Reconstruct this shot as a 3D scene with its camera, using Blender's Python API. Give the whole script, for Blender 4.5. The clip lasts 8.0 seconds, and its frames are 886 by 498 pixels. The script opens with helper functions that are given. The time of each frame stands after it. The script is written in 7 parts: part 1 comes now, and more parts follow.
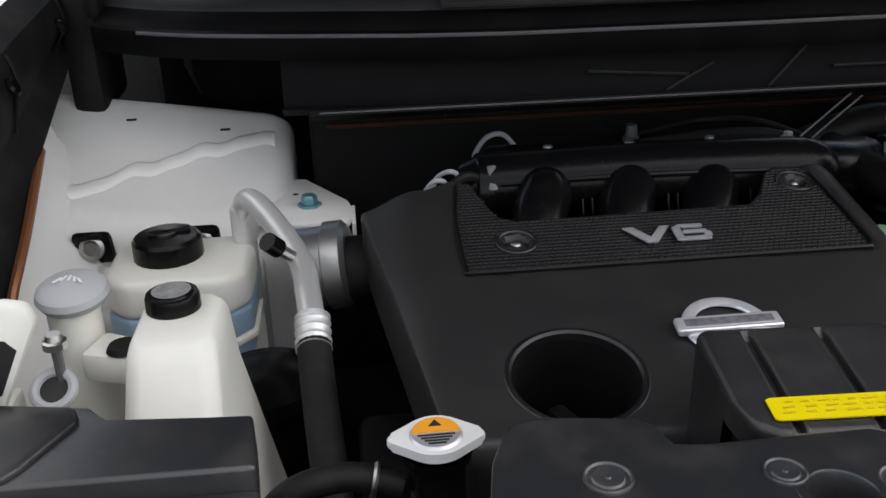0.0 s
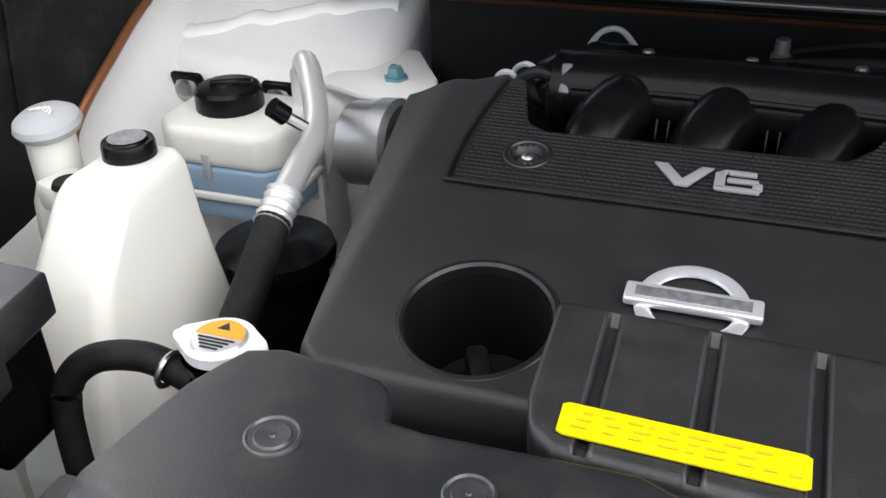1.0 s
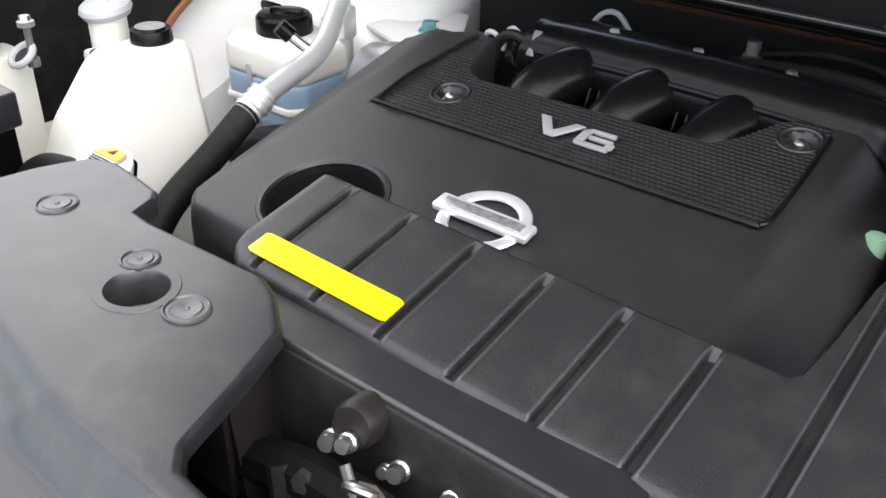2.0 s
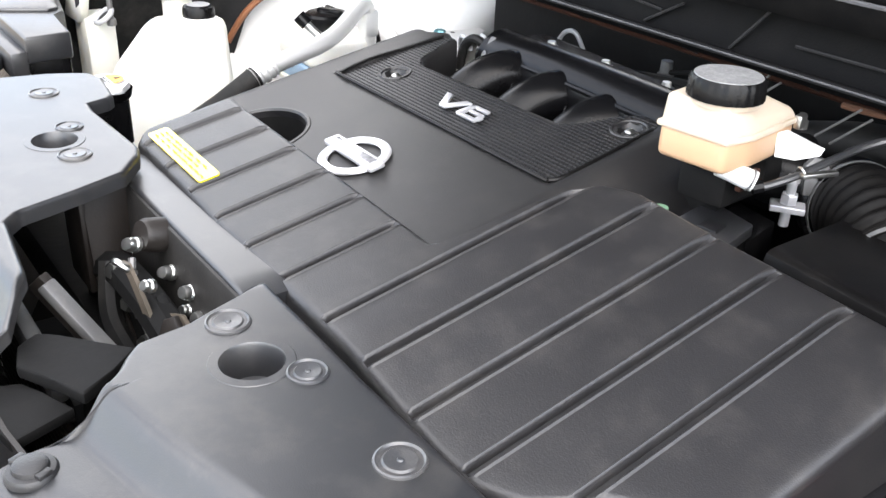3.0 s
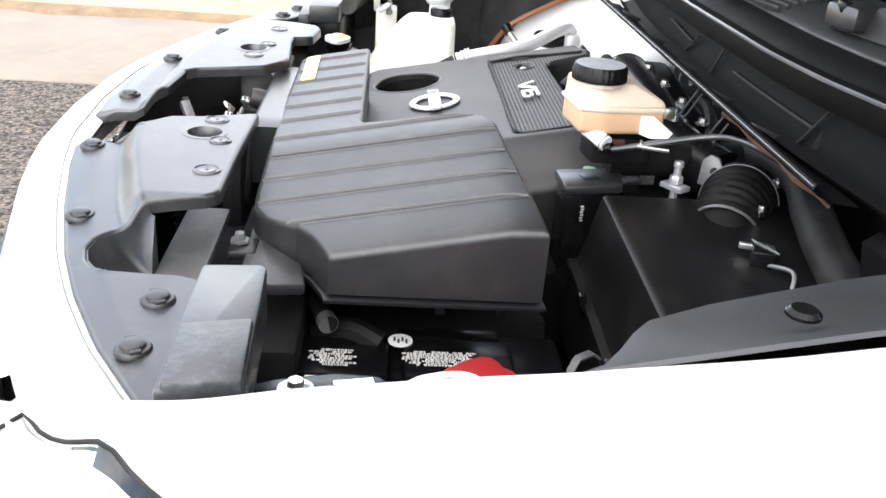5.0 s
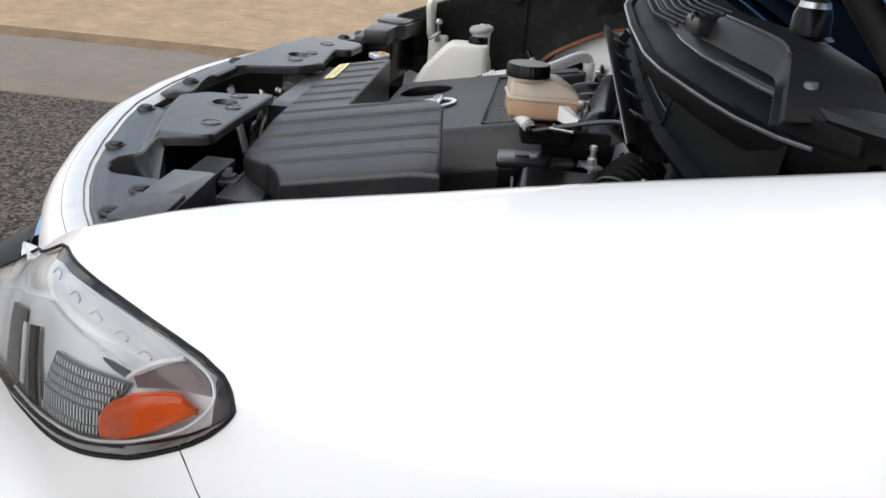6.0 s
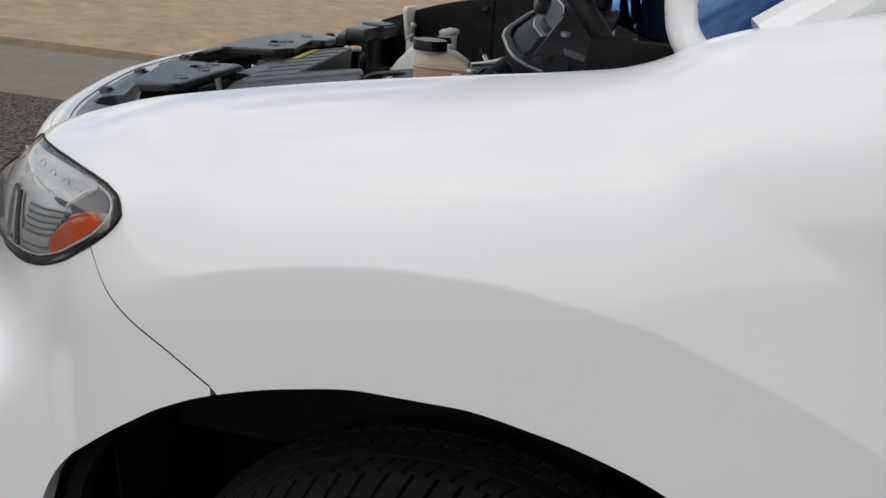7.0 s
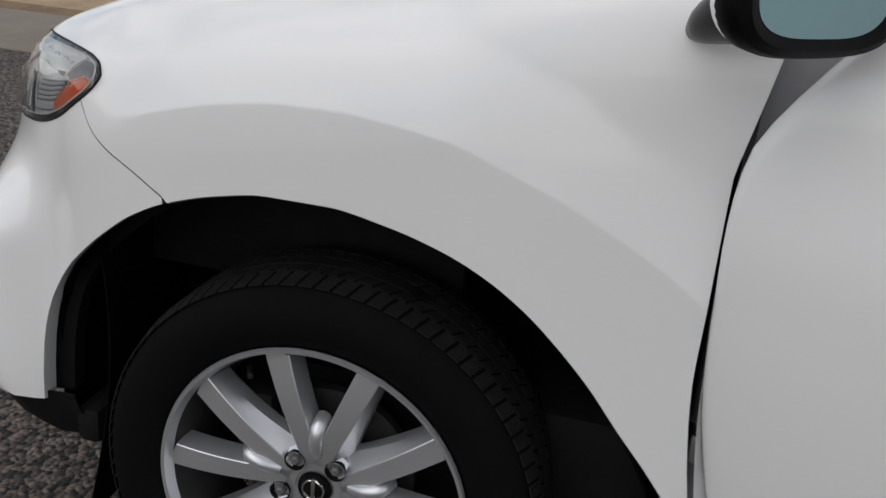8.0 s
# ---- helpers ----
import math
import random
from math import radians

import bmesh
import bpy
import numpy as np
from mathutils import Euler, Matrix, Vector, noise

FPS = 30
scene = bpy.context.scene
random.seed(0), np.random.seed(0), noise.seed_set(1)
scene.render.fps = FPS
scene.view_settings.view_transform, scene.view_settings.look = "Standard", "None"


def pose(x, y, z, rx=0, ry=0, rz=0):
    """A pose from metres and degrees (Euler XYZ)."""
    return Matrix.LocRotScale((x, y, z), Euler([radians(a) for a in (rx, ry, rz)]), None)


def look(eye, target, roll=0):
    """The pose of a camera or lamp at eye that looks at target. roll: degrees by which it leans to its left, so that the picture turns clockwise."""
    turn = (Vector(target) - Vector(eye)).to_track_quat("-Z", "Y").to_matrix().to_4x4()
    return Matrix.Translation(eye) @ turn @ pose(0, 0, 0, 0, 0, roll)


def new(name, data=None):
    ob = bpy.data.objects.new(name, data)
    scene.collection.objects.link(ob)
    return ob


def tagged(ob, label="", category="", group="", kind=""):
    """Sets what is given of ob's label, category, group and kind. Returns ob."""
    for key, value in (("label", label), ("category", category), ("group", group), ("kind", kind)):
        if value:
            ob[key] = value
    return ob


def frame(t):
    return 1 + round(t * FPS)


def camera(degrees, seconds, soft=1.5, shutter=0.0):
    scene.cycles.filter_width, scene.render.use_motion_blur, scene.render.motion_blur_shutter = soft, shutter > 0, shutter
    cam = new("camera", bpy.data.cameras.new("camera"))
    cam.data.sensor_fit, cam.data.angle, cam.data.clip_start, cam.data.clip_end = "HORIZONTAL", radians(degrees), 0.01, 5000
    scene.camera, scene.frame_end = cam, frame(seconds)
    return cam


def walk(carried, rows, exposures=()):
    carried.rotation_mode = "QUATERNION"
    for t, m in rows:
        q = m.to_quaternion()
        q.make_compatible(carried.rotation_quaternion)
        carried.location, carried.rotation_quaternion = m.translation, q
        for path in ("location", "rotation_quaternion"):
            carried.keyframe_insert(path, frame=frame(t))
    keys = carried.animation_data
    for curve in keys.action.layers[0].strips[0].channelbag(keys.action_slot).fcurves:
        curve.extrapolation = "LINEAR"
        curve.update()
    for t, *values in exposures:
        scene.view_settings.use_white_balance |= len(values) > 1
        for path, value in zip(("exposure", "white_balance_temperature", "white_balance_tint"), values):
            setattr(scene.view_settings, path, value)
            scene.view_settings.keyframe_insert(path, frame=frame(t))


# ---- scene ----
cam = camera(51.4, 8.0)
PATH = [
    (0, (-0.3931, -0.0576, 1.4058), (-0.2264, 1.7590, 0.5859), -1.63),
    (0.5, (-0.2276, 0.0349, 1.3813), (-0.4967, 1.7859, 0.4531), -2.41),
    (1, (-0.0931, 0.0570, 1.3808), (-0.6840, 1.6627, 0.3451), -1.94),
    (1.2, (-0.0417, 0.0439, 1.3738), (-0.7018, 1.6208, 0.3358), -1.01),
    (2.3, (0.3537, 0.0808, 1.3765), (-0.8429, 1.3305, 0.3733), 1.45),
    (2.5, (0.4285, 0.0854, 1.3803), (-0.8320, 1.2883, 0.3985), 1.85),
    (3, (0.6037, 0.1277, 1.3820), (-0.8055, 1.1998, 0.4520), 2.66),
    (3.5, (0.7774, 0.2280, 1.3959), (-0.8005, 1.0423, 0.4754), 1.78),
    (4, (0.9012, 0.2924, 1.4010), (-0.7708, 0.9183, 0.4996), 2.66),
    (4.5, (1.0322, 0.3586, 1.4073), (-0.7149, 0.7824, 0.5309), 4.28),
    (4.7, (1.0845, 0.4053, 1.4096), (-0.6909, 0.7163, 0.5426), 4.40),
    (5.8, (1.3800, 0.7021, 1.3994), (-0.4598, 0.5443, 0.6311), 4.78),
    (6, (1.4479, 0.7547, 1.4083), (-0.3961, 0.5605, 0.6587), 4.57),
    (6.5, (1.5753, 0.9203, 1.3865), (-0.2768, 0.6176, 0.6951), 4.72),
    (7, (1.7679, 1.0840, 1.3870), (-0.0771, 0.7223, 0.7048), 4.99),
    (7.5, (1.9769, 1.2431, 1.3828), (0.1438, 0.8432, 0.6900), 4.83),
    (8, (2.1320, 1.4059, 1.3547), (0.3171, 0.9723, 0.6348), 5.17),
]
# overall light: soft daylight under a partly clouded sky
EXPO = [(0.0, 0.5), (0.5, 0.9), (1.2, 1.4), (2.5, 2.05), (3.0, 2.4), (3.5, 2.6), (4.0, 2.55), (4.5, 2.55), (4.7, 2.5), (5.8, 0.95), (6.0, 0.6), (6.5, 0.15), (7.0, -0.03), (7.5, -0.08), (8.0, -0.15)]
walk(cam, [(t, look(eye, target, roll)) for t, eye, target, roll in PATH], EXPO)

# ------------------------------------------------------------ world and sun
SUN_EL, SUN_AZ = radians(46), radians(112)
world = bpy.data.worlds.new("sky")
scene.world = world
world.use_nodes = True
wn, wl = world.node_tree.nodes, world.node_tree.links
wn.clear()
w_out = wn.new("ShaderNodeOutputWorld")
w_bg = wn.new("ShaderNodeBackground")
w_sky = wn.new("ShaderNodeTexSky")
w_sky.sky_type, w_sky.sun_disc = "NISHITA", False
w_sky.sun_elevation, w_sky.sun_rotation = SUN_EL, SUN_AZ
w_co = wn.new("ShaderNodeTexCoord")
w_map = wn.new("ShaderNodeMapping")
w_map.inputs["Scale"].default_value = (1.0, 1.0, 2.2)
w_no = wn.new("ShaderNodeTexNoise")
w_no.inputs["Scale"].default_value, w_no.inputs["Detail"].default_value, w_no.inputs["Roughness"].default_value = 3.4, 9, 0.58
w_ramp = wn.new("ShaderNodeValToRGB")
w_ramp.color_ramp.elements[0].position, w_ramp.color_ramp.elements[1].position = 0.40, 0.60
w_mix = wn.new("ShaderNodeMix")
w_mix.data_type = "RGBA"
w_mix.inputs["B"].default_value = (10.1, 9.7, 9.4, 1)
wl.new(w_co.outputs["Generated"], w_map.inputs["Vector"])
wl.new(w_map.outputs["Vector"], w_no.inputs["Vector"])
wl.new(w_no.outputs["Fac"], w_ramp.inputs["Fac"])
wl.new(w_ramp.outputs["Color"], w_mix.inputs["Factor"])
wl.new(w_sky.outputs["Color"], w_mix.inputs["A"])
wl.new(w_mix.outputs["Result"], w_bg.inputs["Color"])
w_bg.inputs["Strength"].default_value = 0.13
wl.new(w_bg.outputs["Background"], w_out.inputs["Surface"])

sun_data = bpy.data.lights.new("sun", "SUN")
sun_data.energy, sun_data.angle, sun_data.color = 0.6, radians(70), (1.0, 0.975, 0.94)
sun = new("sun", sun_data)
sun.matrix_world = look((math.sin(SUN_AZ) * 20, math.cos(SUN_AZ) * 20, 20 * math.tan(SUN_EL)), (0, 0, 0))


# ------------------------------------------------------------ materials
def mat(name, base, rough=0.5, metal=0.0, var=0.15, vscale=6.0, grain=400.0, bump=0.05, dust=0.0, dust_col=(0.35, 0.32, 0.28),
        coat=0.0, sss=0.0, trans=0.0, ior=1.45, spec=0.5, rvar=0.15):
    m = bpy.data.materials.new(name)
    m.use_nodes = True
    n, l = m.node_tree.nodes, m.node_tree.links
    b = n["Principled BSDF"]
    co = n.new("ShaderNodeTexCoord")
    big = n.new("ShaderNodeTexNoise")
    big.inputs["Scale"].default_value, big.inputs["Detail"].default_value = vscale, 6
    fine = n.new("ShaderNodeTexNoise")
    fine.inputs["Scale"].default_value, fine.inputs["Detail"].default_value = grain, 3
    l.new(co.outputs["Object"], big.inputs["Vector"])
    l.new(co.outputs["Object"], fine.inputs["Vector"])
    mix = n.new("ShaderNodeMix")
    mix.data_type = "RGBA"
    lo, hi = [max(0, c * (1 - var)) for c in base], [min(1, c * (1 + var)) for c in base]
    mix.inputs["A"].default_value, mix.inputs["B"].default_value = (*lo, 1), (*hi, 1)
    l.new(big.outputs["Fac"], mix.inputs["Factor"])
    col = mix.outputs["Result"]
    if dust:
        ramp = n.new("ShaderNodeValToRGB")
        ramp.color_ramp.elements[0].position, ramp.color_ramp.elements[1].position = 0.48, 0.75
        spots = n.new("ShaderNodeTexNoise")
        spots.inputs["Scale"].default_value, spots.inputs["Detail"].default_value, spots.inputs["Roughness"].default_value = vscale * 3.3, 9, 0.7
        l.new(co.outputs["Object"], spots.inputs["Vector"])
        l.new(spots.outputs["Fac"], ramp.inputs["Fac"])
        mul = n.new("ShaderNodeMath")
        mul.operation = "MULTIPLY"
        mul.inputs[1].default_value = dust
        l.new(ramp.outputs["Color"], mul.inputs[0])
        d = n.new("ShaderNodeMix")
        d.data_type = "RGBA"
        d.inputs["B"].default_value = (*dust_col, 1)
        l.new(mul.outputs["Value"], d.inputs["Factor"])
        l.new(col, d.inputs["A"])
        col = d.outputs["Result"]
    l.new(col, b.inputs["Base Color"])
    rr = n.new("ShaderNodeMapRange")
    rr.inputs["To Min"].default_value, rr.inputs["To Max"].default_value = max(0.02, rough - rvar * rough), min(1, rough + rvar * rough)
    l.new(big.outputs["Fac"], rr.inputs["Value"])
    l.new(rr.outputs["Result"], b.inputs["Roughness"])
    b.inputs["Metallic"].default_value = metal
    b.inputs["IOR"].default_value = ior
    b.inputs["Specular IOR Level"].default_value = spec
    b.inputs["Coat Weight"].default_value = coat
    b.inputs["Coat Roughness"].default_value = 0.04
    b.inputs["Transmission Weight"].default_value = trans
    if sss:
        b.inputs["Subsurface Weight"].default_value = sss
        b.inputs["Subsurface Radius"].default_value = (0.02, 0.018, 0.014)
    if bump:
        bp = n.new("ShaderNodeBump")
        bp.inputs["Strength"].default_value, bp.inputs["Distance"].default_value = bump, 0.001
        l.new(fine.outputs["Fac"], bp.inputs["Height"])
        l.new(bp.outputs["Normal"], b.inputs["Normal"])
    return m


PLASTIC = mat("black_grained_plastic", (0.0085, 0.0085, 0.0095), 0.37, bump=0.22, grain=900, dust=0.04, spec=0.7)
LIDPLASTIC = mat("dusty_lid_plastic", (0.0168, 0.0162, 0.0170), 0.39, bump=0.22, grain=900, dust=0.10, dust_col=(0.22, 0.20, 0.18), vscale=9, spec=0.75)
PLASTIC2 = mat("dark_grey_plastic", (0.019, 0.0195, 0.0215), 0.32, bump=0.10, grain=1100, dust=0.09, spec=1.0)
COVER = mat("matt_cover_plastic", (0.018, 0.0175, 0.018), 0.46, bump=0.2, grain=900, dust=0.03, spec=0.75)
GLOSSY = mat("black_moulded_plastic", (0.004, 0.004, 0.0045), 0.26, bump=0.08, dust=0.015, spec=0.22)
# grime on some parts, and shade put into recesses on others
DEEP = mat("grime_and_shade_black", (0.004, 0.004, 0.004), 0.75, bump=0.4, grain=120, spec=0.25, dust=0.1, dust_col=(0.06, 0.055, 0.05))
RUBBER = mat("black_rubber", (0.007, 0.007, 0.007), 0.6, bump=0.15, dust=0.06, spec=0.3)
SOOT = mat("brown_black_plastic", (0.013, 0.0105, 0.009), 0.5, var=0.4, vscale=14, bump=0.2, dust=0.1, dust_col=(0.05, 0.04, 0.03))
HOUSING = mat("smooth_black_housing", (0.0046, 0.0044, 0.0045), 0.36, bump=0.16, grain=800, spec=0.30, dust=0.02)
SATIN = mat("satin_black_plastic", (0.030, 0.030, 0.032), 0.42, bump=0.2, grain=800, spec=0.6, dust=0.03)
PAINT = mat("white_car_paint", (0.80, 0.80, 0.79), 0.35, var=0.01, bump=0.0, coat=0.8, rvar=0.05)
INNER = mat("white_inner_panel", (0.82, 0.81, 0.78), 0.45, var=0.03, bump=0.02, dust=0.14, dust_col=(0.5, 0.45, 0.38))
TANK = mat("milky_white_plastic", (0.84, 0.83, 0.76), 0.42, var=0.03, bump=0.03, sss=0.35, dust=0.06)
BLUEFLUID = mat("blue_fluid_in_plastic", (0.30, 0.42, 0.55), 0.4, var=0.08, bump=0.02, sss=0.2)
CREAM = mat("cream_plastic", (0.58, 0.49, 0.39), 0.4, var=0.03, bump=0.03, sss=0.3)
AMBERFLUID = mat("amber_fluid_in_plastic", (0.53, 0.35, 0.215), 0.38, var=0.08, bump=0.02, sss=0.2)
ALU = mat("cast_aluminium", (0.50, 0.50, 0.50), 0.38, metal=0.9, bump=0.15, grain=250, dust=0.1)
PIPE = mat("drawn_aluminium", (0.74, 0.74, 0.73), 0.42, metal=0.6, bump=0.05, dust=0.08)
STEEL = mat("zinc_plated_steel", (0.55, 0.55, 0.53), 0.35, metal=1.0, bump=0.1)
TEAL = mat("teal_coated_bolt", (0.16, 0.34, 0.38), 0.35, metal=0.6, bump=0.1)
CHROME = mat("chrome", (0.85, 0.86, 0.87), 0.08, metal=1.0, var=0.02, bump=0.0)
DARKCHROME = mat("smoked_chrome", (0.42, 0.42, 0.44), 0.25, metal=0.6, var=0.8, vscale=160, bump=0.0)
SILVER = mat("silver_letters", (0.68, 0.68, 0.70), 0.3, metal=0.6, var=0.02, bump=0.0)
RIM = mat("silver_alloy_paint", (0.60, 0.61, 0.63), 0.32, metal=0.75, var=0.03, bump=0.02, coat=0.4)
TYRE = mat("tyre_rubber", (0.0038, 0.0038, 0.0042), 0.8, bump=0.25, grain=300, spec=0.08, dust=0.03, dust_col=(0.045, 0.042, 0.038))
SCUFFED = mat("scuffed_white_paint", (0.80, 0.80, 0.79), 0.35, var=0.02, bump=0.0, coat=0.6, rvar=0.05, dust=0.30, dust_col=(0.42, 0.40, 0.37), vscale=16)
TREAD = mat("worn_tread_rubber", (0.009, 0.0088, 0.0085), 0.8, bump=0.4, grain=200, spec=0.2, dust=0.25, dust_col=(0.05, 0.046, 0.042))
BARREL = mat("dark_wheel_metal", (0.045, 0.044, 0.043), 0.6, metal=0.4, var=0.3, vscale=20, bump=0.2)
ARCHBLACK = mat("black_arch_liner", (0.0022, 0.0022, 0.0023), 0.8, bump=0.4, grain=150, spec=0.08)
YELLOW = mat("yellow_label", (0.85, 0.68, 0.0), 0.35, var=0.03, bump=0.0, coat=1.0)
ORANGE = mat("orange_label", (0.85, 0.36, 0.03), 0.4, var=0.03, bump=0.0)
RED = mat("red_plastic", (0.27, 0.010, 0.012), 0.5, var=0.06, bump=0.05)
WHITE = mat("white_print", (0.8, 0.8, 0.78), 0.5, var=0.02, bump=0.0)
PRINT = mat("worn_white_print", (0.50, 0.49, 0.46), 0.6, var=0.5, vscale=60, bump=0.0)
INK = mat("black_ink", (0.02, 0.02, 0.02), 0.6, var=0.0, bump=0.0)
INKFADE = mat("faded_print", (0.60, 0.48, 0.01), 0.6, var=0.2, bump=0.0)
COPPER = mat("copper_brown_tube", (0.25, 0.10, 0.045), 0.4, metal=0.4, bump=0.05)
DARKRUST = mat("dark_rust", (0.075, 0.034, 0.018), 0.8, var=0.7, vscale=60, bump=0.3)
RUST = mat("rusty_seam", (0.055, 0.020, 0.011), 0.8, var=0.5, vscale=40, bump=0.3)
GREY = mat("grey_cap_plastic", (0.42, 0.43, 0.44), 0.5, var=0.05, bump=0.05, dust=0.1)
WORNPRINT = mat("worn_grey_print", (0.22, 0.22, 0.22), 0.5, var=0.5, vscale=90, bump=0.1, dust=0.6, dust_col=(0.5, 0.5, 0.5))
GREEN = mat("green_plug", (0.30, 0.52, 0.34), 0.45, var=0.05, bump=0.0)
REFLECT = mat("headlamp_reflector", (0.40, 0.41, 0.42), 0.3, metal=0.45, var=0.25, vscale=25, bump=0.0)
AMBER = mat("amber_lens", (0.66, 0.085, 0.006), 0.15, var=0.35, vscale=30, bump=0.0, coat=0.8)
MIRROR = mat("mirror_glass", (0.22, 0.34, 0.36), 0.02, metal=1.0, var=0.0, bump=0.0)
ASPHALT = mat("asphalt", (0.05, 0.049, 0.048), 0.9, var=0.3, vscale=1.5, grain=160, bump=0.0)
BARSTEEL = mat("dusty_grey_steel", (0.16, 0.16, 0.16), 0.45, metal=0.5, var=0.3, vscale=20, bump=0.1, dust=0.3)
CAPSTEEL = mat("pale_plated_steel", (0.80, 0.80, 0.79), 0.35, metal=0.10, var=0.05, bump=0.03)


def chips(m, scale, low, high, deep):
    """Turns a ground material into loose-looking stone chips."""
    n, l = m.node_tree.nodes, m.node_tree.links
    p = n["Principled BSDF"]
    co = n.new("ShaderNodeTexCoord")
    vo = n.new("ShaderNodeTexVoronoi")
    vo.inputs["Scale"].default_value = scale
    l.new(co.outputs["Object"], vo.inputs["Vector"])
    ramp = n.new("ShaderNodeValToRGB")
    ramp.color_ramp.elements[0].color, ramp.color_ramp.elements[1].color = (*low, 1), (*high, 1)
    ramp.color_ramp.elements[0].position, ramp.color_ramp.elements[1].position = 0.25, 0.95
    l.new(vo.outputs["Color"], ramp.inputs["Fac"])
    l.new(ramp.outputs["Color"], p.inputs["Base Color"])
    bp = n.new("ShaderNodeBump")
    bp.invert = True
    bp.inputs["Strength"].default_value, bp.inputs["Distance"].default_value = 1.0, deep
    l.new(vo.outputs["Distance"], bp.inputs["Height"])
    l.new(bp.outputs["Normal"], p.inputs["Normal"])


chips(ASPHALT, 68, (0.012, 0.0105, 0.0097), (0.185, 0.148, 0.116), 0.012)
CONCRETE = mat("concrete", (0.185, 0.158, 0.128), 0.85, var=0.3, vscale=1.6, grain=90, bump=0.4, dust=0.55, dust_col=(0.27, 0.21, 0.15))
DIRT = mat("sandy_soil", (0.36, 0.26, 0.155), 0.95, var=0.45, vscale=3.0, grain=26, bump=1.0, dust=0.75, dust_col=(0.20, 0.135, 0.075))


# brown soil edge, with the shadow line at its border put into the colour
SOILSHADE = mat("shaded_soil_edge", (0.17, 0.115, 0.065), 0.95, var=0.5, vscale=5.0, grain=30, bump=1.0, dust=0.5, dust_col=(0.30, 0.21, 0.12))


def glass(name, tint, rough=0.02, ior=1.5, sheen=(1, 1, 1)):
    m = bpy.data.materials.new(name)
    m.use_nodes = True
    n, l = m.node_tree.nodes, m.node_tree.links
    n.clear()
    out, tr, gl, mx, fr = (n.new(k) for k in ("ShaderNodeOutputMaterial", "ShaderNodeBsdfTransparent", "ShaderNodeBsdfGlossy", "ShaderNodeMixShader", "ShaderNodeFresnel"))
    tr.inputs["Color"].default_value = (*tint, 1)
    gl.inputs["Roughness"].default_value = rough
    gl.inputs["Color"].default_value = (*sheen, 1)
    fr.inputs["IOR"].default_value = ior
    l.new(fr.outputs["Fac"], mx.inputs["Fac"])
    l.new(tr.outputs["BSDF"], mx.inputs[1])
    l.new(gl.outputs["BSDF"], mx.inputs[2])
    l.new(mx.outputs["Shader"], out.inputs["Surface"])
    return m


EMBLEM = mat("pale_chrome", (0.88, 0.88, 0.90), 0.22, metal=0.55, var=0.03, bump=0.02)
# white pillar paint greyed, so the door gap's shade is in its colour
SHADEWHITE = mat("shaded_white_pillar", (0.30, 0.30, 0.31), 0.5, var=0.1, bump=0.02)
LAMPGREY = mat("silvered_lamp_plastic", (0.90, 0.91, 0.92), 0.25, metal=0.15, var=0.22, vscale=18, bump=0.0)
FLAPWORN = mat("chipped_grey_plastic", (0.024, 0.0245, 0.026), 0.42, bump=0.5, grain=140, dust=0.55, dust_col=(0.11, 0.115, 0.13), vscale=24, spec=0.9)
CLIPGREY = mat("pale_worn_clip_plastic", (0.034, 0.035, 0.038), 0.30, bump=0.12, grain=700, dust=0.25, spec=1.0)
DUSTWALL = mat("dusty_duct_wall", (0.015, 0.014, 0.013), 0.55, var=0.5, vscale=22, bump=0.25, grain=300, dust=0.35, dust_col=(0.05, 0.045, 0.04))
TANSTEEL = mat("tan_coated_steel", (0.12, 0.100, 0.078), 0.5, metal=0.3, var=0.4, vscale=45, bump=0.2, dust=0.35, dust_col=(0.06, 0.05, 0.04))
COWLTOP = mat("paler_cowl_plastic", (0.021, 0.021, 0.0218), 0.5, bump=0.25, grain=600, spec=0.35, dust=0.03)
# two darker copies of the silvered plastic paint the shade inside the lamp
LAMPSHADE = mat("half_shaded_lamp_plastic", (0.5, 0.51, 0.53), 0.3, metal=0.3, var=0.25, vscale=40, bump=0.0)
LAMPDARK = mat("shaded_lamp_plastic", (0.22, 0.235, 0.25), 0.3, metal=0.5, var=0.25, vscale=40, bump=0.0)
COWL = mat("dark_cowl_plastic", (0.0045, 0.0045, 0.0048), 0.55, bump=0.25, grain=600, spec=0.10, dust=0.008)
SEAL = mat("black_seal_rubber", (0.0032, 0.0032, 0.0034), 0.55, bump=0.15, spec=0.10, dust=0.01)
BELLOWS = mat("dull_bellows_rubber", (0.0050, 0.0046, 0.0044), 0.55, bump=0.2, spec=0.16, dust=0.04)
# pale rubber tone that paints highlights along the black cowl edges
SEALGLOSS = mat("rubber_edge_highlight", (0.10, 0.10, 0.105), 0.25, var=0.3, vscale=30, bump=0.1)
LENS = glass("clear_lens", (0.86, 0.88, 0.88))
# tinted glass; the sky's blue and extra reflection are put into the material
WINDOW = glass("sky_blue_tinted_window", (0.20, 0.26, 0.30), 0.01, 2.4, (0.30, 0.55, 1.0))


# ------------------------------------------------------------ mesh helpers
def thing(name, label, category, loc=(0, 0, 0), group="", kind=""):
    ob = new(name)
    ob.location = loc
    ob.empty_display_size = 0.05
    return tagged(ob, label, category, group, kind)


def world_loc(ob):
    v = Vector((0, 0, 0))
    while ob is not None:
        v = v + ob.location
        ob = ob.parent
    return v


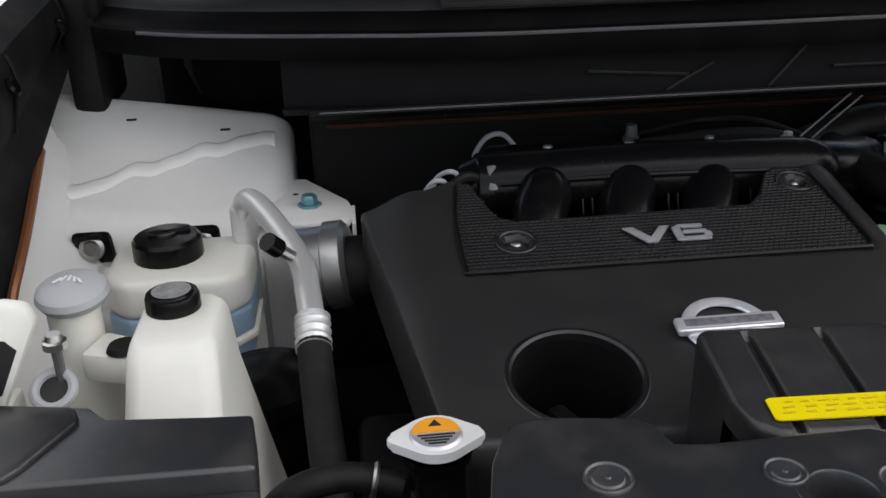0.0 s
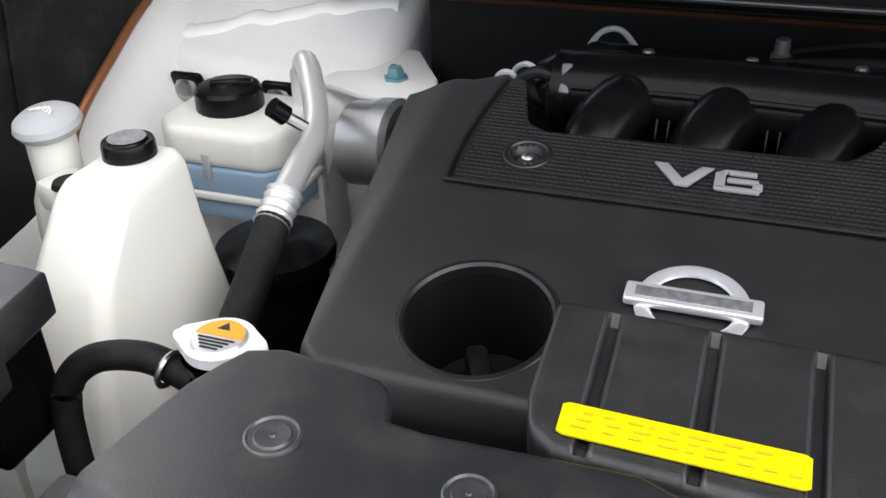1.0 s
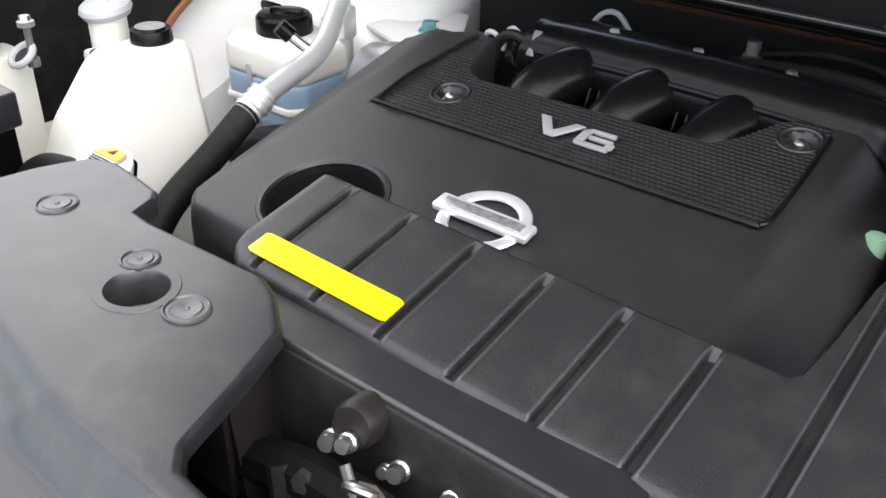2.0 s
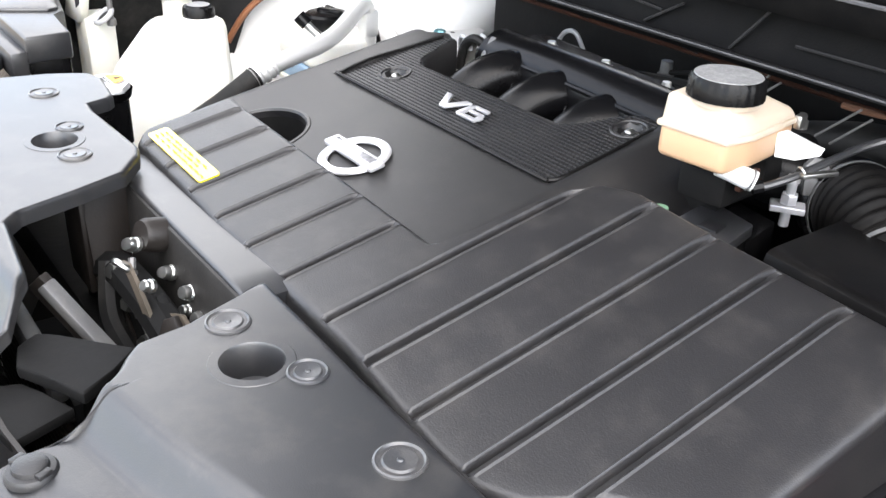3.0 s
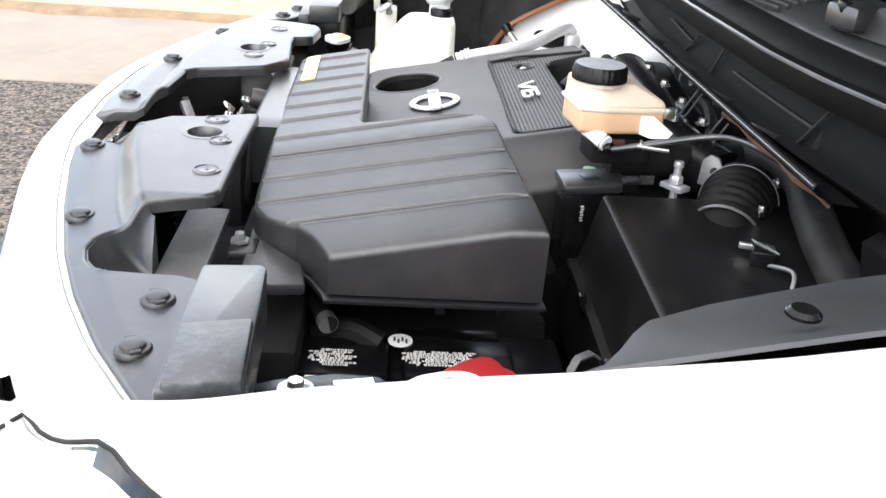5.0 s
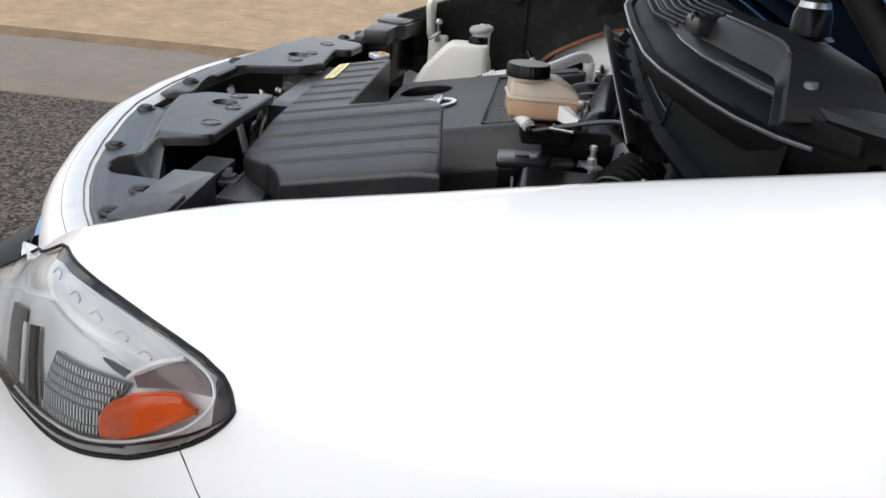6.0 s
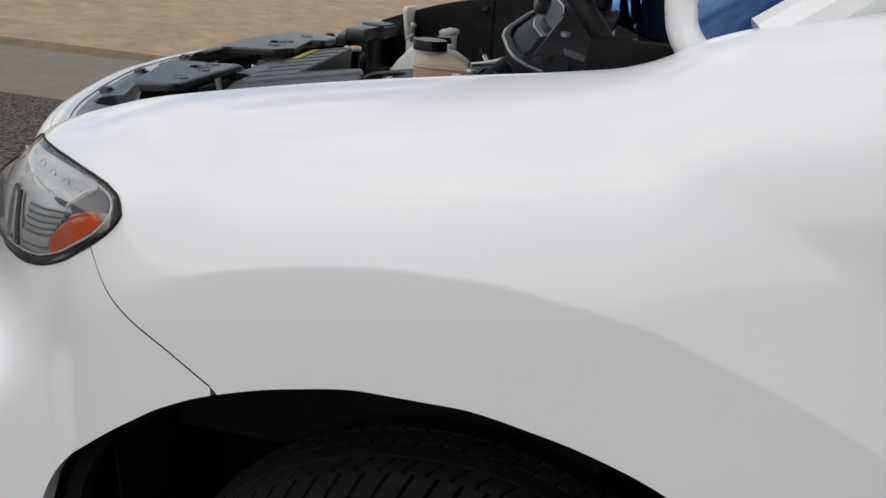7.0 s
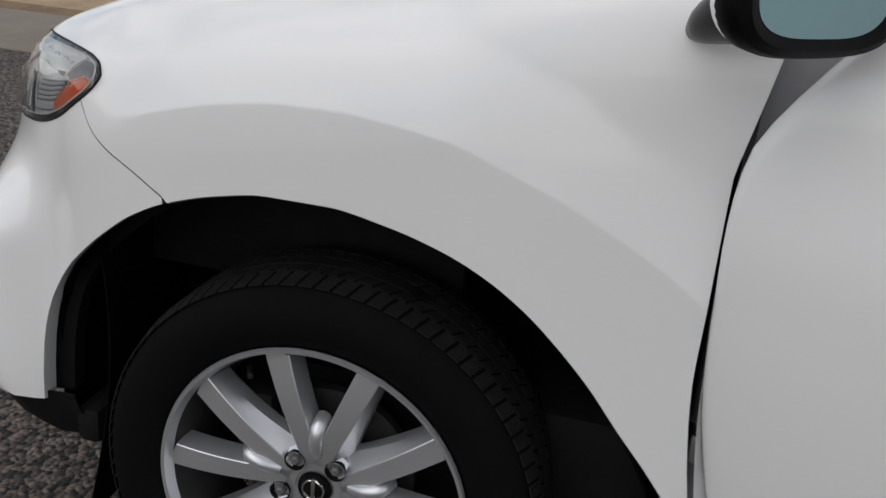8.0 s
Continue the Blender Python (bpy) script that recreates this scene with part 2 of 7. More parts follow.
def finish(bm, name, sharp=35, smooth=True):
    bmesh.ops.remove_doubles(bm, verts=bm.verts, dist=1e-5)
    bmesh.ops.recalc_face_normals(bm, faces=bm.faces)
    me = bpy.data.meshes.new(name)
    bm.to_mesh(me)
    bm.free()
    if smooth:
        me.shade_smooth()
        me.set_sharp_from_angle(angle=radians(sharp))
    return me


def part(name, bm, material, parent=None, label="", sharp=35):
    """One mesh under a thing, given in world places."""
    me = finish(bm, name, sharp)
    me.materials.append(material)
    ob = new(name, me)
    if parent is not None:
        me.transform(Matrix.Translation(-world_loc(parent)))
        ob.parent = parent
    if label:
        tagged(ob, label)
    return ob


def add(bm, verts, faces):
    vs = [bm.verts.new(v) for v in verts]
    for f_ in faces:
        try:
            bm.faces.new([vs[i] for i in f_])
        except ValueError:
            pass
    return vs


def rbox(c, s, bevel=0.004, rot=0.0, seg=2, bm=None, tilt=0.0, taper=1.0):
    """A box with rounded edges, centre c and size s; taper scales the top."""
    bm = bm or bmesh.new()
    t = bmesh.new()
    bmesh.ops.create_cube(t, size=1)
    for v in t.verts:
        k = taper if v.co.z > 0 else 1
        v.co = Vector((v.co.x * s[0] * k, v.co.y * s[1] * k, v.co.z * s[2]))
    if bevel:
        bmesh.ops.bevel(t, geom=t.edges[:], offset=bevel, segments=seg, affect="EDGES", profile=0.5)
    t.transform(pose(*c, tilt, 0, rot))
    return merge(bm, t)


def merge(bm, t):
    me = bpy.data.meshes.new("tmp")
    t.to_mesh(me)
    t.free()
    bm.from_mesh(me)
    bpy.data.meshes.remove(me)
    return bm


def smooth_path(pts, n=8):
    pts = [Vector(p) for p in pts]
    out = []
    for i in range(len(pts) - 1):
        p0, p1, p2, p3 = pts[max(i - 1, 0)], pts[i], pts[i + 1], pts[min(i + 2, len(pts) - 1)]
        for k in range(n):
            t = k / n
            out.append(0.5 * ((2 * p1) + (p2 - p0) * t + (2 * p0 - 5 * p1 + 4 * p2 - p3) * t * t + (3 * p1 - p0 - 3 * p2 + p3) * t ** 3))
    return out + [pts[-1]]


def tube(pts, r, seg=12, n=8, bm=None, rfun=None):
    """A round tube along a smooth path; rfun gives the radius by the share of the length."""
    bm = bm or bmesh.new()
    path = smooth_path(pts, n)
    rings, up = [], Vector((0.13, 0.31, 0.94))
    for i, p in enumerate(path):
        d = (path[min(i + 1, len(path) - 1)] - path[max(i - 1, 0)]).normalized()
        a = d.cross(up)
        if a.length < 0.1:
            a = d.cross(Vector((1, 0, 0)))
        a.normalize()
        b = d.cross(a).normalized()
        rr = rfun(i / (len(path) - 1)) if rfun else r
        rings.append([bm.verts.new(p + (a * math.cos(k * math.tau / seg) + b * math.sin(k * math.tau / seg)) * rr) for k in range(seg)])
    for q, w in zip(rings, rings[1:]):
        for k in range(seg):
            bm.faces.new((q[k], q[(k + 1) % seg], w[(k + 1) % seg], w[k]))
    bm.faces.new(rings[0][::-1])
    bm.faces.new(rings[-1])
    return bm


def lathe(profile, m=None, seg=32, bm=None, lobes=0, lobe=0.0):
    """A body of revolution about z from (radius, height) pairs, moved by m."""
    bm = bm or bmesh.new()
    t = bmesh.new()
    rings = []
    for r, h in profile:
        if r < 1e-6:
            rings.append([t.verts.new((0, 0, h))])
        else:
            rings.append([t.verts.new(((r + (lobe if lobes and (k * lobes * 2 // seg) % 2 else 0)) * math.cos(k * math.tau / seg),
                                       (r + (lobe if lobes and (k * lobes * 2 // seg) % 2 else 0)) * math.sin(k * math.tau / seg), h)) for k in range(seg)])
    for a, b in zip(rings, rings[1:]):
        for k in range(seg):
            k2 = (k + 1) % seg
            q = [a[k % len(a)], a[k2 % len(a)], b[k2 % len(b)], b[k % len(b)]]
            q = list(dict.fromkeys(q))
            if len(q) > 2:
                t.faces.new(q)
    if m is not None:
        t.transform(m)
    return merge(bm, t)


def axis_pose(p, d):
    """A pose at p whose z points along d."""
    return Matrix.Translation(p) @ Vector(d).to_track_quat("Z", "Y").to_matrix().to_4x4()


def spread(a, b, r, n):
    """Values from a to b, close together within r of both ends."""
    r = min(r, (b - a) * 0.45)
    ends = [0, 0.06, 0.2, 0.45, 0.75, 1.0]
    mid = [a + r + (b - a - 2 * r) * k / n for k in range(1, n)]
    return [a + r * e for e in ends] + mid + [b - r * e for e in reversed(ends)]


def field(xs, y0, y1, zf, zb, r=0.008, n=14, hole=None, bm=None):
    """A solid over columns xs: from y0(x) to y1(x), top zf(x, y) with edges rounded by r, walls down to zb."""
    bm = bm or bmesh.new()
    cols, xa, xb = [], xs[0], xs[-1]

    def drop(d):
        d = min(max(d, 0), r)
        return r - math.sqrt(max(0, r * r - (r - d) ** 2))
    for x in xs:
        a, b = y0(x), y1(x)
        col = []
        for y in spread(a, b, r, n):
            d = min(y - a, b - y, x - xa, xb - x)
            col.append(bm.verts.new((x, y, zf(x, y) - drop(d))))
        cols.append(col)
    m = len(cols[0])
    for p, q in zip(cols, cols[1:]):
        for k in range(m - 1):
            c = (p[k].co + q[k + 1].co) / 2
            if hole and hole(c.x, c.y):
                continue
            bm.faces.new((p[k], q[k], q[k + 1], p[k + 1]))
    loop = [c[0] for c in cols] + cols[-1][1:] + [c[-1] for c in cols[::-1][1:]] + cols[0][::-1][1:-1]
    low = [bm.verts.new((v.co.x, v.co.y, zb(v.co.x, v.co.y) if callable(zb) else zb)) for v in loop]
    mid = [bm.verts.new(v.co + (w.co - v.co) * min(0.5, 0.0015 / max(1e-4, (w.co - v.co).length))) for v, w in zip(loop, low)]
    for a, b in ((loop, mid), (mid, low)):
        for k in range(len(loop)):
            k2 = (k + 1) % len(loop)
            bm.faces.new((a[k], a[k2], b[k2], b[k]))
    return bm


def lerp(x, pts):
    return float(np.interp(x, [p[0] for p in pts], [p[1] for p in pts]))


def smoothstep(a, b, x):
    t = min(max((x - a) / (b - a), 0), 1)
    return t * t * (3 - 2 * t)


def prism(poly, z0, z1, bevel=0.003, bm=None, seg=2, m=None):
    """A polygon in plan raised from z0 to z1 with its edges rounded."""
    bm = bm or bmesh.new()
    t = bmesh.new()
    low = [t.verts.new((x, y, z0)) for x, y in poly]
    high = [t.verts.new((x, y, z1)) for x, y in poly]
    t.faces.new(low[::-1])
    t.faces.new(high)
    for k in range(len(poly)):
        k2 = (k + 1) % len(poly)
        t.faces.new((low[k], low[k2], high[k2], high[k]))
    if bevel:
        bmesh.ops.bevel(t, geom=t.edges[:], offset=bevel, segments=seg, affect="EDGES", profile=0.5)
    if m is not None:
        t.transform(m)
    return merge(bm, t)


def sheet(rows, thick=0.0, bm=None):
    """A surface through rows of points; thick gives it a back that far inward along the normal."""
    bm = bm or bmesh.new()
    vs = [[bm.verts.new(p) for p in row] for row in rows]
    for a, b in zip(vs, vs[1:]):
        for k in range(len(a) - 1):
            bm.faces.new((a[k], a[k + 1], b[k + 1], b[k]))
    if thick:
        bmesh.ops.recalc_face_normals(bm, faces=bm.faces)
        bmesh.ops.solidify(bm, geom=bm.faces[:], thickness=thick)
    return bm


def torus(m, big, small, seg=40, ring=10, bm=None, sx=1.0, sy=1.0):
    bm = bm or bmesh.new()
    t = bmesh.new()
    vs = [[t.verts.new(((big + small * math.cos(j * math.tau / ring)) * math.cos(i * math.tau / seg) * sx,
                        (big + small * math.cos(j * math.tau / ring)) * math.sin(i * math.tau / seg) * sy,
                        small * math.sin(j * math.tau / ring))) for j in range(ring)] for i in range(seg)]
    for i in range(seg):
        for j in range(ring):
            t.faces.new((vs[i][j], vs[(i + 1) % seg][j], vs[(i + 1) % seg][(j + 1) % ring], vs[i][(j + 1) % ring]))
    t.transform(m)
    return merge(bm, t)

# ------------------------------------------------------------ ground
GZ = 0.008


def slab(x0, x1, y0, y1, z, nx, ny, rough, seed, fade):
    rows = []
    for i in range(nx + 1):
        x = x0 + (x1 - x0) * i / nx
        rows.append([(x, y0 + (y1 - y0) * j / ny, z + rough * noise.noise(Vector((x * fade + seed, (y0 + (y1 - y0) * j / ny) * fade, seed)))) for j in range(ny + 1)])
    return sheet(rows)


tagged(part("ground", slab(-3000, 3000, -3000, 3000, GZ - 0.16, 8, 8, 0, 0, 1), ASPHALT), "dark gravelly asphalt ground reaching the horizon", "ground", kind="structure")
tagged(part("road", rbox((2.3, 0, GZ - 0.06), (12.0, 60, 0.12), 0), ASPHALT), "dark grey chip-sealed asphalt under the car", "road", kind="structure")
tagged(part("pavement", rbox((-4.56, 0, GZ - 0.05), (1.78, 60, 0.12), 0.015), CONCRETE), "weathered grey-brown concrete strip beside the asphalt", "pavement", kind="structure")
tagged(part("soil", slab(-40, -5.42, -40, 40, GZ + 0.02, 150, 150, 0.06, 3.1, 0.9), DIRT), "sandy tan bare soil beyond the concrete strip", "soil", kind="structure")
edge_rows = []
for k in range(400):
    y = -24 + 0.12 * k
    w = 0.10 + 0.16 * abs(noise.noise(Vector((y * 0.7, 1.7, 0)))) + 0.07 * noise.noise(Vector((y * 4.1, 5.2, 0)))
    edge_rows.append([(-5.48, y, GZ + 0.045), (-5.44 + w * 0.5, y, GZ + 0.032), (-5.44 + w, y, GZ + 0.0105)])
tagged(part("soil_edge", sheet(edge_rows), SOILSHADE), "ragged sandy edge over the concrete, darkened for its shadow line", "soil", kind="structure")


# ------------------------------------------------------------ body shape
PLAN = [(-0.05, 0.10), (0.0, 0.30), (0.06, 0.46), (0.14, 0.572), (0.22, 0.672), (0.31, 0.765), (0.377, 0.822), (0.44, 0.860), (0.49, 0.894), (0.537, 0.920), (0.60, 0.945), (0.70, 0.962), (0.8, 0.966), (0.9, 0.965), (1.0, 0.962), (1.1, 0.957), (1.2, 0.954), (1.35, 0.950), (1.6, 0.942)]
TOP = [(0.25, 1.0207), (0.28, 1.0445), (0.311, 1.0662), (0.339, 1.0837), (0.4, 1.1106), (0.46, 1.1332), (0.53, 1.1562), (0.618, 1.1772), (0.734, 1.2009), (0.852, 1.221), (0.94, 1.2344), (1.0, 1.2432), (1.03, 1.2482), (1.06, 1.2536), (1.1, 1.2671), (1.14, 1.2899), (1.19, 1.3077), (1.24, 1.3194), (1.35, 1.3437), (1.6, 1.3697)]
DEPTH = [(0.3, 0.09), (0.4, 0.11), (0.5, 0.134), (0.65, 0.147), (0.8, 0.151)]
SHOULDER = [(0, 1.0), (0.004, 0.84), (0.009, 0.72), (0.016, 0.60), (0.03, 0.46), (0.05, 0.33), (0.075, 0.21), (0.1, 0.125), (0.13, 0.07), (0.17, 0.025), (0.22, 0)]
FLARE = [(0.3, 0.80), (0.41, 0.869), (0.56, 0.965), (0.63, 1.0043), (0.72, 1.0358), (0.805, 1.055), (0.886, 1.0642), (0.965, 1.0646), (1.04, 1.0569), (1.12, 1.0443), (1.2, 1.0169), (1.28, 0.9867), (1.36, 0.9487), (1.44, 0.904), (1.52, 0.845)]
ARCH = [(0.352, 0.30), (0.36, 0.44), (0.376, 0.565), (0.4, 0.636), (0.45, 0.703), (0.496, 0.747), (0.54, 0.786), (0.581, 0.8189), (0.62, 0.8474), (0.687, 0.883), (0.78, 0.9123), (0.86, 0.9249), (0.95, 0.9245), (1.04, 0.9089), (1.13, 0.8814), (1.19, 0.8532), (1.25, 0.813), (1.304, 0.7648), (1.357, 0.7072), (1.402, 0.6423), (1.437, 0.5885), (1.463, 0.5355), (1.482, 0.464), (1.494, 0.412), (1.5, 0.379), (1.54, 0.30)]


def curve(x, pts):
    """A smooth curve through pts (monotone cubic)."""
    xs_, ys_ = [p[0] for p in pts], [p[1] for p in pts]
    if x <= xs_[0] or x >= xs_[-1]:
        return ys_[0] if x <= xs_[0] else ys_[-1]
    i = max(k for k in range(len(xs_) - 1) if xs_[k] <= x)

    def slope(k):
        if k == 0 or k == len(xs_) - 1:
            a, b = (0, 1) if k == 0 else (-2, -1)
            return (ys_[b] - ys_[a]) / (xs_[b] - xs_[a])
        d0, d1 = (ys_[k] - ys_[k - 1]) / (xs_[k] - xs_[k - 1]), (ys_[k + 1] - ys_[k]) / (xs_[k + 1] - xs_[k])
        return 0.0 if d0 * d1 <= 0 else 2 * d0 * d1 / (d0 + d1)
    h = xs_[i + 1] - xs_[i]
    t = (x - xs_[i]) / h
    return (2 * t ** 3 - 3 * t ** 2 + 1) * ys_[i] + (t ** 3 - 2 * t ** 2 + t) * h * slope(i) + (-2 * t ** 3 + 3 * t ** 2) * ys_[i + 1] + (t ** 3 - t ** 2) * h * slope(i + 1)


def side_x(y, z):
    x = curve(y, PLAN) - curve(y, DEPTH) * curve(curve(y, TOP) - z, SHOULDER)
    d = curve(y, FLARE) - z
    fade = smoothstep(0.42, 0.62, y)
    x += 0.012 - fade * (0.13 * max(0.0, min(-d, 0.14)) + 0.07 * max(0.0, d))
    return x - 0.05 * max(0, 0.5 - z)


def arch_z(y):
    return curve(y, ARCH)


SEAM = [(0.47, 1.053), (0.499, 1.0265), (0.52, 1.0075), (0.543, 0.979), (0.58, 0.954), (0.641, 0.9218), (0.687, 0.8942)]
car = thing("car", "white crossover car with its bonnet raised and driver's door open", "car", (0.02, 1.2, GZ))


def gap_y(z):
    return 1.502 + 0.034 * max(0, (0.78 - z) / 0.25) ** 1.6 + 0.20 * max(0, z - 1.05)


LAMP_TOP = [(0.12, 0.945), (0.2, 0.992), (0.215, 1.001), (0.311, 1.060), (0.33, 1.0725), (0.338, 1.0765), (0.35, 1.079), (0.4, 1.082), (0.438, 1.082), (0.47, 1.082), (0.5, 1.0815), (0.53, 1.0785), (0.55, 1.0730), (0.558, 1.0675), (0.5635, 1.0555)]
LAMP_LOW = [(0.12, 0.88), (0.25, 0.911), (0.273, 0.9155), (0.313, 0.926), (0.36, 0.936), (0.407, 0.948), (0.456, 0.970), (0.5, 0.9985), (0.525, 1.0155), (0.545, 1.0315), (0.556, 1.0430), (0.5615, 1.0505), (0.5635, 1.0554)]


LAMP_TIP = 0.5635


def lamp_edge(y, pts):
    return lerp(y, pts) if y > 0.5 else curve(y, pts)


def fender_mesh(mirrored=False):
    """The wing, with an opening for the lamp."""
    def low(y):
        zb = curve(y, SEAM) + 0.0012 if y < 0.687 else max(arch_z(y), 0.36)
        return min(zb, curve(y, TOP) - 0.004)

    def upper(y, z_end):
        zt = curve(y, TOP)
        col = [(side_x(y, zt) - 0.022, y, zt - 0.030), (side_x(y, zt) - 0.020, y, zt - 0.010), (side_x(y, zt) - 0.012, y, zt - 0.002)]
        near = z_end + 0.003
        for z in [zt + (near - zt) * (k / 32) ** 1.35 for k in range(33)] + [z_end]:
            col.append((side_x(y, z), y + (gap_y(z) - 1.502) * smoothstep(1.28, 1.50, y), z))
        return col

    def lower(y, z0, z1):
        col = []
        near = z0 - min(0.003, (z0 - z1) * 0.2)
        for z in [z0] + [near + (z1 - near) * k / 12 for k in range(13)]:
            col.append((side_x(y, z), y + (gap_y(z) - 1.502) * smoothstep(1.28, 1.50, y), z))
        xb, yb, z_ = col[-1]
        return col + ([(xb - 0.006, yb - (yb - 0.965) * 0.004, z_ - 0.003), (xb - 0.03, yb, z_ + 0.004)] if y > 0.687 else [(xb - 0.004, yb, z_ + 0.001), (xb - 0.03, yb, z_ + 0.002)])

    tip = LAMP_TIP
    cut = (curve(tip, TOP) - 1.0555) / (curve(tip, TOP) - low(tip))
    bm = bmesh.new()
    rows_a = [upper(y, min(lamp_edge(y, LAMP_TOP), curve(y, TOP) - 0.003)) for y in list(np.linspace(0.275, 0.46, 16)) + list(np.linspace(0.47, 0.54, 10)) + [0.546, 0.551, 0.556, 0.560, tip]]
    rows_c = [lower(y, max(lamp_edge(y, LAMP_LOW), low(y) + 0.0004), low(y)) for y in (0.517, 0.523, 0.529, 0.535, 0.542, 0.548, 0.553, 0.558, tip)]
    rows_b = []
    for y in [tip] + list(np.linspace(0.570, 0.686, 14)) + list(np.linspace(0.695, 1.20, 40)) + list(np.linspace(1.212, 1.478, 24)) + [1.487, 1.492]:
        zt, zb = curve(y, TOP), low(y)
        lin = zt - (zt - zb) * cut
        zs = lin + (curve(y, FLARE) - lin) * smoothstep(tip, 0.66, y)
        rows_b.append(upper(y, zs) + lower(y, zs, zb)[1:])
    rows_b.append([(x - 0.004, y + 0.001, z) for x, y, z in rows_b[-1]])
    rows_b.append([(x - 0.05, y - 0.004, z) for x, y, z in rows_b[-1]])
    for rows in (rows_a, rows_b, rows_c):
        sheet([[(0.04 - x, y, z) for x, y, z in r] for r in rows] if mirrored else rows, 0.0, bm)
    return bm


part("fender", fender_mesh(), PAINT, car, "glossy white driver's side front wing with wheel arch", sharp=50)
part("fender", fender_mesh(True), PAINT, car, "glossy white passenger side front wing", sharp=50)


LOW_Z = 0.405


def bumper_swell(y, drop):
    """How far the bumper stands out below the lamp."""
    return 0.150 * smoothstep(0.015, 0.20, drop) * smoothstep(0.42, 0.22, y) * smoothstep(0.02, 0.16, y)


def bumper_mesh():
    ys = [0.005, 0.02, 0.05, 0.09, 0.14, 0.19, 0.24, 0.29, 0.33, 0.352] + list(np.linspace(0.356, 0.50, 22)) + list(np.linspace(0.508, 0.687, 20))
    half = []
    for y in ys:
        zt = min(lamp_edge(max(y, 0.12), LAMP_LOW), curve(max(y, 0.47), SEAM) - 0.001) if y < LAMP_TIP else curve(y, SEAM) - 0.0012
        z_low = max(arch_z(y), LOW_Z) if y > 0.353 else LOW_Z
        z_low = min(z_low, zt - 0.001)
        col = []
        for k in range(24):
            z = zt + (z_low - zt) * k / 23
            tuck = 0.10 * smoothstep(0.45, 0.2, z)
            col.append((side_x(y, z) + bumper_swell(y, zt - z) - tuck * 0.3, y + (0.0 if y > 0.35 else tuck), z))
        x_, y_, z_ = col[-1]
        col += [(x_ - 0.006, y_, z_ - 0.002), (x_ - 0.035, y_, z_ + 0.003)]
        half.append(col)
    rows = [[(0.04 - x, y, z) for x, y, z in c] for c in half[::-1]] + half
    return sheet(rows)


part("bumper", bumper_mesh(), PAINT, car, "white painted front bumper", sharp=50)
valance = []
for y in (0.02, 0.05, 0.09, 0.14, 0.19, 0.24, 0.29, 0.33, 0.36, 0.385, 0.40):
    x = side_x(y, LOW_Z) + bumper_swell(y, 0.3)
    valance.append([(x - 0.012, y + 0.012, LOW_Z + 0.012), (x - 0.020, y + 0.016, LOW_Z - 0.02), (x - 0.045, y + 0.03, LOW_Z - 0.07), (x - 0.075, y + 0.05, LOW_Z - 0.11)])
part("valance", sheet([[(0.04 - x, y, z) for x, y, z in c] for c in valance[::-1]] + valance, 0.004), DEEP, car, "black plastic valance under the bumper")


# white nose lip above the grille, in front of the plastic cover
FRONT = [(0.0, 0.141), (0.14, 0.148), (0.23, 0.166), (0.34, 0.195), (0.44, 0.227), (0.51, 0.256), (0.58, 0.292), (0.64, 0.331), (0.68, 0.36)]


def front_y(x):
    return lerp(abs(x - 0.02), FRONT)


def nose_mesh():
    rows = []
    for k in range(61):
        x = 0.02 - 0.655 + 1.31 * k / 60
        y = front_y(x)
        n = Vector((front_y(x + 0.01) - front_y(x - 0.01), -0.02, 0)).normalized()
        prof = [(-0.010, 1.052), (0.0, 1.060), (0.012, 1.063), (0.028, 1.060), (0.040, 1.052), (0.048, 1.040), (0.051, 1.024), (0.048, 1.010), (0.03, 1.0)]
        rows.append([(x + n.x * d, y + n.y * d, z) for d, z in prof])
    return sheet(rows)


part("nose_panel", nose_mesh(), SCUFFED, car, "narrow white nose panel above the grille", sharp=50)


def nose_line(d, z, r, material, label=""):
    pts = []
    for k in range(61):
        x = 0.02 - 0.65 + 1.30 * k / 60
        n = Vector((front_y(x + 0.01) - front_y(x - 0.01), -0.02, 0)).normalized()
        pts.append((x + n.x * d, front_y(x) + n.y * d, z))
    part("nose_gap", tube(pts, r, 6, 1), material, car, label)


nose_line(0.026, 1.0598, 0.0008, BARSTEEL, "thin grey gap along the nose panel")
nose_line(0.004, 1.0622, 0.0008, BARSTEEL)


def grille_bar(z, d0):
    rows = []
    for k in range(41):
        x = 0.02 - 0.52 + 1.04 * k / 40
        y = front_y(x)
        n = Vector((front_y(x + 0.01) - front_y(x - 0.01), -0.02, 0)).normalized()
        rows.append([(x + n.x * d, y + n.y * d, z + h) for d, h in ((d0, 0), (d0 + 0.025, -0.004), (d0 + 0.032, -0.018), (d0 + 0.022, -0.03), (d0, -0.03))])
    return sheet(rows)


part("grille_surround", grille_bar(1.012, 0.034), CHROME, car, "chrome grille surround below the nose")
for i in range(4):
    part("grille_bar", grille_bar(0.972 - 0.05 * i, 0.012 + 0.012 * i), CHROME, car, "chrome grille bar")
part("grille_backing", bumper_mesh(), DEEP, car, "black backing behind the grille")
bpy.data.objects["grille_backing"].scale = (0.94, 1, 1)
bpy.data.objects["grille_backing"].location.y = 0.03


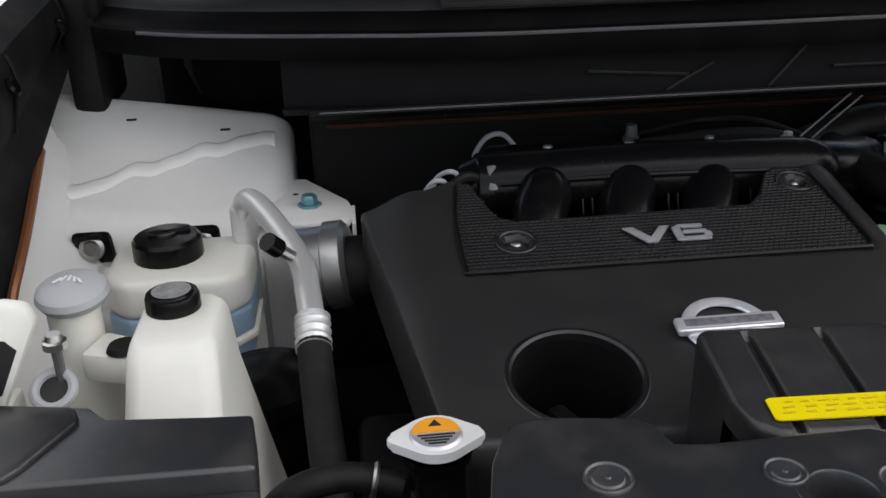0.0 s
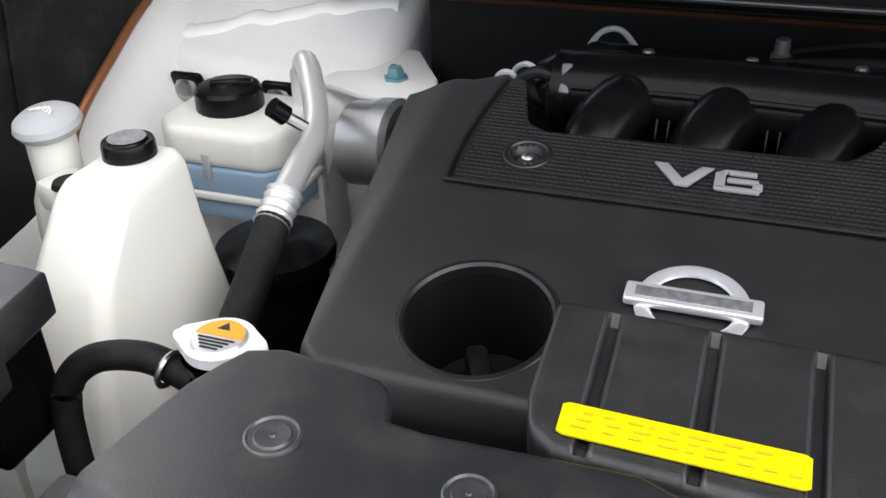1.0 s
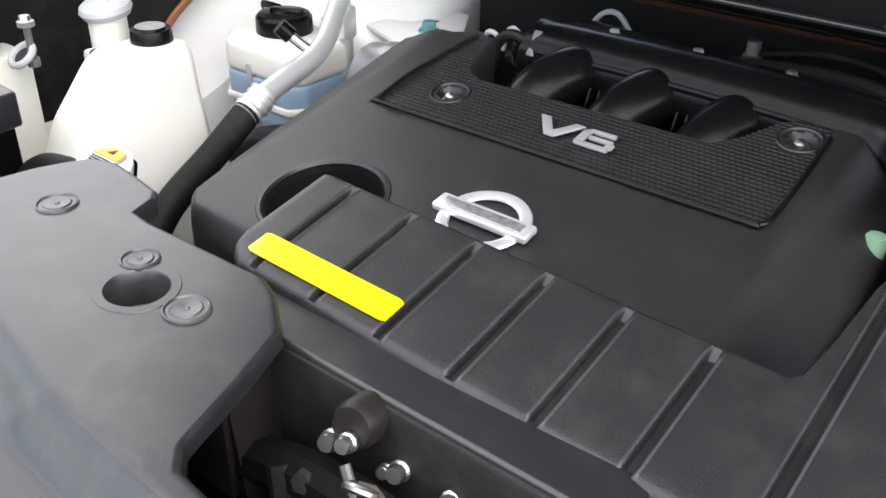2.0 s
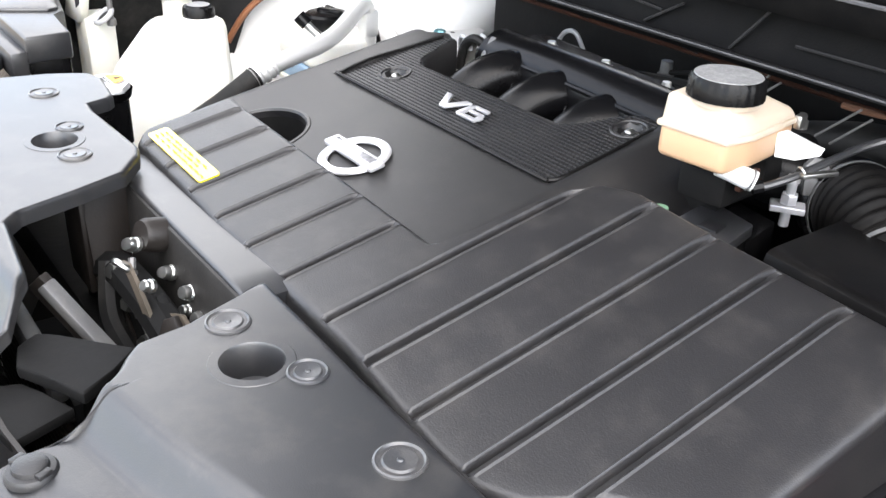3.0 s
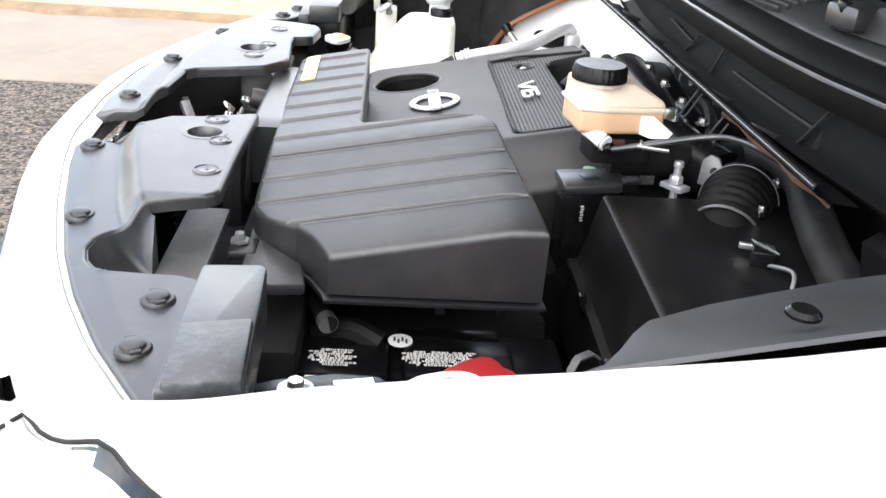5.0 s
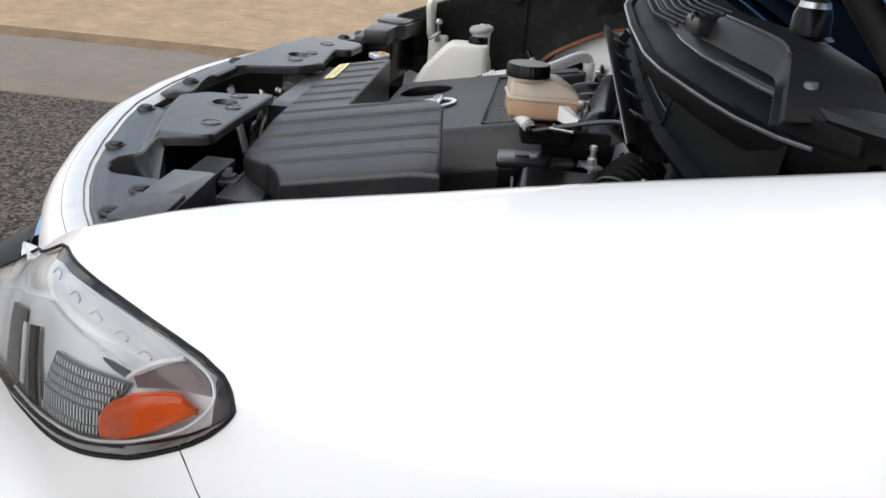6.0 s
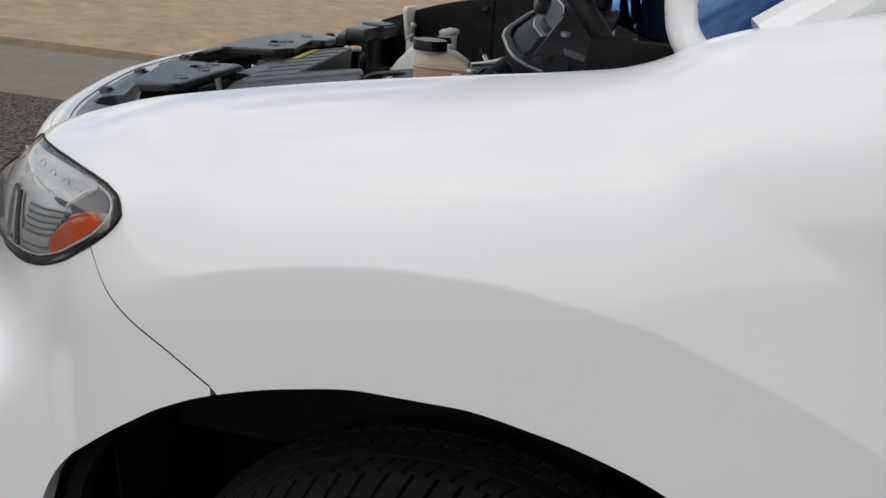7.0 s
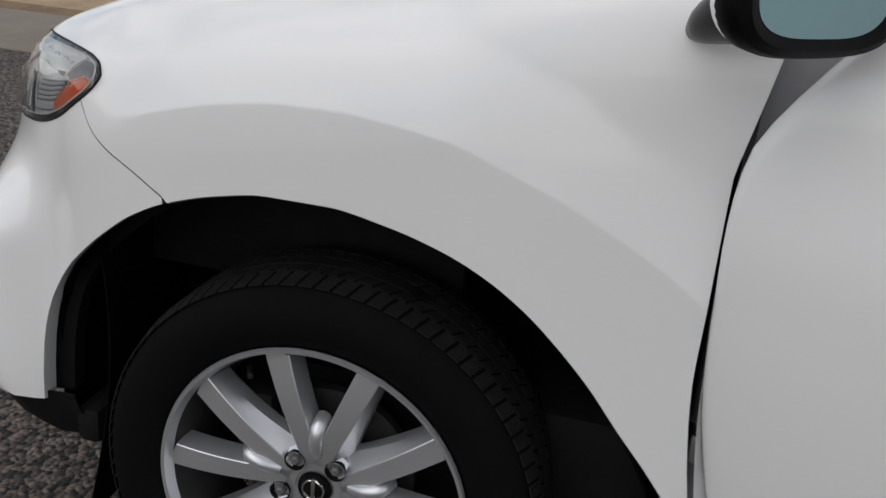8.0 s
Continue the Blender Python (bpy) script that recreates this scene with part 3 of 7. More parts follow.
# ------------------------------------------------------------ headlight
def lamp_surface(off):
    """The lamp's lens surface: rows run from the front round the corner to the rear tip."""
    rows = []
    for y in list(np.linspace(0.12, 0.53, 32)) + [0.537, 0.544, 0.550, 0.555, 0.559, 0.562, LAMP_TIP]:
        zt, zb = lerp(y, LAMP_TOP) if y > 0.5 else curve(y, LAMP_TOP), lerp(y, LAMP_LOW) if y > 0.5 else curve(y, LAMP_LOW)
        col = []
        for j in range(15):
            v = j / 14
            z = zt + (zb - zt) * v
            edge = min(v, 1 - v, (LAMP_TIP - y) / 0.06 + 0.02)
            o = off * min(1, edge * 8)
            col.append((side_x(y, z) + o, y - o * 0.4, z))
        rows.append(col)
    return rows


def in_lamp(y, v, deep):
    """A place inside the lamp: v runs from its top edge (0) to its lower edge (1)."""
    z = lerp(y, LAMP_TOP) + (lerp(y, LAMP_LOW) - lerp(y, LAMP_TOP)) * v
    return (side_x(y, z) - deep, y - deep * 0.4, z - deep * 0.45)


lamp_rows = lamp_surface(0.010)
headlight = part("headlight", sheet([[(x - 0.055, y + 0.045, z) for x, y, z in r] for r in lamp_surface(0.0)], 0.004), REFLECT, car, "clear wrap-round headlight with silver reflector and amber side marker")
lens = part("lens", sheet(lamp_rows), LENS, headlight, "clear polycarbonate lens")
lens.visible_shadow = False
edge_pts = [r[0] for r in lamp_rows] + lamp_rows[-1][1:] + [r[-1] for r in lamp_rows[::-1]]
rim_b = bmesh.new()
tube([(x + 0.001, y, z) for x, y, z in edge_pts], 0.0016, 8, 1, rim_b)
part("lens_seal", rim_b, RUBBER, headlight, "black seal round the lens")
ENDS = list(np.linspace(0.20, 0.54, 24)) + [0.546, 0.550]
part("lens_border", sheet([[in_lamp(y, v, d) for v, d in ((0.925 - 0.05 * smoothstep(0.40, 0.54, y), 0.004), (0.96, 0.001), (0.995, 0.0005))] for y in ENDS], 0.0015), GLOSSY, headlight, "dark border along the lower lens edge")
part("lens_border", sheet([[in_lamp(y, v, d) for v, d in ((0.005, 0.0005), (0.025, 0.001), (0.055 + 0.06 * smoothstep(0.50, 0.55, y), 0.004))] for y in ENDS if y > 0.33], 0.0015), GLOSSY, headlight, "dark border along the upper lens edge")
part("lens_border", sheet([[in_lamp(y, v, d) for y, d in ((0.5455, 0.004), (0.552, 0.001), (0.5605, 0.0005))] for v in np.linspace(0.05, 0.93, 12)], 0.0015), GLOSSY, headlight, "dark border round the lens tip")
part("inner_rim", tube([in_lamp(y, v, 0.003) for y, v in ((0.36, 0.065), (0.42, 0.065), (0.48, 0.075), (0.52, 0.10), (0.538, 0.16), (0.5445, 0.30), (0.5445, 0.50), (0.538, 0.68), (0.52, 0.82), (0.49, 0.87), (0.45, 0.90), (0.40, 0.915), (0.34, 0.92), (0.28, 0.92))], 0.0014, 6, 4), LAMPGREY, headlight, "bright inner rim of the lens")
# silvered inner shell: smooth upper bowl, fold, and stepped lower part
rows = []
for y in np.linspace(0.13, 0.552, 48):
    fold = lerp(y, [(0.13, 0.22), (0.331, 0.26), (0.432, 0.37), (0.470, 0.42), (0.552, 0.50)])
    rows.append([in_lamp(y, v, (0.010 + 0.030 * (v / fold) ** 1.5) if v < fold else 0.024 + 0.010 * (v - fold)) for v in sorted(list(np.linspace(0.03, 0.97, 24)) + [fold - 0.001, fold + 0.001])])
part("reflector", sheet(rows), LAMPGREY, headlight, "silvered reflector of the lamp", sharp=20)
amb = []
for y, v0, v1 in ((0.426, 0.76, 0.86), (0.429, 0.72, 0.90), (0.436, 0.67, 0.90), (0.446, 0.62, 0.89), (0.456, 0.58, 0.88), (0.466, 0.55, 0.87), (0.480, 0.525, 0.85), (0.495, 0.50, 0.82), (0.508, 0.485, 0.78), (0.517, 0.49, 0.74), (0.525, 0.56, 0.71), (0.530, 0.62, 0.67)):
    amb.append([in_lamp(y, v0 + (v1 - v0) * k / 8, (0.014, 0.010, 0.0065, 0.0065, 0.007, 0.0075, 0.008, 0.0085, 0.009)[k]) for k in range(9)])
part("amber_marker", sheet(amb, 0.004), AMBER, headlight, "orange side marker reflector")
part("marker_edge", tube([Vector(c[0]) + Vector((0.001, 0, 0)) for c in amb[5:10]], 0.0016, 6, 3), AMBER, headlight)
# rows of small prisms under the fold
pads = bmesh.new()
for r, (v0, v1) in enumerate(((0.50, 0.545), (0.56, 0.605), (0.62, 0.665), (0.68, 0.72), (0.74, 0.84), (0.855, 0.905))):
    n = 22 if r < 4 else 19
    vm = (v0 + v1) / 2
    ya, yb = lerp(vm, [(0.48, 0.368), (0.61, 0.358), (0.76, 0.347), (0.90, 0.338)]), lerp(vm, [(0.50, 0.458), (0.66, 0.438), (0.75, 0.426), (0.91, 0.426)])
    for c in range(n):
        y0, y1 = ya + (yb - ya) * c / n, ya + (yb - ya) * (c + 0.62) / n
        low = [in_lamp(y, v, 0.018) for y, v in ((y0, v0), (y1, v0), (y1, v1), (y0, v1))]
        i = 0.2 * (y1 - y0)
        high = [in_lamp(y, v, 0.013) for y, v in ((y0 + i, v0 + 0.008), (y1 - i, v0 + 0.008), (y1 - i, v1 - 0.008), (y0 + i, v1 - 0.008))]
        add(pads, low + high, [(4, 5, 6, 7), (0, 1, 5, 4), (1, 2, 6, 5), (2, 3, 7, 6), (3, 0, 4, 7)])
tagged(part("prism_grid", pads, LAMPGREY, headlight, "fine grid of small clear prisms"), "fine grid of small clear prisms", kind="stuff")
part("grid_back", sheet([[in_lamp(lerp(v, [(0.48, 0.364), (0.76, 0.343), (0.92, 0.334)]) + (lerp(v, [(0.50, 0.462), (0.66, 0.442), (0.92, 0.430)]) - lerp(v, [(0.48, 0.364), (0.76, 0.343), (0.92, 0.334)])) * u, v, 0.0185) for v in np.linspace(0.48, 0.92, 8)] for u in np.linspace(0, 1, 10)], 0.001), LAMPDARK, headlight, "backing of the prism grid in a shaded tone")
for v in (0.01, 0.99):
    part("lamp_wall", sheet([[in_lamp(y, v, d) for d in (0.002, 0.03, 0.07)] for y in np.linspace(0.13, 0.559, 40)], 0.001), LAMPGREY, headlight)
for y, v in ((0.343, 0.10), (0.380, 0.13), (0.411, 0.165), (0.445, 0.19), (0.474, 0.24)):
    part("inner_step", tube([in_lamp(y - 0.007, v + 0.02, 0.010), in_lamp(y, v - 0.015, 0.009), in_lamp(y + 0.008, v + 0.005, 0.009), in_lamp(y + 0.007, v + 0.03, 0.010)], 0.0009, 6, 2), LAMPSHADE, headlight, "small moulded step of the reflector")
part("lamp_divider", tube([in_lamp(0.460, 0.43, 0.008), in_lamp(0.470, 0.37, 0.007), in_lamp(0.492, 0.25, 0.006), in_lamp(0.515, 0.13, 0.006)], 0.0022, 8, 4), LAMPGREY, headlight, "bright divider inside the lamp")
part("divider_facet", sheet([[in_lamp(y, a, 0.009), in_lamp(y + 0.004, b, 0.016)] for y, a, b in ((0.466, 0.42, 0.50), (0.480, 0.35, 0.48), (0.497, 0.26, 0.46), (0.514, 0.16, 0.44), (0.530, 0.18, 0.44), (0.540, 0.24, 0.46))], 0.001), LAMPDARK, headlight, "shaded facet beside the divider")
# thin dark wedge painted as shade beside the divider
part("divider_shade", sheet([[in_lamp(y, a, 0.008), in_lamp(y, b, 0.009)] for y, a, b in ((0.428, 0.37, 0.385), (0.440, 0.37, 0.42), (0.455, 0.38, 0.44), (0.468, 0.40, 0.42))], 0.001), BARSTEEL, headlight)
part("inner_housing", sheet([[in_lamp(y + 0.012 * v, v, 0.010) for v in (0.42, 0.5, 0.6, 0.7, 0.8, 0.92)] for y in np.linspace(0.302, 0.318, 5)], 0.003), GLOSSY, headlight, "dark inner housing")
part("inner_housing", sheet([[in_lamp(y, v, 0.010) for v in (0.34, 0.5, 0.7, 0.9)] for y in np.linspace(0.245, 0.285, 6)], 0.003), BARSTEEL, headlight, "grey lamp body behind the lens")
part("housing_fin", sheet([[in_lamp(y, v, 0.007) for v in (0.42, 0.85)] for y in np.linspace(0.290, 0.297, 3)], 0.002), LAMPGREY, headlight)
part("lamp_bowl", lathe([(0.0, 0.0), (0.03, 0.006), (0.05, 0.03), (0.058, 0.05)], axis_pose((0.60, 0.27, 0.96), (0.55, -0.8, 0.1))), LAMPGREY, headlight, "round projector bowl")


# ------------------------------------------------------------ wheel
HUB = Vector((0.0, 0.926, 0.395))


def tyre_mesh(x, s):
    prof = [(0.290, 0.085), (0.302, 0.098), (0.33, 0.108), (0.36, 0.106), (0.382, 0.094), (0.391, 0.080), (0.396, 0.055), (0.397, 0.0), (0.396, -0.055), (0.391, -0.080), (0.37, -0.105), (0.32, -0.105), (0.287, -0.09)]
    prof = [(0.272 + (r - 0.290) * 1.065, h) for r, h in prof]
    return lathe(prof, axis_pose((x, HUB.y, HUB.z), (s, 0, 0)), 96)


def tread_mesh(x, s):
    bm = bmesh.new()
    m = axis_pose((x, HUB.y, HUB.z), (s, 0, 0))
    for row, (h0, h1, n, skew) in enumerate(((0.052, 0.089, 84, 0.012), (0.020, 0.046, 84, 0.018), (-0.014, 0.014, 1, 0), (-0.046, -0.020, 84, 0.018), (-0.089, -0.052, 84, 0.012))):
        for k in range(n if n > 1 else 84):
            a0, a1 = math.tau * k / 84, math.tau * (k + (0.80 if n > 1 else 1.0)) / 84
            pts = []
            for r_in in (0.379, None):
                for a, h in ((a0, h0), (a1, h0), (a1, h1), (a0, h1)):
                    aa = a + skew * (h - h0) / (h1 - h0) * 2
                    rr = r_in or (0.3895 - 0.008 * smoothstep(0.055, 0.09, abs(h)))
                    pts.append(m @ Vector((rr * math.cos(aa), rr * math.sin(aa), h)))
            add(bm, pts, [(4, 5, 6, 7), (0, 1, 5, 4), (1, 2, 6, 5), (2, 3, 7, 6), (3, 0, 4, 7)])
    return bm


def spoke_mesh(m, base, side):
    """One straight arm of a twin spoke: flat face, steep wall to its twin, wide bevel towards the nut."""
    along, across = Vector((math.cos(base), math.sin(base), 0)), Vector((-math.sin(base), math.cos(base), 0)) * side
    rows = []
    for k in range(11):
        t = k / 10
        c = along * (0.050 + 0.198 * t) + across * (0.006 + 0.074 * t)
        w = 0.0165 + 0.0055 * t
        bev = 0.020 * (1 - t) ** 1.4 + 0.007
        z = 0.062 + 0.026 * math.sin(0.35 + t * 1.75) - 0.004 * t
        prof = [(-w - 0.004, -0.045), (-w - 0.001, -0.004), (-w, -0.001), (-w + 0.002, 0.0), (w - 0.002, 0.0), (w, -0.0008), (w + bev * 0.5, -0.010 - 0.006 * (1 - t)), (w + bev, -0.022 - 0.008 * (1 - t)), (w + bev + 0.002, -0.050)]
        rows.append([m @ (c + across * d + Vector((0, 0, z + h))) for d, h in prof])
    return sheet(rows)


def build_wheel(x, s, hub_y=0.926):
    HUB.y = hub_y
    w = new("wheel")
    w.parent = car
    w.location = Vector((x, HUB.y, HUB.z)) - car.location
    tagged(w, "silver split-spoke alloy wheel with a worn black tyre")
    m = Matrix.Translation((x, HUB.y, HUB.z)) @ Matrix(((0, 0, s, 0), (s, 0, 0, 0), (0, 1, 0, 0), (0, 0, 0, 1)))
    part("tyre", tyre_mesh(x, s), TYRE, w, "black road tyre", sharp=40)
    part("tread", tread_mesh(x, s), TREAD, w, "siped tread blocks")
    prof = [(0.275, 0.094), (0.2725, 0.100), (0.2665, 0.099), (0.263, 0.090), (0.259, 0.080)]
    part("rim", lathe(prof, m, 80), RIM, w, "silver rim ring")
    part("rim_barrel", lathe([(0.259, 0.080), (0.255, 0.060), (0.247, 0.02), (0.240, -0.06), (0.254, -0.09)], m, 80), BARREL, w, "dark inner barrel of the rim")
    for i in range(5):
        base = radians(87.5 + 72 * i)
        for side in (-1, 1):
            part("spoke", spoke_mesh(m, base, side), RIM, w, sharp=18)
        part("web", tube([m @ Vector((r * math.cos(base), r * math.sin(base), z)) for r, z in ((0.070, 0.066), (0.098, 0.078), (0.124, 0.074), (0.134, 0.050))], 0.013, 12, 4), RIM, w, "rounded web between two spokes")
    part("hub_disc", lathe([(0.0, 0.062), (0.034, 0.062), (0.036, 0.066), (0.052, 0.066), (0.074, 0.068), (0.082, 0.060), (0.086, 0.03)], m, 48), RIM, w, "silver hub centre")
    part("centre_cap", lathe([(0.0, 0.074), (0.018, 0.0735), (0.029, 0.071), (0.031, 0.066)], m, 40), GLOSSY, w, "dark centre cap")
    part("cap_ring", torus(m @ Matrix.Translation((0, 0, 0.0735)), 0.019, 0.0022, 32, 8), CHROME, w, "chrome ring emblem on the cap")
    bar = rbox((0, 0, 0.0745), (0.007, 0.044, 0.003), 0.001)
    bar.transform(m)
    part("cap_bar", bar, CHROME, w, "chrome bar on the cap")
    for i in range(5):
        a = radians(87.5 + 36 + 72 * i)
        mm = m @ Matrix.Translation((0.062 * math.cos(a), 0.062 * math.sin(a), 0.062))
        part("lug_nut", lathe([(0.0, 0.018), (0.006, 0.018), (0.0095, 0.014), (0.0105, 0.0)], mm, 6), BARSTEEL, w, "dull steel lug nut")
        part("lug_hole", lathe([(0.0185, 0.0150), (0.0172, 0.011), (0.0155, 0.002), (0.0, 0.001)], mm, 24), DEEP, w)
    part("brake_disc", lathe([(0.0, 0.0), (0.155, 0.0), (0.155, -0.02), (0.0, -0.02)], m, 48), BARREL, w, "dull steel brake disc")
    part("brake_caliper", rbox(tuple(m @ Vector((0.0, 0.0, 0.0)) + Vector((0.0, -0.13, 0.06))), (0.07, 0.07, 0.16), 0.012), DEEP, w, "black brake caliper")
    part("valve", lathe([(0.004, 0.0), (0.004, 0.02), (0.005, 0.022), (0.005, 0.034), (0.0, 0.035)], m @ Matrix.Translation((0.238 * math.cos(2.13), 0.238 * math.sin(2.13), 0.06)) @ Matrix.Rotation(0.5, 4, "Y"), 12), RUBBER, w, "rubber tyre valve")
    return w


build_wheel(-0.795, -1)
build_wheel(-0.795, -1, 3.77)
build_wheel(0.835, 1, 3.77)
build_wheel(0.835, 1)
# the lining of the wheel housing
liner = []
for y, z in [(p[0] + (q[0] - p[0]) * t, p[1] + (q[1] - p[1]) * t) for p, q in zip(ARCH, ARCH[1:]) for t in (0, 0.5)]:
    x = side_x(y, z)
    liner.append([(x - 0.022, y, z + 0.001), (x - 0.05, y + 0.02 * (0.95 - y), z + 0.025), (0.70, y, z + 0.03), (0.55, y, z + 0.03)])
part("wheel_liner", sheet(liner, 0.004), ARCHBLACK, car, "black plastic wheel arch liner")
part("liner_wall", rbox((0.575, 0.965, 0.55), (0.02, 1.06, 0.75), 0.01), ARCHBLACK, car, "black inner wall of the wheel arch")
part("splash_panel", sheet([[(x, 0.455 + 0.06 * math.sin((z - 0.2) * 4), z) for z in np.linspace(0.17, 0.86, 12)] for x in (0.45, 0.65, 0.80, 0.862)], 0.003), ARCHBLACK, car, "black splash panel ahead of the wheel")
part("air_dam", rbox((0.735, 0.425, 0.345), (0.17, 0.05, 0.075), 0.012), DEEP, car, "black plastic lip ahead of the wheel")
part("underbody", rbox((0.02, 2.0, 0.42), (1.5, 2.6, 0.28), 0.05), DEEP, car, "dark underbody")


# ------------------------------------------------------------ open door and mirror
DOOR_TURN = radians(33)
DOOR_AT = Vector((0.965, 1.489, 0))


def door_point(s, out, z):
    d, n = Vector((math.sin(DOOR_TURN), math.cos(DOOR_TURN), 0)), Vector((math.cos(DOOR_TURN), -math.sin(DOOR_TURN), 0))
    front = gap_y(z) - 1.502 + 0.045 * max(0.0, (z - 1.10) / 0.10) ** 1.15
    p = DOOR_AT + d * (s + front * (1 - min(1, s * 2))) + n * out
    return (p.x, p.y, z)


def door_out(s, z):
    e = 0.026 * (1 - math.sqrt(max(0, 1 - (1 - min(s / 0.045, 1)) ** 2)))
    return -e - 0.35 * max(0, z - 1.15) ** 1.3 - 0.22 * max(0, 0.85 - z) ** 1.3 + 0.012 * math.exp(-((z - 0.98) / 0.10) ** 2)


rows = []
for s in [0, 0.002, 0.006, 0.012, 0.02, 0.03, 0.05] + list(np.linspace(0.1, 1.08, 15)):
    rows.append([door_point(s, door_out(s, z), z) for z in np.linspace(0.34, 1.335 + 0.03 * s, 30)])
rows = [[door_point(0.0, -0.075, z) for z in np.linspace(0.34, 1.335, 30)], [door_point(0.0, -0.03, z) for z in np.linspace(0.34, 1.335, 30)]] + rows
door = part("door", sheet(rows, 0.0), PAINT, car, "white driver's door standing open", sharp=50)
part("door_inner", sheet([[door_point(s, -0.085, z) for z in np.linspace(0.34, 1.335, 8)] for s in np.linspace(0, 1.08, 6)]), PLASTIC, door, "dark inner side of the door")
part("hinge_pillar", rbox((0.82, 1.595, 0.86), (0.10, 0.17, 1.0), 0.02), SHADEWHITE, car, "white door pillar behind the wing, greyed for shade")
for z in (0.62, 1.02):
    part("door_hinge", rbox((0.865, 1.535, z), (0.07, 0.05, 0.05), 0.008), STEEL, car, "door hinge")

n_out = Vector((math.cos(DOOR_TURN), -math.sin(DOOR_TURN), 0))
d_back = Vector((math.sin(DOOR_TURN), math.cos(DOOR_TURN), 0))
MIR = DOOR_AT + d_back * 0.100 + n_out * 0.146 + Vector((0.0, 0.036, 1.307))
mirror_m = Matrix.Translation(MIR) @ Matrix.Rotation(radians(-12), 4, "Z") @ Matrix(((n_out.x, d_back.x, 0, 0), (n_out.y, d_back.y, 0, 0), (0, 0, 1, 0), (0, 0, 0, 1)))


def shell(sx, sy, sz, cut, m):
    """A rounded bowl, open at its back."""
    rows = []
    for i in range(13):
        t = i / 12
        k = math.sqrt(max(0.0, 1 - (1 - t) ** 2.2)) if i else 0.02
        y = -sy * (1 - t)
        rows.append([m @ Vector((sx * k * abs(math.cos(a)) ** 0.6 * (1 if math.cos(a) > 0 else -1), y, sz * k * abs(math.sin(a)) ** 0.65 * (1 if math.sin(a) > 0 else -1))) for a in np.linspace(0, math.tau, 41)])
    return rows


mirror = part("door_mirror", sheet(shell(0.1262, 0.075, 0.0757, 0, mirror_m @ Matrix.Translation((0, -0.008, 0))), 0.004), PAINT, door, "white door mirror with black lower shell")
def oval(sx, y, sz):
    return [mirror_m @ Vector((sx * abs(math.cos(a)) ** 0.6 * (1 if math.cos(a) > 0 else -1), y, sz * abs(math.sin(a)) ** 0.65 * (1 if math.sin(a) > 0 else -1))) for a in np.linspace(0, math.tau, 49)]


part("mirror_rim", sheet([oval(0.116, -0.040, 0.068), oval(0.126, -0.022, 0.075), oval(0.1285, -0.006, 0.0765), oval(0.125, 0.004, 0.0735), oval(0.114, 0.010, 0.066), oval(0.102, 0.006, 0.0585), oval(0.096, 0.0, 0.054)]), SEAL, mirror, "thick black mirror bezel")
part("mirror_glass", sheet([oval(0.098, 0.003, 0.0555), oval(0.05, 0.0035, 0.03), oval(0.001, 0.0035, 0.001)]), MIRROR, mirror, "mirror glass")
part("mirror_arm", tube([(0.946, 1.410, 1.222), (0.958, 1.419, 1.230), (0.985, 1.433, 1.243), (1.02, 1.458, 1.258), (1.06, 1.496, 1.268), (1.09, 1.530, 1.274)], 0.03, 20, 6, rfun=lambda t: 0.011 + 0.027 * min(1.0, t * 1.6)), GLOSSY, mirror, "black mirror foot")


# ------------------------------------------------------------ raised bonnet, cowl and windscreen
HINGE = Vector((0, 1.09, 1.285))
OPEN = radians(50)


def hood_point(x, u, w):
    f = Vector((0, -math.cos(OPEN), math.sin(OPEN)))
    n = Vector((0, math.sin(OPEN), math.cos(OPEN)))
    p = HINGE + f * u + n * w
    return (x, p.y, p.z)


def hood_rows(w0):
    rows = []
    for i in range(25):
        x = 0.02 - 0.75 + 1.5 * i / 24
        k = abs(x - 0.02) / 0.75
        col = []
        for j in range(17):
            u = 0.06 + (0.86 - 0.22 * k ** 2.2) * j / 16
            col.append(hood_point(x, u, w0 + 0.05 * (1 - k ** 3) - 0.06 * (j / 16) ** 3 + 0.0 * k))
        rows.append(col)
    return rows


hood = part("bonnet", sheet(hood_rows(0.0), 0.012), PAINT, car, "white bonnet raised on its strut")
part("bonnet_liner", sheet([[((x - 0.02) * 0.975 + 0.02, y, z) for x, y, z in r] for r in hood_rows(-0.022)], 0.006), DEEP, hood, "black insulation under the bonnet")
part("rear_seal", sheet([[hood_point(x, u, w) for u, w in ((0.10, -0.02), (0.06, -0.025), (0.02, -0.02), (-0.02, -0.005))] for x in np.linspace(-0.54, 0.27, 18)], 0.004), DEEP, hood, "black rear edge seal of the bonnet")
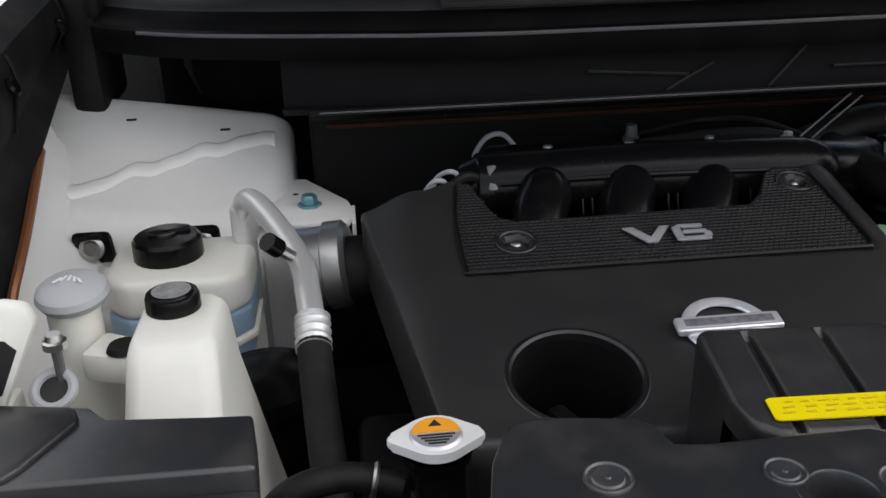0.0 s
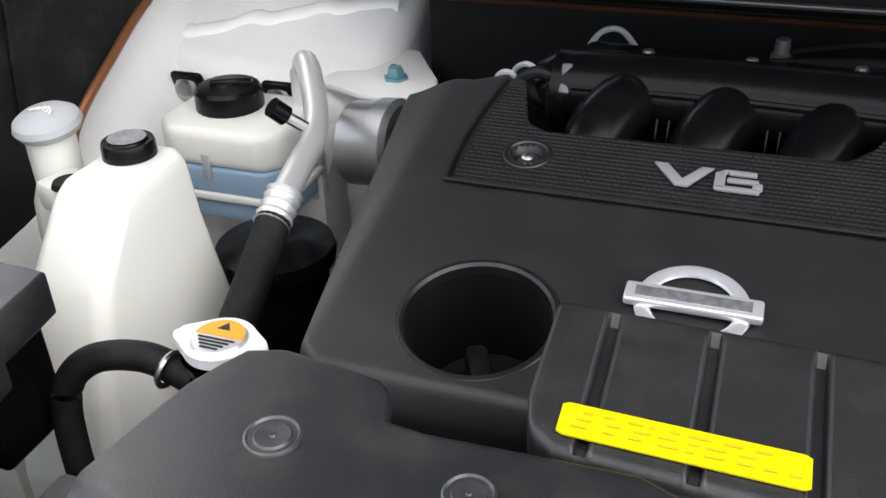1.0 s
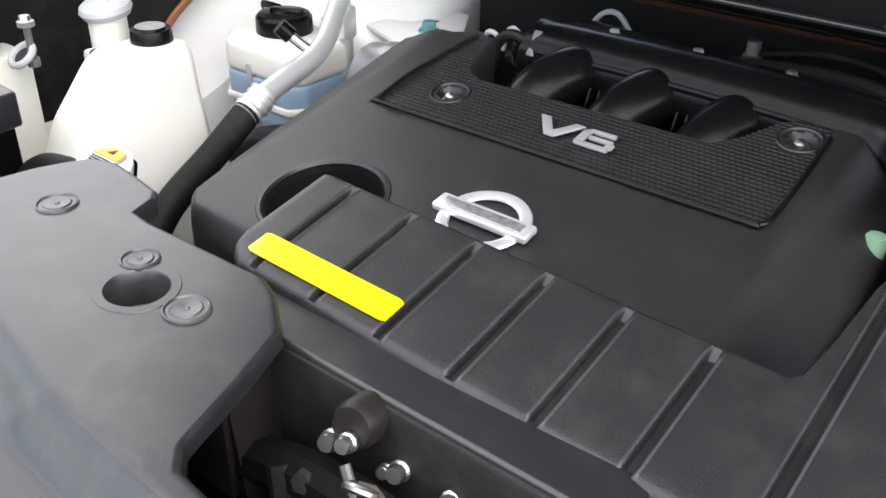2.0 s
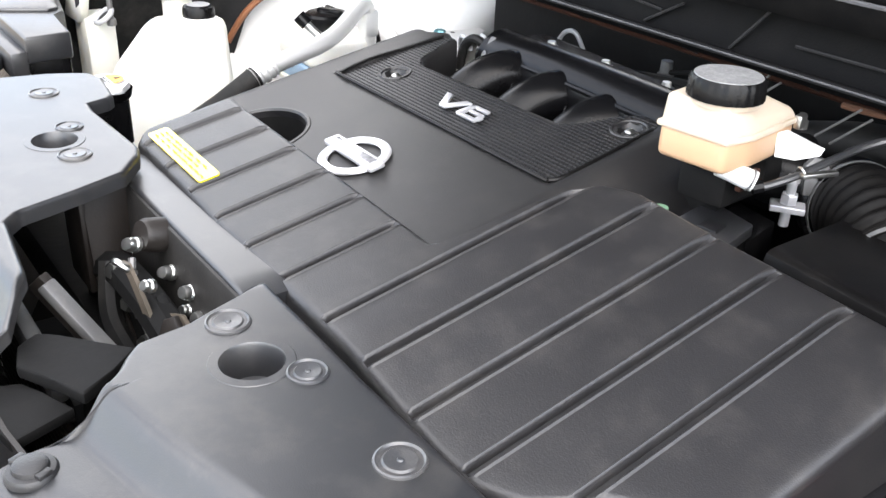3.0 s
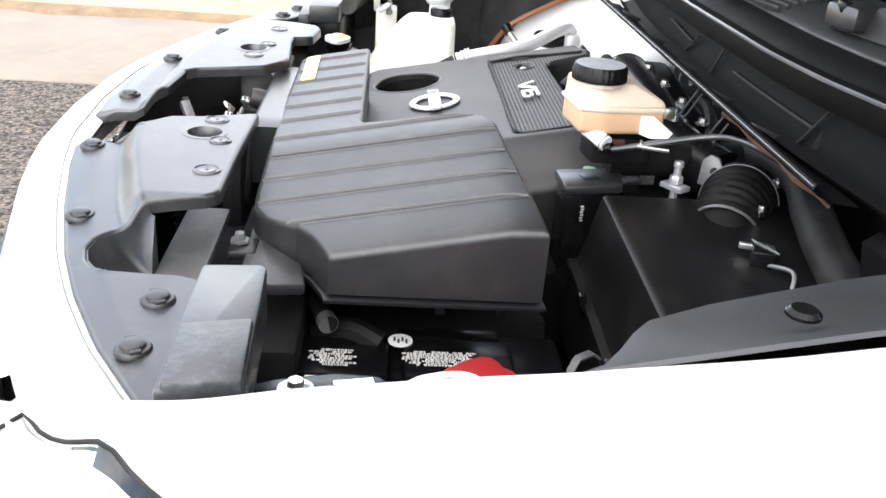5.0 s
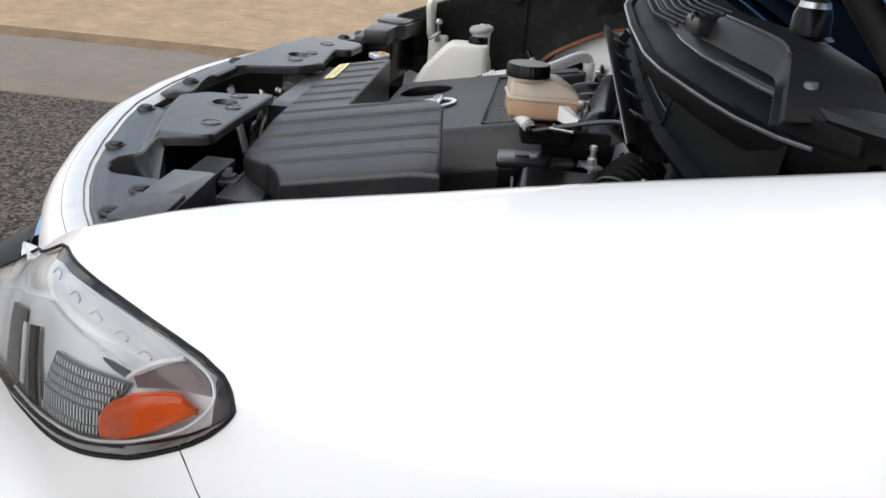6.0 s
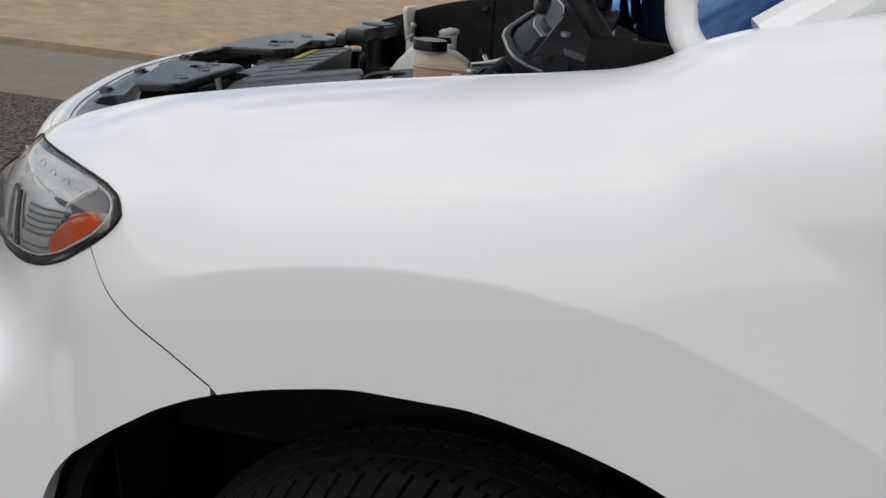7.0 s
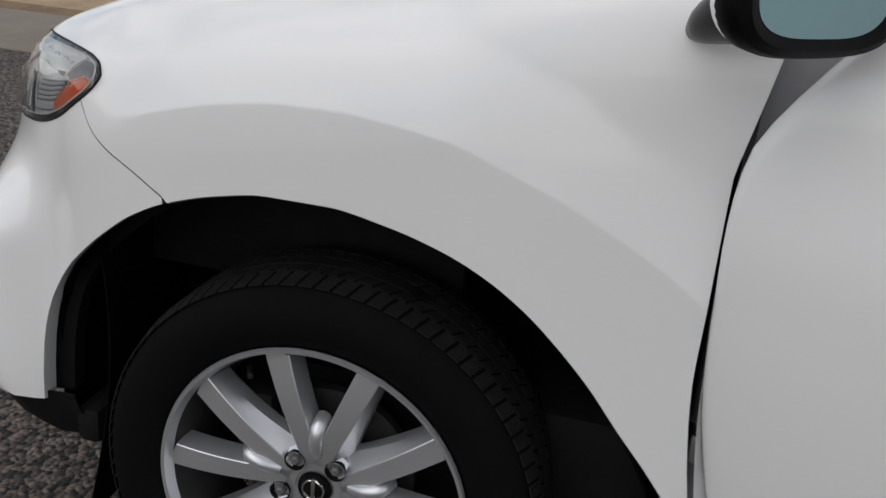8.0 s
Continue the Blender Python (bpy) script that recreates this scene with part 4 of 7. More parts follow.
for s in (-1, 1):
    part("bonnet_edge", tube([(0.02 + s * 0.745, 1.152, 1.262), (0.02 + s * 0.744, 1.131, 1.277), (0.02 + s * 0.742, 1.118, 1.297), (0.02 + s * 0.742, 1.113, 1.318), (0.02 + s * 0.742, 1.104, 1.345)] + [hood_point(0.02 + s * 0.742, u, w) for u, w in ((0.14, 0.020), (0.3, 0.0), (0.6, -0.008))], 0.017, 12, 6), PAINT, hood, "rolled white bonnet edge")
    part("bonnet_strut", tube([(0.02 + s * 0.685, 1.080, 1.217), (0.02 + s * 0.685, 0.990, 1.328), (0.02 + s * 0.685, 0.835, 1.510), (0.02 + s * 0.685, 0.73, 1.63)], 0.012, 12, 3), RUBBER, car, "black gas strut")
    part("bonnet_hinge", rbox((0.02 + s * 0.70, 1.07, 1.25), (0.02, 0.10, 0.05), 0.01), DEEP, car, "dark bonnet hinge")

# cowl: lip, ribbed trough, seal and vented cover
CURVE = [(0.0, 0.0), (0.25, 0.004), (0.35, 0.015), (0.415, 0.029), (0.5, 0.047), (0.57, 0.066), (0.63, 0.092), (0.69, 0.135), (0.74, 0.19)]


def cowl_back(x):
    return lerp(abs(x - 0.02), CURVE)


def cowl_rows(prof, half=0.70, follow=1.0):
    rows = []
    for k in range(57):
        x = 0.02 - half + 2 * half * k / 56
        rows.append([(x, y + follow * cowl_back(x), z) for y, z in prof])
    return rows


def cowl_strip(prof, x0, x1, follow=1.0, n=40):
    return [[(x, y + follow * cowl_back(x), z) for y, z in prof] for x in np.linspace(x0, x1, n)]


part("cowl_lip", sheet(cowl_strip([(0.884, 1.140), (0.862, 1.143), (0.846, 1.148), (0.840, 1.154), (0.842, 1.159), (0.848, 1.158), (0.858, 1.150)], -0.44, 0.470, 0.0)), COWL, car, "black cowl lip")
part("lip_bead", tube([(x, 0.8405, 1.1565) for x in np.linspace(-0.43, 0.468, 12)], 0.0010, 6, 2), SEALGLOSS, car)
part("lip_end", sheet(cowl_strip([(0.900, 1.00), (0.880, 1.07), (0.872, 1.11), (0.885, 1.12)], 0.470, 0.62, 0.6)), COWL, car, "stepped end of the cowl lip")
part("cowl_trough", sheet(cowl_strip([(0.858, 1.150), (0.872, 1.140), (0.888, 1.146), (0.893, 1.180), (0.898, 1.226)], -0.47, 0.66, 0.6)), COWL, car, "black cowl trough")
part("cowl_seal", sheet(cowl_rows([(0.866, 1.196), (0.858, 1.218), (0.859, 1.224), (0.868, 1.226), (0.872, 1.219), (0.880, 1.228), (0.892, 1.236), (0.902, 1.240)])), SEAL, car, "black rubber cowl seal")
part("seal_edge", tube([(x, 0.8580 + cowl_back(x), 1.2225) for x in np.linspace(-0.62, 0.68, 44)], 0.0022, 6, 2), SEALGLOSS, car, "pale bead painting the highlight along the seal")
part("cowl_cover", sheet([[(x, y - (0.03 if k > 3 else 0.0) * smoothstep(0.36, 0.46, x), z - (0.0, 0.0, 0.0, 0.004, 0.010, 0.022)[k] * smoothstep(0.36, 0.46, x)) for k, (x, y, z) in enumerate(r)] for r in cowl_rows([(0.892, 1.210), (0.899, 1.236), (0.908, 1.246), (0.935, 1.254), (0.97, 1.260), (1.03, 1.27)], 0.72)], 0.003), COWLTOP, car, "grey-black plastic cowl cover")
# louvres, set across the middle of the cover
for i in range(8):
    part("cowl_vent_slat", tube([(x, 0.868 + 0.010 * i + 0.02 + cowl_back(x) + 0.018 * smoothstep(0.06, 0.16, x), 1.247 + 0.0030 * i) for x in (-0.30, -0.2, -0.1, 0.0, 0.06, 0.11, 0.15, 0.165)], 0.0030, 6, 2), COWLTOP, car)
# raised platform under the wiper pivot
rows = []
STEP = [(0.27, 0.925, 1.256), (0.30, 0.932, 1.272), (0.343, 0.940, 1.284), (0.43, 0.956, 1.284), (0.500, 0.970, 1.282), (0.530, 0.973, 1.276), (0.57, 0.966, 1.262), (0.61, 0.958, 1.247), (0.64, 0.952, 1.236)]
for x, y, z in smooth_path(STEP, 4):
    rows.append([(x + 0.004, y - 0.010, min(z, 1.256) - 0.004), (x, y - 0.002, z - 0.004), (x, y + 0.002, z), (x, y + 0.030, z + 0.002), (x + 0.01, 1.04, 1.272 if z > 1.26 else z + 0.012)])
part("cowl_step", sheet(rows, 0.002), COWLTOP, car, "raised step of the cowl cover")
part("step_trim", tube([(x, y + 0.001, z + 0.0005) for x, y, z in STEP[2:6]], 0.0022, 6, 4), SEALGLOSS, car)
part("inner_bead", tube([(x, 0.902 + cowl_back(x) * 1.05, 1.2415) for x in np.linspace(0.22, 0.60, 20)], 0.0016, 6, 2), SEALGLOSS, car, "pale inner bead painting a highlight on the cowl seal")
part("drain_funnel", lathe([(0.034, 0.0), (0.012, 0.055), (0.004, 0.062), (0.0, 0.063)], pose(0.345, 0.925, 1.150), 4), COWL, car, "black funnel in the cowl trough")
# black sheet standing in for shade in the drain cavity
part("cavity_wall", sheet([[(x, 0.93 + 0.05 * (x - 0.5) + cowl_back(x) * 0.5, z) for z in (1.14, 1.20, 1.24)] for x in np.linspace(0.50, 0.70, 8)], 0.003), DEEP, car, "black sheet for the shaded drain cavity beside the hinge")
for x in (-0.30, -0.14, 0.02, 0.16, 0.29):
    part("cowl_rib", rbox((x, 0.866 + 0.6 * cowl_back(x), 1.145), (0.0016, 0.040, 0.008), 0.0005, tilt=-22), PLASTIC2, car)
for a, b in (((0.125, 1.167), (0.335, 1.167)), ((0.054, 1.148), (0.091, 1.191)), ((0.315, 1.145), (0.361, 1.193)), ((-0.059, 1.150), (-0.010, 1.178)), ((-0.147, 1.174), (-0.037, 1.166))):
    part("trough_rib", tube([(x, 0.8865 + 0.6 * cowl_back(x), z) for x, z in (a, ((a[0] + b[0]) / 2, (a[1] + b[1]) / 2), b)], 0.0016, 6, 3), COWLTOP, car, "thin moulded rib of the trough")
part("rust_edge", tube([(x, 0.858 + 0.002 * math.sin(x * 60), 1.1385) for x in np.linspace(0.20, 0.465, 22)], 0.003, 7, 2, rfun=lambda t: 0.0018 + 0.0016 * max(0.0, math.sin(t * 17.0 + 0.6))), DARKRUST, car, "rusty edge under the lip")
for a, b in (((0.079, 0.85, 1.101), (0.129, 0.85, 1.146)), ((0.092, 0.85, 1.098), (0.142, 0.85, 1.143)), ((0.186, 0.85, 1.107), (0.222, 0.85, 1.142)), ((0.200, 0.852, 1.104), (0.232, 0.852, 1.136))):
    part("wire_stay", tube([a, tuple((p + q) / 2 for p, q in zip(a, b)), b], 0.0011, 6, 2), BARSTEEL, car, "thin wire stay under the lip")
part("washer_jet", prism([(-0.024, -0.018), (0.024, -0.018), (0.017, 0.022), (-0.017, 0.022)], 0, 0.024, 0.006, m=Matrix.Translation((0.300, 0.925, 1.255)) @ Matrix.Rotation(radians(12), 4, "Z")), PLASTIC2, car, "plastic washer jet")
part("jet_nozzle", rbox((0.300, 0.912, 1.275), (0.016, 0.010, 0.012), 0.003), GLOSSY, car)
part("wiper_pivot", lathe([(0.0, 0.03), (0.016, 0.028), (0.020, 0.02), (0.021, 0.0), (0.026, -0.004)], pose(0.44, 1.01, 1.285), 24), GLOSSY, car, "black wiper pivot")
# steel piece added to give the black pivot cap its glint
part("pivot_glint", lathe([(0.0, 0.012), (0.008, 0.012), (0.010, 0.009), (0.015, 0.006), (0.0165, 0.0)], pose(0.44, 1.01, 1.312), 24), STEEL, car, "bright steel piece added as the pivot's glint")
part("wiper_arm", tube([(0.44, 1.01, 1.310), (0.36, 1.005, 1.318), (0.2, 1.005, 1.312), (-0.1, 1.01, 1.306), (-0.25, 1.02, 1.301)], 0.010, 8, 4, rfun=lambda t: 0.012 - 0.006 * t), GLOSSY, car, "black wiper arm")
part("wiper_pivot", lathe([(0.0, 0.03), (0.014, 0.028), (0.018, 0.02), (0.019, 0.0)], pose(0.585, 0.985, 1.250) @ Matrix.Diagonal((0.4, 0.4, 0.4, 1)), 24), BARSTEEL, car, "worn steel hinge bolt")
ws = []
for k in range(25):
    x = 0.02 - 0.70 + 1.4 * k / 24
    c = abs(x - 0.02) / 0.70
    ws.append([(x * (1 - 0.12 * t), 0.995 + 0.17 * c ** 2.2 + t * 0.85, 1.262 + t * 0.45 + 0.05 * math.sin(t * 3.0) - 0.02 * c * t) for t in np.linspace(0, 1, 9)])
part("windscreen", sheet(ws, 0.004), WINDOW, car, "tinted windscreen with the sky's blue put into its sheen")
part("dashboard", rbox((0.02, 1.55, 1.16), (1.3, 0.7, 0.2), 0.06), DEEP, car, "dark dashboard behind the glass")
ROOF = [(1.85, 1.70), (2.3, 1.745), (3.0, 1.75), (3.7, 1.71), (4.25, 1.62), (4.45, 1.45)]
SIDE = [(1.50, 0.92), (2.0, 0.925), (3.0, 0.93), (3.8, 0.92), (4.3, 0.86), (4.6, 0.72)]
part("roof", sheet([[(0.02 + 0.60 * u * (1 - 0.04 * abs(u)), y, lerp(y, ROOF) - 0.06 * abs(u) ** 3) for u in np.linspace(-1, 1, 15)] for y in np.linspace(1.85, 4.40, 22)], 0.02), PAINT, car, "white roof")
part("cabin", rbox((0.02, 2.9, 0.90), (1.5, 2.8, 0.75), 0.05), DEEP, car, "dark cabin interior")
for s in (-1, 1):
    rows = []
    for y in np.linspace(1.56 if s < 0 else 2.62, 4.60, 48):
        lift = 0.40 * math.sqrt(max(0.0, 1 - ((y - 3.77) / 0.44) ** 2)) if abs(y - 3.77) < 0.44 else -0.05
        low_z = 0.385 + lift
        col = []
        for k in range(14):
            z = 1.13 + (low_z - 1.13) * k / 13
            col.append((0.02 + s * (lerp(y, SIDE) - 0.02 - 0.10 * max(0, 0.7 - z) ** 1.5 - 0.04 * max(0, z - 1.0)), y, z))
        rows.append(col)
    part("rear_side", sheet(rows, 0.004), PAINT, car, "white rear body side", sharp=50)
    part("side_window", sheet([[(0.02 + s * (lerp(y, SIDE) - 0.03 - 0.24 * t ** 1.2), y, 1.13 + (lerp(y, ROOF) - 1.19) * t) for t in np.linspace(0, 1, 5)] for y in np.linspace(1.90 if s < 0 else 2.62, 4.36, 12)], 0.003), WINDOW, car, "dark side glass")
part("tail_panel", sheet([[(0.02 + u * 0.72, 4.60 + 0.05 * (1 - u * u) - 0.14 * max(0, z - 0.95) - 0.22 * max(0, z - 1.15), z) for z in np.linspace(0.36, 1.62, 16)] for u in np.linspace(-1, 1, 12)], 0.004), PAINT, car, "white tailgate and rear bumper")
for s in (-1, 1):
    part("pillar", tube([(0.02 + s * 0.76, 1.20, 1.29), (0.02 + s * 0.72, 1.5, 1.50), (0.02 + s * 0.64, 1.88, 1.70)], 0.03, 10, 5), PAINT, car, "white windscreen pillar")
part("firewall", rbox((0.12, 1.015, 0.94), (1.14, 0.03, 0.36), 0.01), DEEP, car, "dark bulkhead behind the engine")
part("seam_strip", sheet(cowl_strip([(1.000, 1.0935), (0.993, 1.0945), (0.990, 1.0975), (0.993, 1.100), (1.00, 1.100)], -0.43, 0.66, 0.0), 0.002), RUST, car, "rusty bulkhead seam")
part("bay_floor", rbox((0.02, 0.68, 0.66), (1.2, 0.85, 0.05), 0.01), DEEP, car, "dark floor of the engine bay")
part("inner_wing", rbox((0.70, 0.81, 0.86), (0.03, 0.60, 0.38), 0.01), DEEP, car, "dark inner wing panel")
part("inner_wing", sheet([[(x + 0.012 * math.sin(y * 9), y, z + 0.10 * smoothstep(0.7, 0.95, y)) for x, z in ((-0.775, 1.10), (-0.76, 1.05), (-0.745, 1.00), (-0.715, 0.955), (-0.69, 0.93), (-0.68, 0.85), (-0.675, 0.68))] for y in np.linspace(0.40, 1.0, 19)], 0.003), INNER, car, "white pressed inner wing panel")
part("nose_backing", sheet([[(x, front_y(x) + 0.035 + 0.02 * t, 1.045 - 0.30 * t) for t in np.linspace(0, 1, 6)] for x in np.linspace(-0.58, 0.62, 31)], 0.003), SOOT, car, "brown-black panel behind the nose")
part("radiator_support", rbox((0.02, 0.315, 0.93), (1.1, 0.05, 0.05), 0.006), DEEP, car, "dark radiator support beam")
for x in (0.36, -0.32):
    part("support_plate", rbox((x, 0.310, 1.018), (0.20, 0.044, 0.012), 0.004), BARSTEEL, car, "dusty grey steel support plate")
    part("support_fold", rbox((x + 0.09, 0.310, 1.026), (0.03, 0.05, 0.012), 0.004), BARSTEEL, car)
part("radiator", rbox((0.02, 0.40, 0.78), (0.9, 0.04, 0.40), 0.006), DEEP, car, "aluminium radiator behind the support")

# ------------------------------------------------------------ plastic cover over the radiator
def cover_z(x, y):
    inner = smoothstep(0.048, 0.074, y - front_y(x)) * smoothstep(0.44, 0.36, abs(x - 0.02))
    return 1.062 + 0.008 * smoothstep(0.05, -0.30, x) + 0.005 * smoothstep(0, 0.03, y - front_y(x)) + 0.022 * inner


NEAR0 = [(0.134, 0.343), (0.144, 0.318), (0.153, 0.292), (0.158, 0.280), (0.160, 0.264), (0.162, 0.250), (0.170, 0.242), (0.181, 0.234), (0.188, 0.226), (0.193, 0.212), (0.195, 0.190), (0.196, 0.165)]
NEAR1 = [(0.134, 0.345), (0.260, 0.342), (0.372, 0.342), (0.380, 0.339), (0.386, 0.331), (0.392, 0.305), (0.398, 0.284), (0.404, 0.277), (0.414, 0.272), (0.424, 0.259), (0.438, 0.249), (0.455, 0.246), (0.475, 0.252), (0.490, 0.262), (0.498, 0.278), (0.500, 0.300), (0.502, 0.335), (0.509, 0.352), (0.521, 0.360), (0.681, 0.390)]
FAR1 = [(-0.651, 0.357), (-0.491, 0.332), (-0.461, 0.312), (-0.441, 0.278), (-0.420, 0.263), (-0.390, 0.256), (-0.362, 0.260), (-0.347, 0.270), (-0.342, 0.295), (-0.333, 0.345), (-0.325, 0.365), (-0.318, 0.378), (-0.300, 0.384), (-0.270, 0.380), (-0.245, 0.376), (-0.237, 0.369), (-0.231, 0.350), (-0.212, 0.348), (-0.116, 0.354), (-0.100, 0.348), (-0.073, 0.327), (-0.058, 0.287), (-0.044, 0.242), (-0.031, 0.230), (0.044, 0.223), (0.064, 0.212), (0.080, 0.200), (0.084, 0.160)]


def near0(x):
    return max(lerp(x, NEAR0), front_y(x) + 0.001) if x < 0.196 else front_y(x) + 0.001


radiator_cover = thing("radiator_cover", "grey-black plastic radiator cover with push clips, clipped over the nose", "cover", (0.02, 0.25, 1.04))
xs = [0.134, 0.135, 0.137, 0.140] + list(np.arange(0.143, 0.156, 0.003)) + list(np.arange(0.156, 0.164, 0.0008)) + list(np.arange(0.165, 0.186, 0.003)) + list(np.arange(0.186, 0.200, 0.0008)) + list(np.arange(0.201, 0.372, 0.004)) + list(np.arange(0.372, 0.406, 0.0014)) + list(np.arange(0.407, 0.485, 0.004)) + list(np.arange(0.486, 0.512, 0.0010)) + [0.515, 0.521] + list(np.arange(0.53, 0.672, 0.008)) + [0.674, 0.678, 0.680, 0.681]
part("near_panel", field(xs, near0, lambda x: lerp(x, NEAR1), cover_z, lambda x, y: cover_z(x, y) - 0.013, 0.005, 60,
     hole=lambda x, y: (x - 0.2115) ** 2 + (y - 0.2985) ** 2 < 0.0206 ** 2), PLASTIC2, radiator_cover)
xs = [-0.651, -0.650, -0.648, -0.645] + list(np.arange(-0.64, -0.365, 0.006)) + list(np.arange(-0.360, -0.314, 0.0012)) + list(np.arange(-0.312, -0.246, 0.005)) + list(np.arange(-0.245, -0.226, 0.0012)) + list(np.arange(-0.224, -0.104, 0.004)) + list(np.arange(-0.103, -0.026, 0.002)) + list(np.arange(-0.024, 0.076, 0.005)) + [0.078, 0.081, 0.083, 0.084]
part("far_panel", field(xs, lambda x: front_y(x) + 0.001, lambda x: max(lerp(x, FAR1), front_y(x) + 0.004), cover_z, lambda x, y: cover_z(x, y) - 0.013, 0.005, 60,
     hole=lambda x, y: (x + 0.158) ** 2 + (y - 0.2985) ** 2 < 0.0206 ** 2), PLASTIC2, radiator_cover)
for x in (0.2115, -0.158):
    ring = []
    for k in range(49):
        a = math.tau * k / 48
        ring.append([(x + r * math.cos(a), 0.2985 + r * math.sin(a), cover_z(x + r * math.cos(a), 0.2985 + r * math.sin(a)) + h) for r, h in ((0.0245, -0.0003), (0.0238, 0.0005), (0.0184, 0.0005), (0.0175, -0.0008), (0.0168, -0.022), (0.0002, -0.024))])
    part("hole_collar", sheet(ring), PLASTIC2, radiator_cover, "plain rim of the round hole")


def clip_mesh(x, y, big=False, size=1.0):
    m = Matrix.Translation((x, y, cover_z(x, y))) @ Matrix.Diagonal((size, size, 1, 1))
    if not big:
        return lathe([(0.0, 0.0016), (0.0014, 0.0016), (0.0020, 0.0008), (0.0090, 0.0013), (0.0102, 0.0004), (0.0122, 0.0004), (0.0134, 0.0015), (0.0146, 0.0010), (0.0150, -0.001)], m, 36)
    bm = lathe([(0.0, 0.0068), (0.0070, 0.0066), (0.0085, 0.0058), (0.0092, 0.0036), (0.0118, 0.0032), (0.0130, 0.0016), (0.0132, -0.001)], m, 32)
    for a in (0.4, 0.4 + math.pi):
        rbox((x + 0.0098 * math.cos(a), y + 0.0098 * math.sin(a), cover_z(x, y) + 0.0040), (0.0044, 0.0080, 0.0030), 0.0008, rot=math.degrees(a), bm=bm)
    return bm


for x, y, size in ((0.168, 0.304, 0.92), (0.237, 0.319, 0.80), (0.324, 0.321, 0.92), (-0.122, 0.304, 0.92), (-0.181, 0.317, 0.80), (-0.275, 0.322, 0.92)):
    part("push_clip", clip_mesh(x, y, size=size), CLIPGREY, radiator_cover, "round flat grey push clip")
for x, y in ((0.019, 0.170), (0.210, 0.180), (0.391, 0.2215), (0.544, 0.3245), (0.613, 0.3235), (-0.156, 0.1855), (-0.331, 0.2275), (-0.490, 0.304), (-0.558, 0.324)):
    part("push_clip", clip_mesh(x, y, True), PLASTIC, radiator_cover, "raised black push clip")
bowl = []
for x in np.linspace(0.398, 0.4985, 26):
    e = lerp(x, NEAR1) - 0.001
    deep = 0.012 + 0.030 * smoothstep(0.004, 0.03, 0.287 - e)
    bowl.append([(x, e + (0.287 - e) * u, cover_z(x, e) - 0.003 - deep * (1 - (1 - u) ** 2)) for u in (0.0, 0.1, 0.25, 0.45, 0.7, 1.0)] + [(x, 0.287, cover_z(x, e) - 0.070)])
part("finger_recess", sheet(bowl, 0.002), PLASTIC2, radiator_cover, "smooth finger recess")
flap = [(0.524, 0.354), (0.520, 0.398), (0.526, 0.403), (0.690, 0.410), (0.695, 0.356)]
part("end_flap", prism(flap, 1.045, 1.090, 0.0035, seg=2), PLASTIC2, radiator_cover, "raised end flap of the cover")
part("end_flap_step", prism([(0.622, 0.358), (0.612, 0.4045), (0.69, 0.4085), (0.694, 0.360)], 1.07, 1.0955, 0.0030), FLAPWORN, radiator_cover)

latch = thing("bonnet_latch", "black and zinc bonnet latch behind the nose opening", "latch", (0.14, 0.2, 1.0))
part("latch_plate", prism([(-0.066, 1.012), (-0.052, 1.020), (-0.030, 1.012), (0.036, 1.040), (0.062, 1.020), (0.066, 0.930), (-0.010, 0.930)], -0.004, 0.004, 0.0015, m=Matrix.Translation((0, 0.309, 0)) @ Matrix.Rotation(radians(90), 4, "X")), DEEP, latch, "grimy black latch plate")
part("latch_rim", tube([(-0.062, 0.303, 1.008), (-0.040, 0.303, 0.990), (-0.015, 0.303, 0.962), (0.000, 0.303, 0.935)], 0.0022, 6, 3), SOOT, latch)
part("pivot_boss", lathe([(0.0, 0.010), (0.011, 0.010), (0.013, 0.006), (0.0135, -0.02)], axis_pose((-0.014, 0.324, 1.062), (0.15, -0.9, 0.25)), 24), SOOT, latch, "brown-black pivot boss")
for x, y, z, r in ((-0.023, 0.311, 1.053, 1.0), (-0.010, 0.309, 1.060, 0.9), (0.009, 0.326, 1.040, 1.0), (0.0005, 0.325, 1.036, 0.7), (0.041, 0.328, 1.038, 1.0), (0.060, 0.328, 1.026, 1.0), (0.038, 0.326, 1.022, 0.8), (0.051, 0.297, 1.058, 0.8), (0.010, 0.302, 1.012, 0.7), (0.030, 0.303, 0.998, 0.7)):
    part("latch_bolt", lathe([(0.0, 0.007 * r), (0.0045 * r, 0.007 * r), (0.0055 * r, 0.004), (0.0048 * r, 0.001), (0.0062 * r, 0.0), (0.0062 * r, -0.003)], axis_pose((x, y, z), (0.25, -0.88, 0.4)), 10), STEEL, latch, "zinc plated bolt")
part("latch_hook", tube([(0.006, 0.296, 1.052), (0.010, 0.288, 1.060), (0.018, 0.287, 1.064), (0.024, 0.291, 1.061), (0.022, 0.297, 1.054)], 0.0026, 8), STEEL, latch, "bright latch hook")
part("latch_lever", sheet([[(x - 0.0045, y, z), (x + 0.0045, y + 0.002, z + 0.001)] for x, y, z in ((0.018, 0.293, 1.062), (0.030, 0.294, 1.052), (0.040, 0.296, 1.036), (0.048, 0.298, 1.018), (0.060, 0.300, 1.004))], 0.003), TANSTEEL, latch, "tan coated release lever")
part("latch_lever", sheet([[(x - 0.006, y, z), (x + 0.006, y + 0.003, z + 0.004)] for x, y, z in ((0.060, 0.308, 1.034), (0.072, 0.308, 1.030), (0.084, 0.308, 1.022), (0.094, 0.308, 1.010))], 0.004), TANSTEEL, latch, "tan coated secondary lever")
